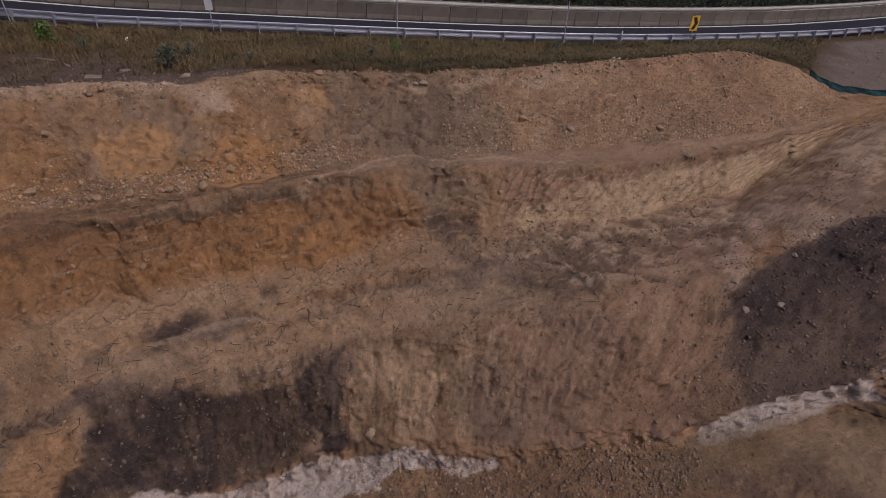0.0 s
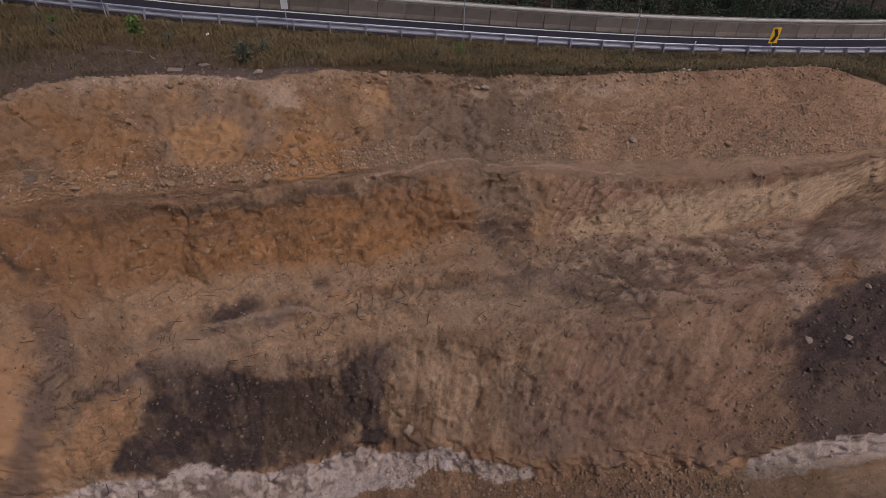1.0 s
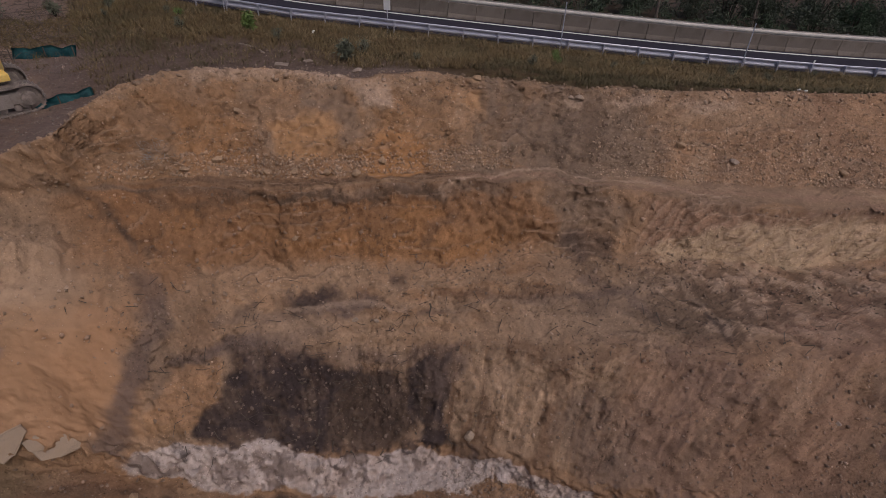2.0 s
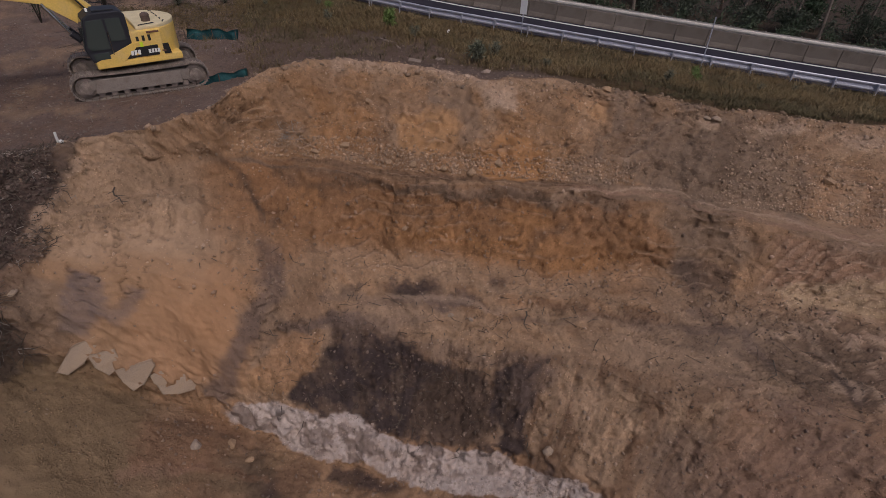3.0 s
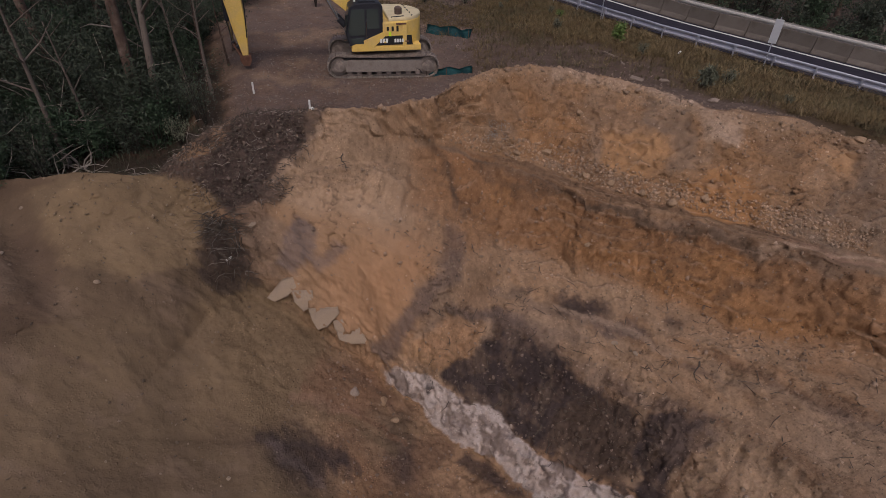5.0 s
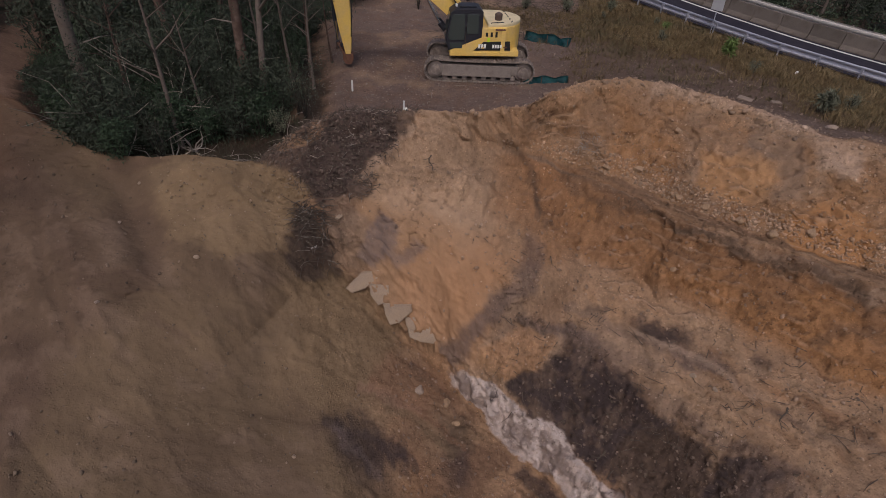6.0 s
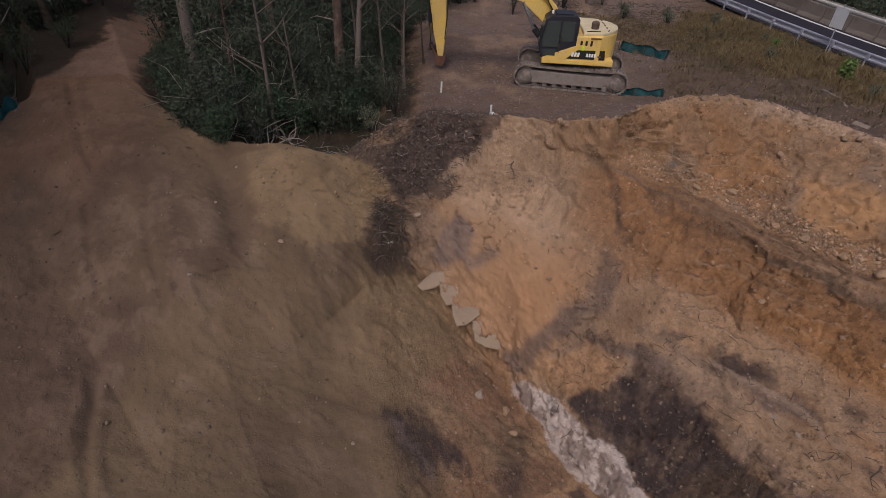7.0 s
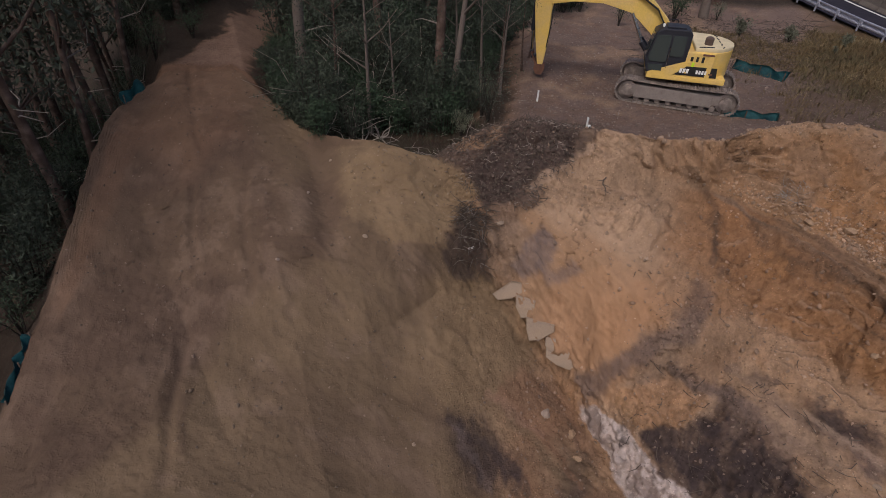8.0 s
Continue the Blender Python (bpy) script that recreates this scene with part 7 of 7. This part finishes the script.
# single rocks that stand out: bearing, band, size, kind
for b, v, s, k in ((12.9, 9.0, 0.24, 0), (2.2, 8.85, 0.24, 1), (3.0, 8.85, 0.16, 1), (-8.6, 8.35, 0.26, 0), (-22.5, 8.12, 0.26, 3), (-14, 8.2, 0.22, 2), (-17, 8.3, 0.2, 0), (38, 8.55, 0.20, 0), (41, 8.1, 0.24, 0), (36, 8.05, 0.2, 0), (33, 8.05, 0.22, 3), (29.5, 8.02, 0.2, 0), (26, 8.0, 0.22, 0), (44, 8.05, 0.2, 3), (23, 8.1, 0.2, 0), (9.4, 4.12, 0.22, 1), (34, 6.4, 0.13, 0), (27.5, 5.35, 0.12, 1), (24.5, 5.3, 0.1, 1), (-36.5, 4.65, 0.17, 2), (-34.5, 4.9, 0.14, 2), (-38.5, 4.9, 0.15, 2), (-33, 4.5, 0.13, 2), (61.5, 2.75, 0.22, 0), (60, 2.65, 0.18, 0), (46, 9.3, 0.2, 0), (25.5, 9.6, 0.25, 2), (99, 6.2, 0.08, 2), (93, 4.8, 0.10, 1), (88, 2.3, 0.08, 1), (104, 4.2, 0.08, 2), (96, 7.5, 0.08, 1), (76.0, 5.36, 0.14, 1), (-24.0, 8.7, 0.22, 0), (-19.5, 8.5, 0.16, 0), (66.0, 2.7, 0.2, 2), (-39.5, 4.6, 0.2, 2)):
    g, n_ = ground_at(b, v)
    rock(g + n_ * s * 0.12, s, k, ("broken tan rock", "pale sandstone block", "grey angular stone", "flat tan stone")[k] + " half sunk in the earth", "single rocks")


def slab(place_, outline, thick, seed):
    """A broken sandstone plate, its outline across (x) and up (z), facing the pit."""
    bm = bmesh.new()
    prism(bm, [(px * 1.05, pz * 1.05) for px, pz in outline], thick, None, 0.012)
    bmesh.ops.triangulate(bm, faces=[f for f in bm.faces if len(f.verts) > 4])
    r = random.Random(seed)
    for v in bm.verts:
        v.co += Vector((r.uniform(-1, 1), r.uniform(-1.5, 1.5), r.uniform(-1, 1))) * 0.022
    o = part("sandstone_slab", bm, stone_pale)
    away = Vector((place_.x - PIVOT[0], place_.y - PIVOT[1], 0)).normalized()
    turn = math.atan2(away.y, away.x) - math.pi / 2
    o.matrix_world = Matrix.Translation(place_) @ Euler((radians(-22), 0, turn + 0.25 * math.sin(seed))).to_matrix().to_4x4()
    return tagged(o, "pale broken sandstone slab jutting from the cut", "rock slab", "sandstone slabs")


SLABS = ((73.4, 3.93, [(-0.55, -0.22), (-0.36, -0.34), (0.05, -0.18), (0.50, 0.26), (0.45, 0.42), (-0.10, 0.30)]),
         (71.5, 3.92, [(-0.30, 0.30), (-0.26, -0.05), (-0.02, -0.34), (0.16, -0.26), (0.30, 0.05), (0.26, 0.32)]),
         (69.0, 3.80, [(-0.46, 0.30), (-0.36, -0.06), (-0.20, -0.38), (0.06, -0.30), (0.44, 0.14), (0.40, 0.32)]),
         (66.9, 3.74, [(-0.24, 0.26), (-0.22, 0.0), (0.0, -0.16), (0.22, -0.02), (0.26, 0.28)]),
         (65.3, 3.70, [(-0.50, 0.24), (-0.42, -0.10), (-0.10, -0.22), (0.36, -0.26), (0.46, -0.02), (0.42, 0.26)]))
for b, v, outline in SLABS:
    g, n_ = ground_at(b, v)
    slab(g + Vector((g.x, g.y, 0)).normalized() * 0.04, outline, 0.22, int(b * 10))

dark_wood = material("dark_twigs", (0.09, 0.07, 0.055), 0.9, grain=0.3, scale=4, island=True)
# blue-green plastic silt fences
sheet_blue = material("teal_plastic_sheet", (0.010, 0.075, 0.088), 0.45, grain=0.35, scale=3, bump=0.6, tint=(0.02, 0.115, 0.125))


def silt_fence(points, tall, label, lean=0.3):
    """A slack plastic sheet on short stakes along a line of places on the ground."""
    root = thing("silt_fence", Matrix.Translation(points[0]), label, "silt fence", "silt fences")
    o = Vector(points[0])
    bm = bmesh.new()
    cols = []
    total = len(points) - 1
    for s in np.linspace(0, total, total * 10 + 1):
        i = min(int(s), total - 1)
        p = Vector(points[i]).lerp(Vector(points[i + 1]), s - i)
        d = (Vector(points[i + 1]) - Vector(points[i])).normalized()
        nrm = Vector((-d.y, d.x, 0))
        sag = 0.75 + 0.25 * abs(math.cos(s * math.pi))
        cols.append([bm.verts.new(p - o + nrm * (lean * k * tall + 0.06 * math.sin(s * 9 + k * 4) + 0.05 * noise.noise(Vector((s * 3, k * 2, 0)))) + Vector((0, 0, -0.06 + tall * sag * k))) for k in (0, 0.25, 0.5, 0.75, 1.0)])
    for a, b in zip(cols[:-1], cols[1:]):
        for k in range(4):
            bm.faces.new((a[k], b[k], b[k + 1], a[k + 1]))
    bmesh.ops.solidify(bm, geom=bm.faces[:], thickness=0.012)
    part("sheet", bm, sheet_blue, root, "slack teal plastic sheet", smooth=True)
    for p in points:
        part("stake", box(bmesh.new(), (0.03, 0.03, tall + 0.2), Matrix.Translation(Vector(p) - o + Vector((0, 0, tall / 2 - 0.15)))), dark_wood, root)
    return root


def on_ground(x, y):
    return (x, y, height(x, y))


silt_fence([on_ground(-23.5, 15.95), on_ground(-22.4, 16.6), on_ground(-21.3, 17.0)], 0.46, "slack teal plastic silt fence behind the excavator", 0.7)
silt_fence([on_ground(-17.75, 12.0), on_ground(-17.35, 12.7), on_ground(-16.8, 13.6)], 0.32, "crumpled teal plastic sheet beside the excavator track", 0.5)
silt_fence([tuple(ground_at(b, 9.12)[0]) for b in (-33.4, -35.2, -37.2, -39.4, -42, -45)], 0.38, "teal plastic silt fence at the end of the cut", 0.5)
g1 = [ground_at(b, 8.95)[0] for b in (112.0, 114.0)]
silt_fence([tuple(p) for p in g1], 0.4, "faded teal silt fence along the dirt track edge", -0.5)
g1 = [ground_at(b, 9.0)[0] for b in (129.5, 131.5, 134.0)]
silt_fence([tuple(p) for p in g1], 0.2, "dark teal silt fence along the dirt track edge", -0.5)

# flat concrete fragments and scraps on the verge
for b, v, size, turn in ((33.0, 10.02, (0.55, 0.30, 0.08), 20), (36.2, 10.30, (0.9, 0.12, 0.06), 160), (34.8, 10.22, (0.7, 0.10, 0.05), 140), (30.5, 10.1, (0.4, 0.25, 0.08), 70)):
    g, n_ = ground_at(b, v)
    bm = box(bmesh.new(), size, None, 0.015)
    bmesh.ops.subdivide_edges(bm, edges=[e for e in bm.edges if e.calc_length() > 0.2], cuts=2)
    for v_ in bm.verts:
        v_.co += Vector((noise.noise(v_.co * 5), noise.noise(v_.co * 5 + Vector((9, 0, 0))), 0)) * 0.05
    o = part("concrete_fragment", bm, stone_grey)
    o.matrix_world = Matrix.Translation(g + Vector((0, 0, 0.03))) @ Euler((0.1, 0.08, radians(turn))).to_matrix().to_4x4()
    tagged(o, "flat broken grey concrete fragment lying on the verge", "rubble", "verge fragments")
for b, v in ((29.8, 10.72), (-17.2, 9.15), (-16.6, 9.3), (79.4, 4.26)):
    g, n_ = ground_at(b, v)
    o = part("litter_scrap", box(bmesh.new(), (0.28, 0.10, 0.05), pose(0, 0, 0.03, 0, 20, 0), 0.015), white_plastic)
    o.matrix_world = Matrix.Translation(g) @ Euler((0, 0.2, b)).to_matrix().to_4x4()
    tagged(o, "small white plastic scrap lying on the ground", "litter", "white litter scraps")
bm = bmesh.new()
bmesh.ops.create_icosphere(bm, subdivisions=2, radius=0.07)
o = part("marker_bag", bm, white_plastic)
o.matrix_world = Matrix.Translation((-16.1, 6.3, height(-16.1, 6.3) + 0.06)) @ Matrix.Diagonal((1.2, 0.9, 0.7, 1))
tagged(o, "small white bag on the dark rubble", "litter", "white litter scraps")

# survey pegs
for x, y in ((-16.55, 6.4), (-19.3, 5.5)):
    peg = part("survey_peg", box(bmesh.new(), (0.05, 0.05, 0.5), pose(0, 0, 0.18), 0.008), white_plastic)
    peg.matrix_world = Matrix.Translation((x, y, height(x, y))) @ Euler((0.05, 0.08, 0.4)).to_matrix().to_4x4()
    tagged(peg, "white painted survey peg stuck in the ground", "survey peg", "survey pegs")


def sticks(name, spots, length, thick, mat, label):
    """Loose sticks lying about, as one mass."""
    bm = bmesh.new()
    verts, faces = [], []
    for p in spots:
        d = Vector(rng.normal(0, 1, 3) * np.array([1, 1, 0.3])).normalized() * length * rng.uniform(0.4, 1.2)
        a = Vector(p) + Vector((0, 0, 0.04))
        b, c = a + d * 0.5 + Vector(rng.normal(0, 0.05, 3)), a + d
        n_ = d.cross(Vector((0, 0, 1))).normalized() * thick
        u_ = Vector((0, 0, thick))
        i = len(verts)
        for q, s in ((a, 1.0), (b, 0.8), (c, 0.35)):
            verts += [tuple(q + n_ * s), tuple(q + u_ * s * 1.4), tuple(q - n_ * s)]
        for k in (0, 3):
            for e in range(3):
                f = (e + 1) % 3
                faces.append((i + k + e, i + k + f, i + k + 3 + f, i + k + 3 + e))
    me = mesh_from(name, verts, faces, mat)
    return tagged(new(name, me), label, "branches", kind="stuff")


sticks("rubble_sticks", scatter(1000, 66, 86, 5.0, 9.9, mulch), 0.36, 0.012, dark_wood, "dark broken sticks and roots in the rubble")
sticks("root_pile", scatter(340, 77.3, 81.2, 3.7, 5.9), 0.55, 0.014, dark_wood, "tangled dark roots and twigs at the foot of the rubble")
sticks("pale_sticks", scatter(130, 66, 86, 4.2, 9.8, mulch), 0.30, 0.010, dead_wood, "pale broken sticks in the rubble")
sticks("root_bits", scatter(160, 18, 56, 3.8, 5.6), 0.45, 0.011, dark_wood, "broken roots hanging from the dark earth")
sticks("shelf_twigs", scatter(150, -30, 60, 5.0, 6.3), 0.5, 0.012, dark_wood, "twigs dragged across the shelf")
sticks("forest_sticks", scatter(260, 78, 100, 9.0, 10.7), 0.7, 0.014, dead_wood, "fallen pale branches on the forest floor")
sticks("brush_heap", scatter(1300, 49, 64, 10.5, 11.15), 0.8, 0.014, dark_wood, "brown brush heaped behind the excavator")
sticks("bench_sticks", scatter(60, 52, 76, 9.3, 10.5), 0.5, 0.010, dead_wood, "pale twigs on the bare bench")


sticks("twig_nest", scatter(60, 45.6, 47.6, 8.16, 8.36), 0.36, 0.009, dead_wood, "round tangle of dry twigs stuck in the upper face")
sticks("pale_roots", scatter(60, 77.6, 80.8, 3.8, 5.8), 0.5, 0.012, dead_wood, "pale broken roots in the tangle below the rubble")


def hanging_root(bearing, v, length, seed, label, fall=0.6):
    """A bent dark root with side shoots, lying down the slope."""
    r = random.Random(seed)
    g, n_ = ground_at(bearing, v)
    down = Vector((-(g.x - PIVOT[0]), -(g.y - PIVOT[1]), 0)).normalized() * (1 - fall) + Vector((0, 0, -fall))
    side = down.cross(Vector((0, 0, 1))).normalized()
    bm = bmesh.new()
    pts = [Vector((0, 0, 0)) + n_ * 0.04]
    for k in range(5):
        pts.append(pts[-1] + (down + side * r.uniform(-0.6, 0.6) + n_ * r.uniform(-0.05, 0.25)).normalized() * length / 5)
    limb(bm, pts, [0.024, 0.021, 0.017, 0.013, 0.010, 0.006], 6)
    for k in (1, 2, 3, 4):
        tip = pts[k] + (down * 0.5 + side * r.choice((-1, 1)) + n_ * 0.3).normalized() * length * r.uniform(0.15, 0.35)
        limb(bm, [pts[k], pts[k].lerp(tip, 0.5) + n_ * 0.03, tip], [0.012, 0.009, 0.004], 5)
    o = part("hanging_root", bm, dark_wood)
    o.matrix_world = Matrix.Translation(g)
    return tagged(o, label, "root", "loose roots")


for b, v, ln, s in ((29.8, 3.95, 0.9, 1), (24.2, 3.98, 0.8, 2), (13.5, 4.2, 0.7, 3), (18.6, 4.1, 0.6, 4), (34.5, 4.2, 0.7, 5)):
    hanging_root(b, v, ln, s, "dark bent root hanging over the pale ledge")
for b, v, ln, s in ((64.5, 7.4, 0.95, 6), (17.0, 5.5, 0.8, 7), (-12.0, 5.4, 0.9, 8)):
    hanging_root(b, v, ln, s, "dark dead branch lying on the bare earth", 0.2)


def dead_bush(x, y, tall, seed):
    """A fallen, bare, pale tree top."""
    r = random.Random(seed)
    bm = bmesh.new()
    for k in range(10):
        a = r.uniform(0, 6.28)
        p = Vector((0, 0, 0))
        d = Vector((math.cos(a), math.sin(a), r.uniform(0.1, 1.1))).normalized()
        pts = [p]
        for q in range(4):
            d = (d + Vector((r.uniform(-0.6, 0.6), r.uniform(-0.6, 0.6), r.uniform(-0.5, 0.3)))).normalized()
            pts.append(pts[-1] + d * tall * 0.2)
        limb(bm, pts, [0.030, 0.024, 0.018, 0.012, 0.007], 5)
    o = part("dead_bush", bm, dead_wood)
    o.matrix_world = Matrix.Translation((x, y, height(x, y) + 0.05))
    return tagged(o, "bare pale dead bush at the forest edge", "dead bush", "dead bushes")


for b, r, t, s in ((92.0, 17.9, 1.9, 9), (97.0, 19.8, 2.2, 10), (93.5, 19.2, 2.4, 1), (95.0, 21.0, 2.8, 2), (90.0, 18.6, 1.5, 3), (87.0, 20.2, 2.0, 4), (98.3, 24, 2.5, 6), (96.6, 20.6, 4.6, 12), (95.2, 21.4, 5.2, 13), (92.6, 20.4, 4.4, 14), (90.2, 21.6, 5.0, 15), (88.0, 22.0, 4.6, 16), (113.5, 27, 2.5, 7), (118, 22, 2.2, 8)):
    dead_bush(PIVOT[0] - math.sin(radians(b)) * r, PIVOT[1] + math.cos(radians(b)) * r, t, s)
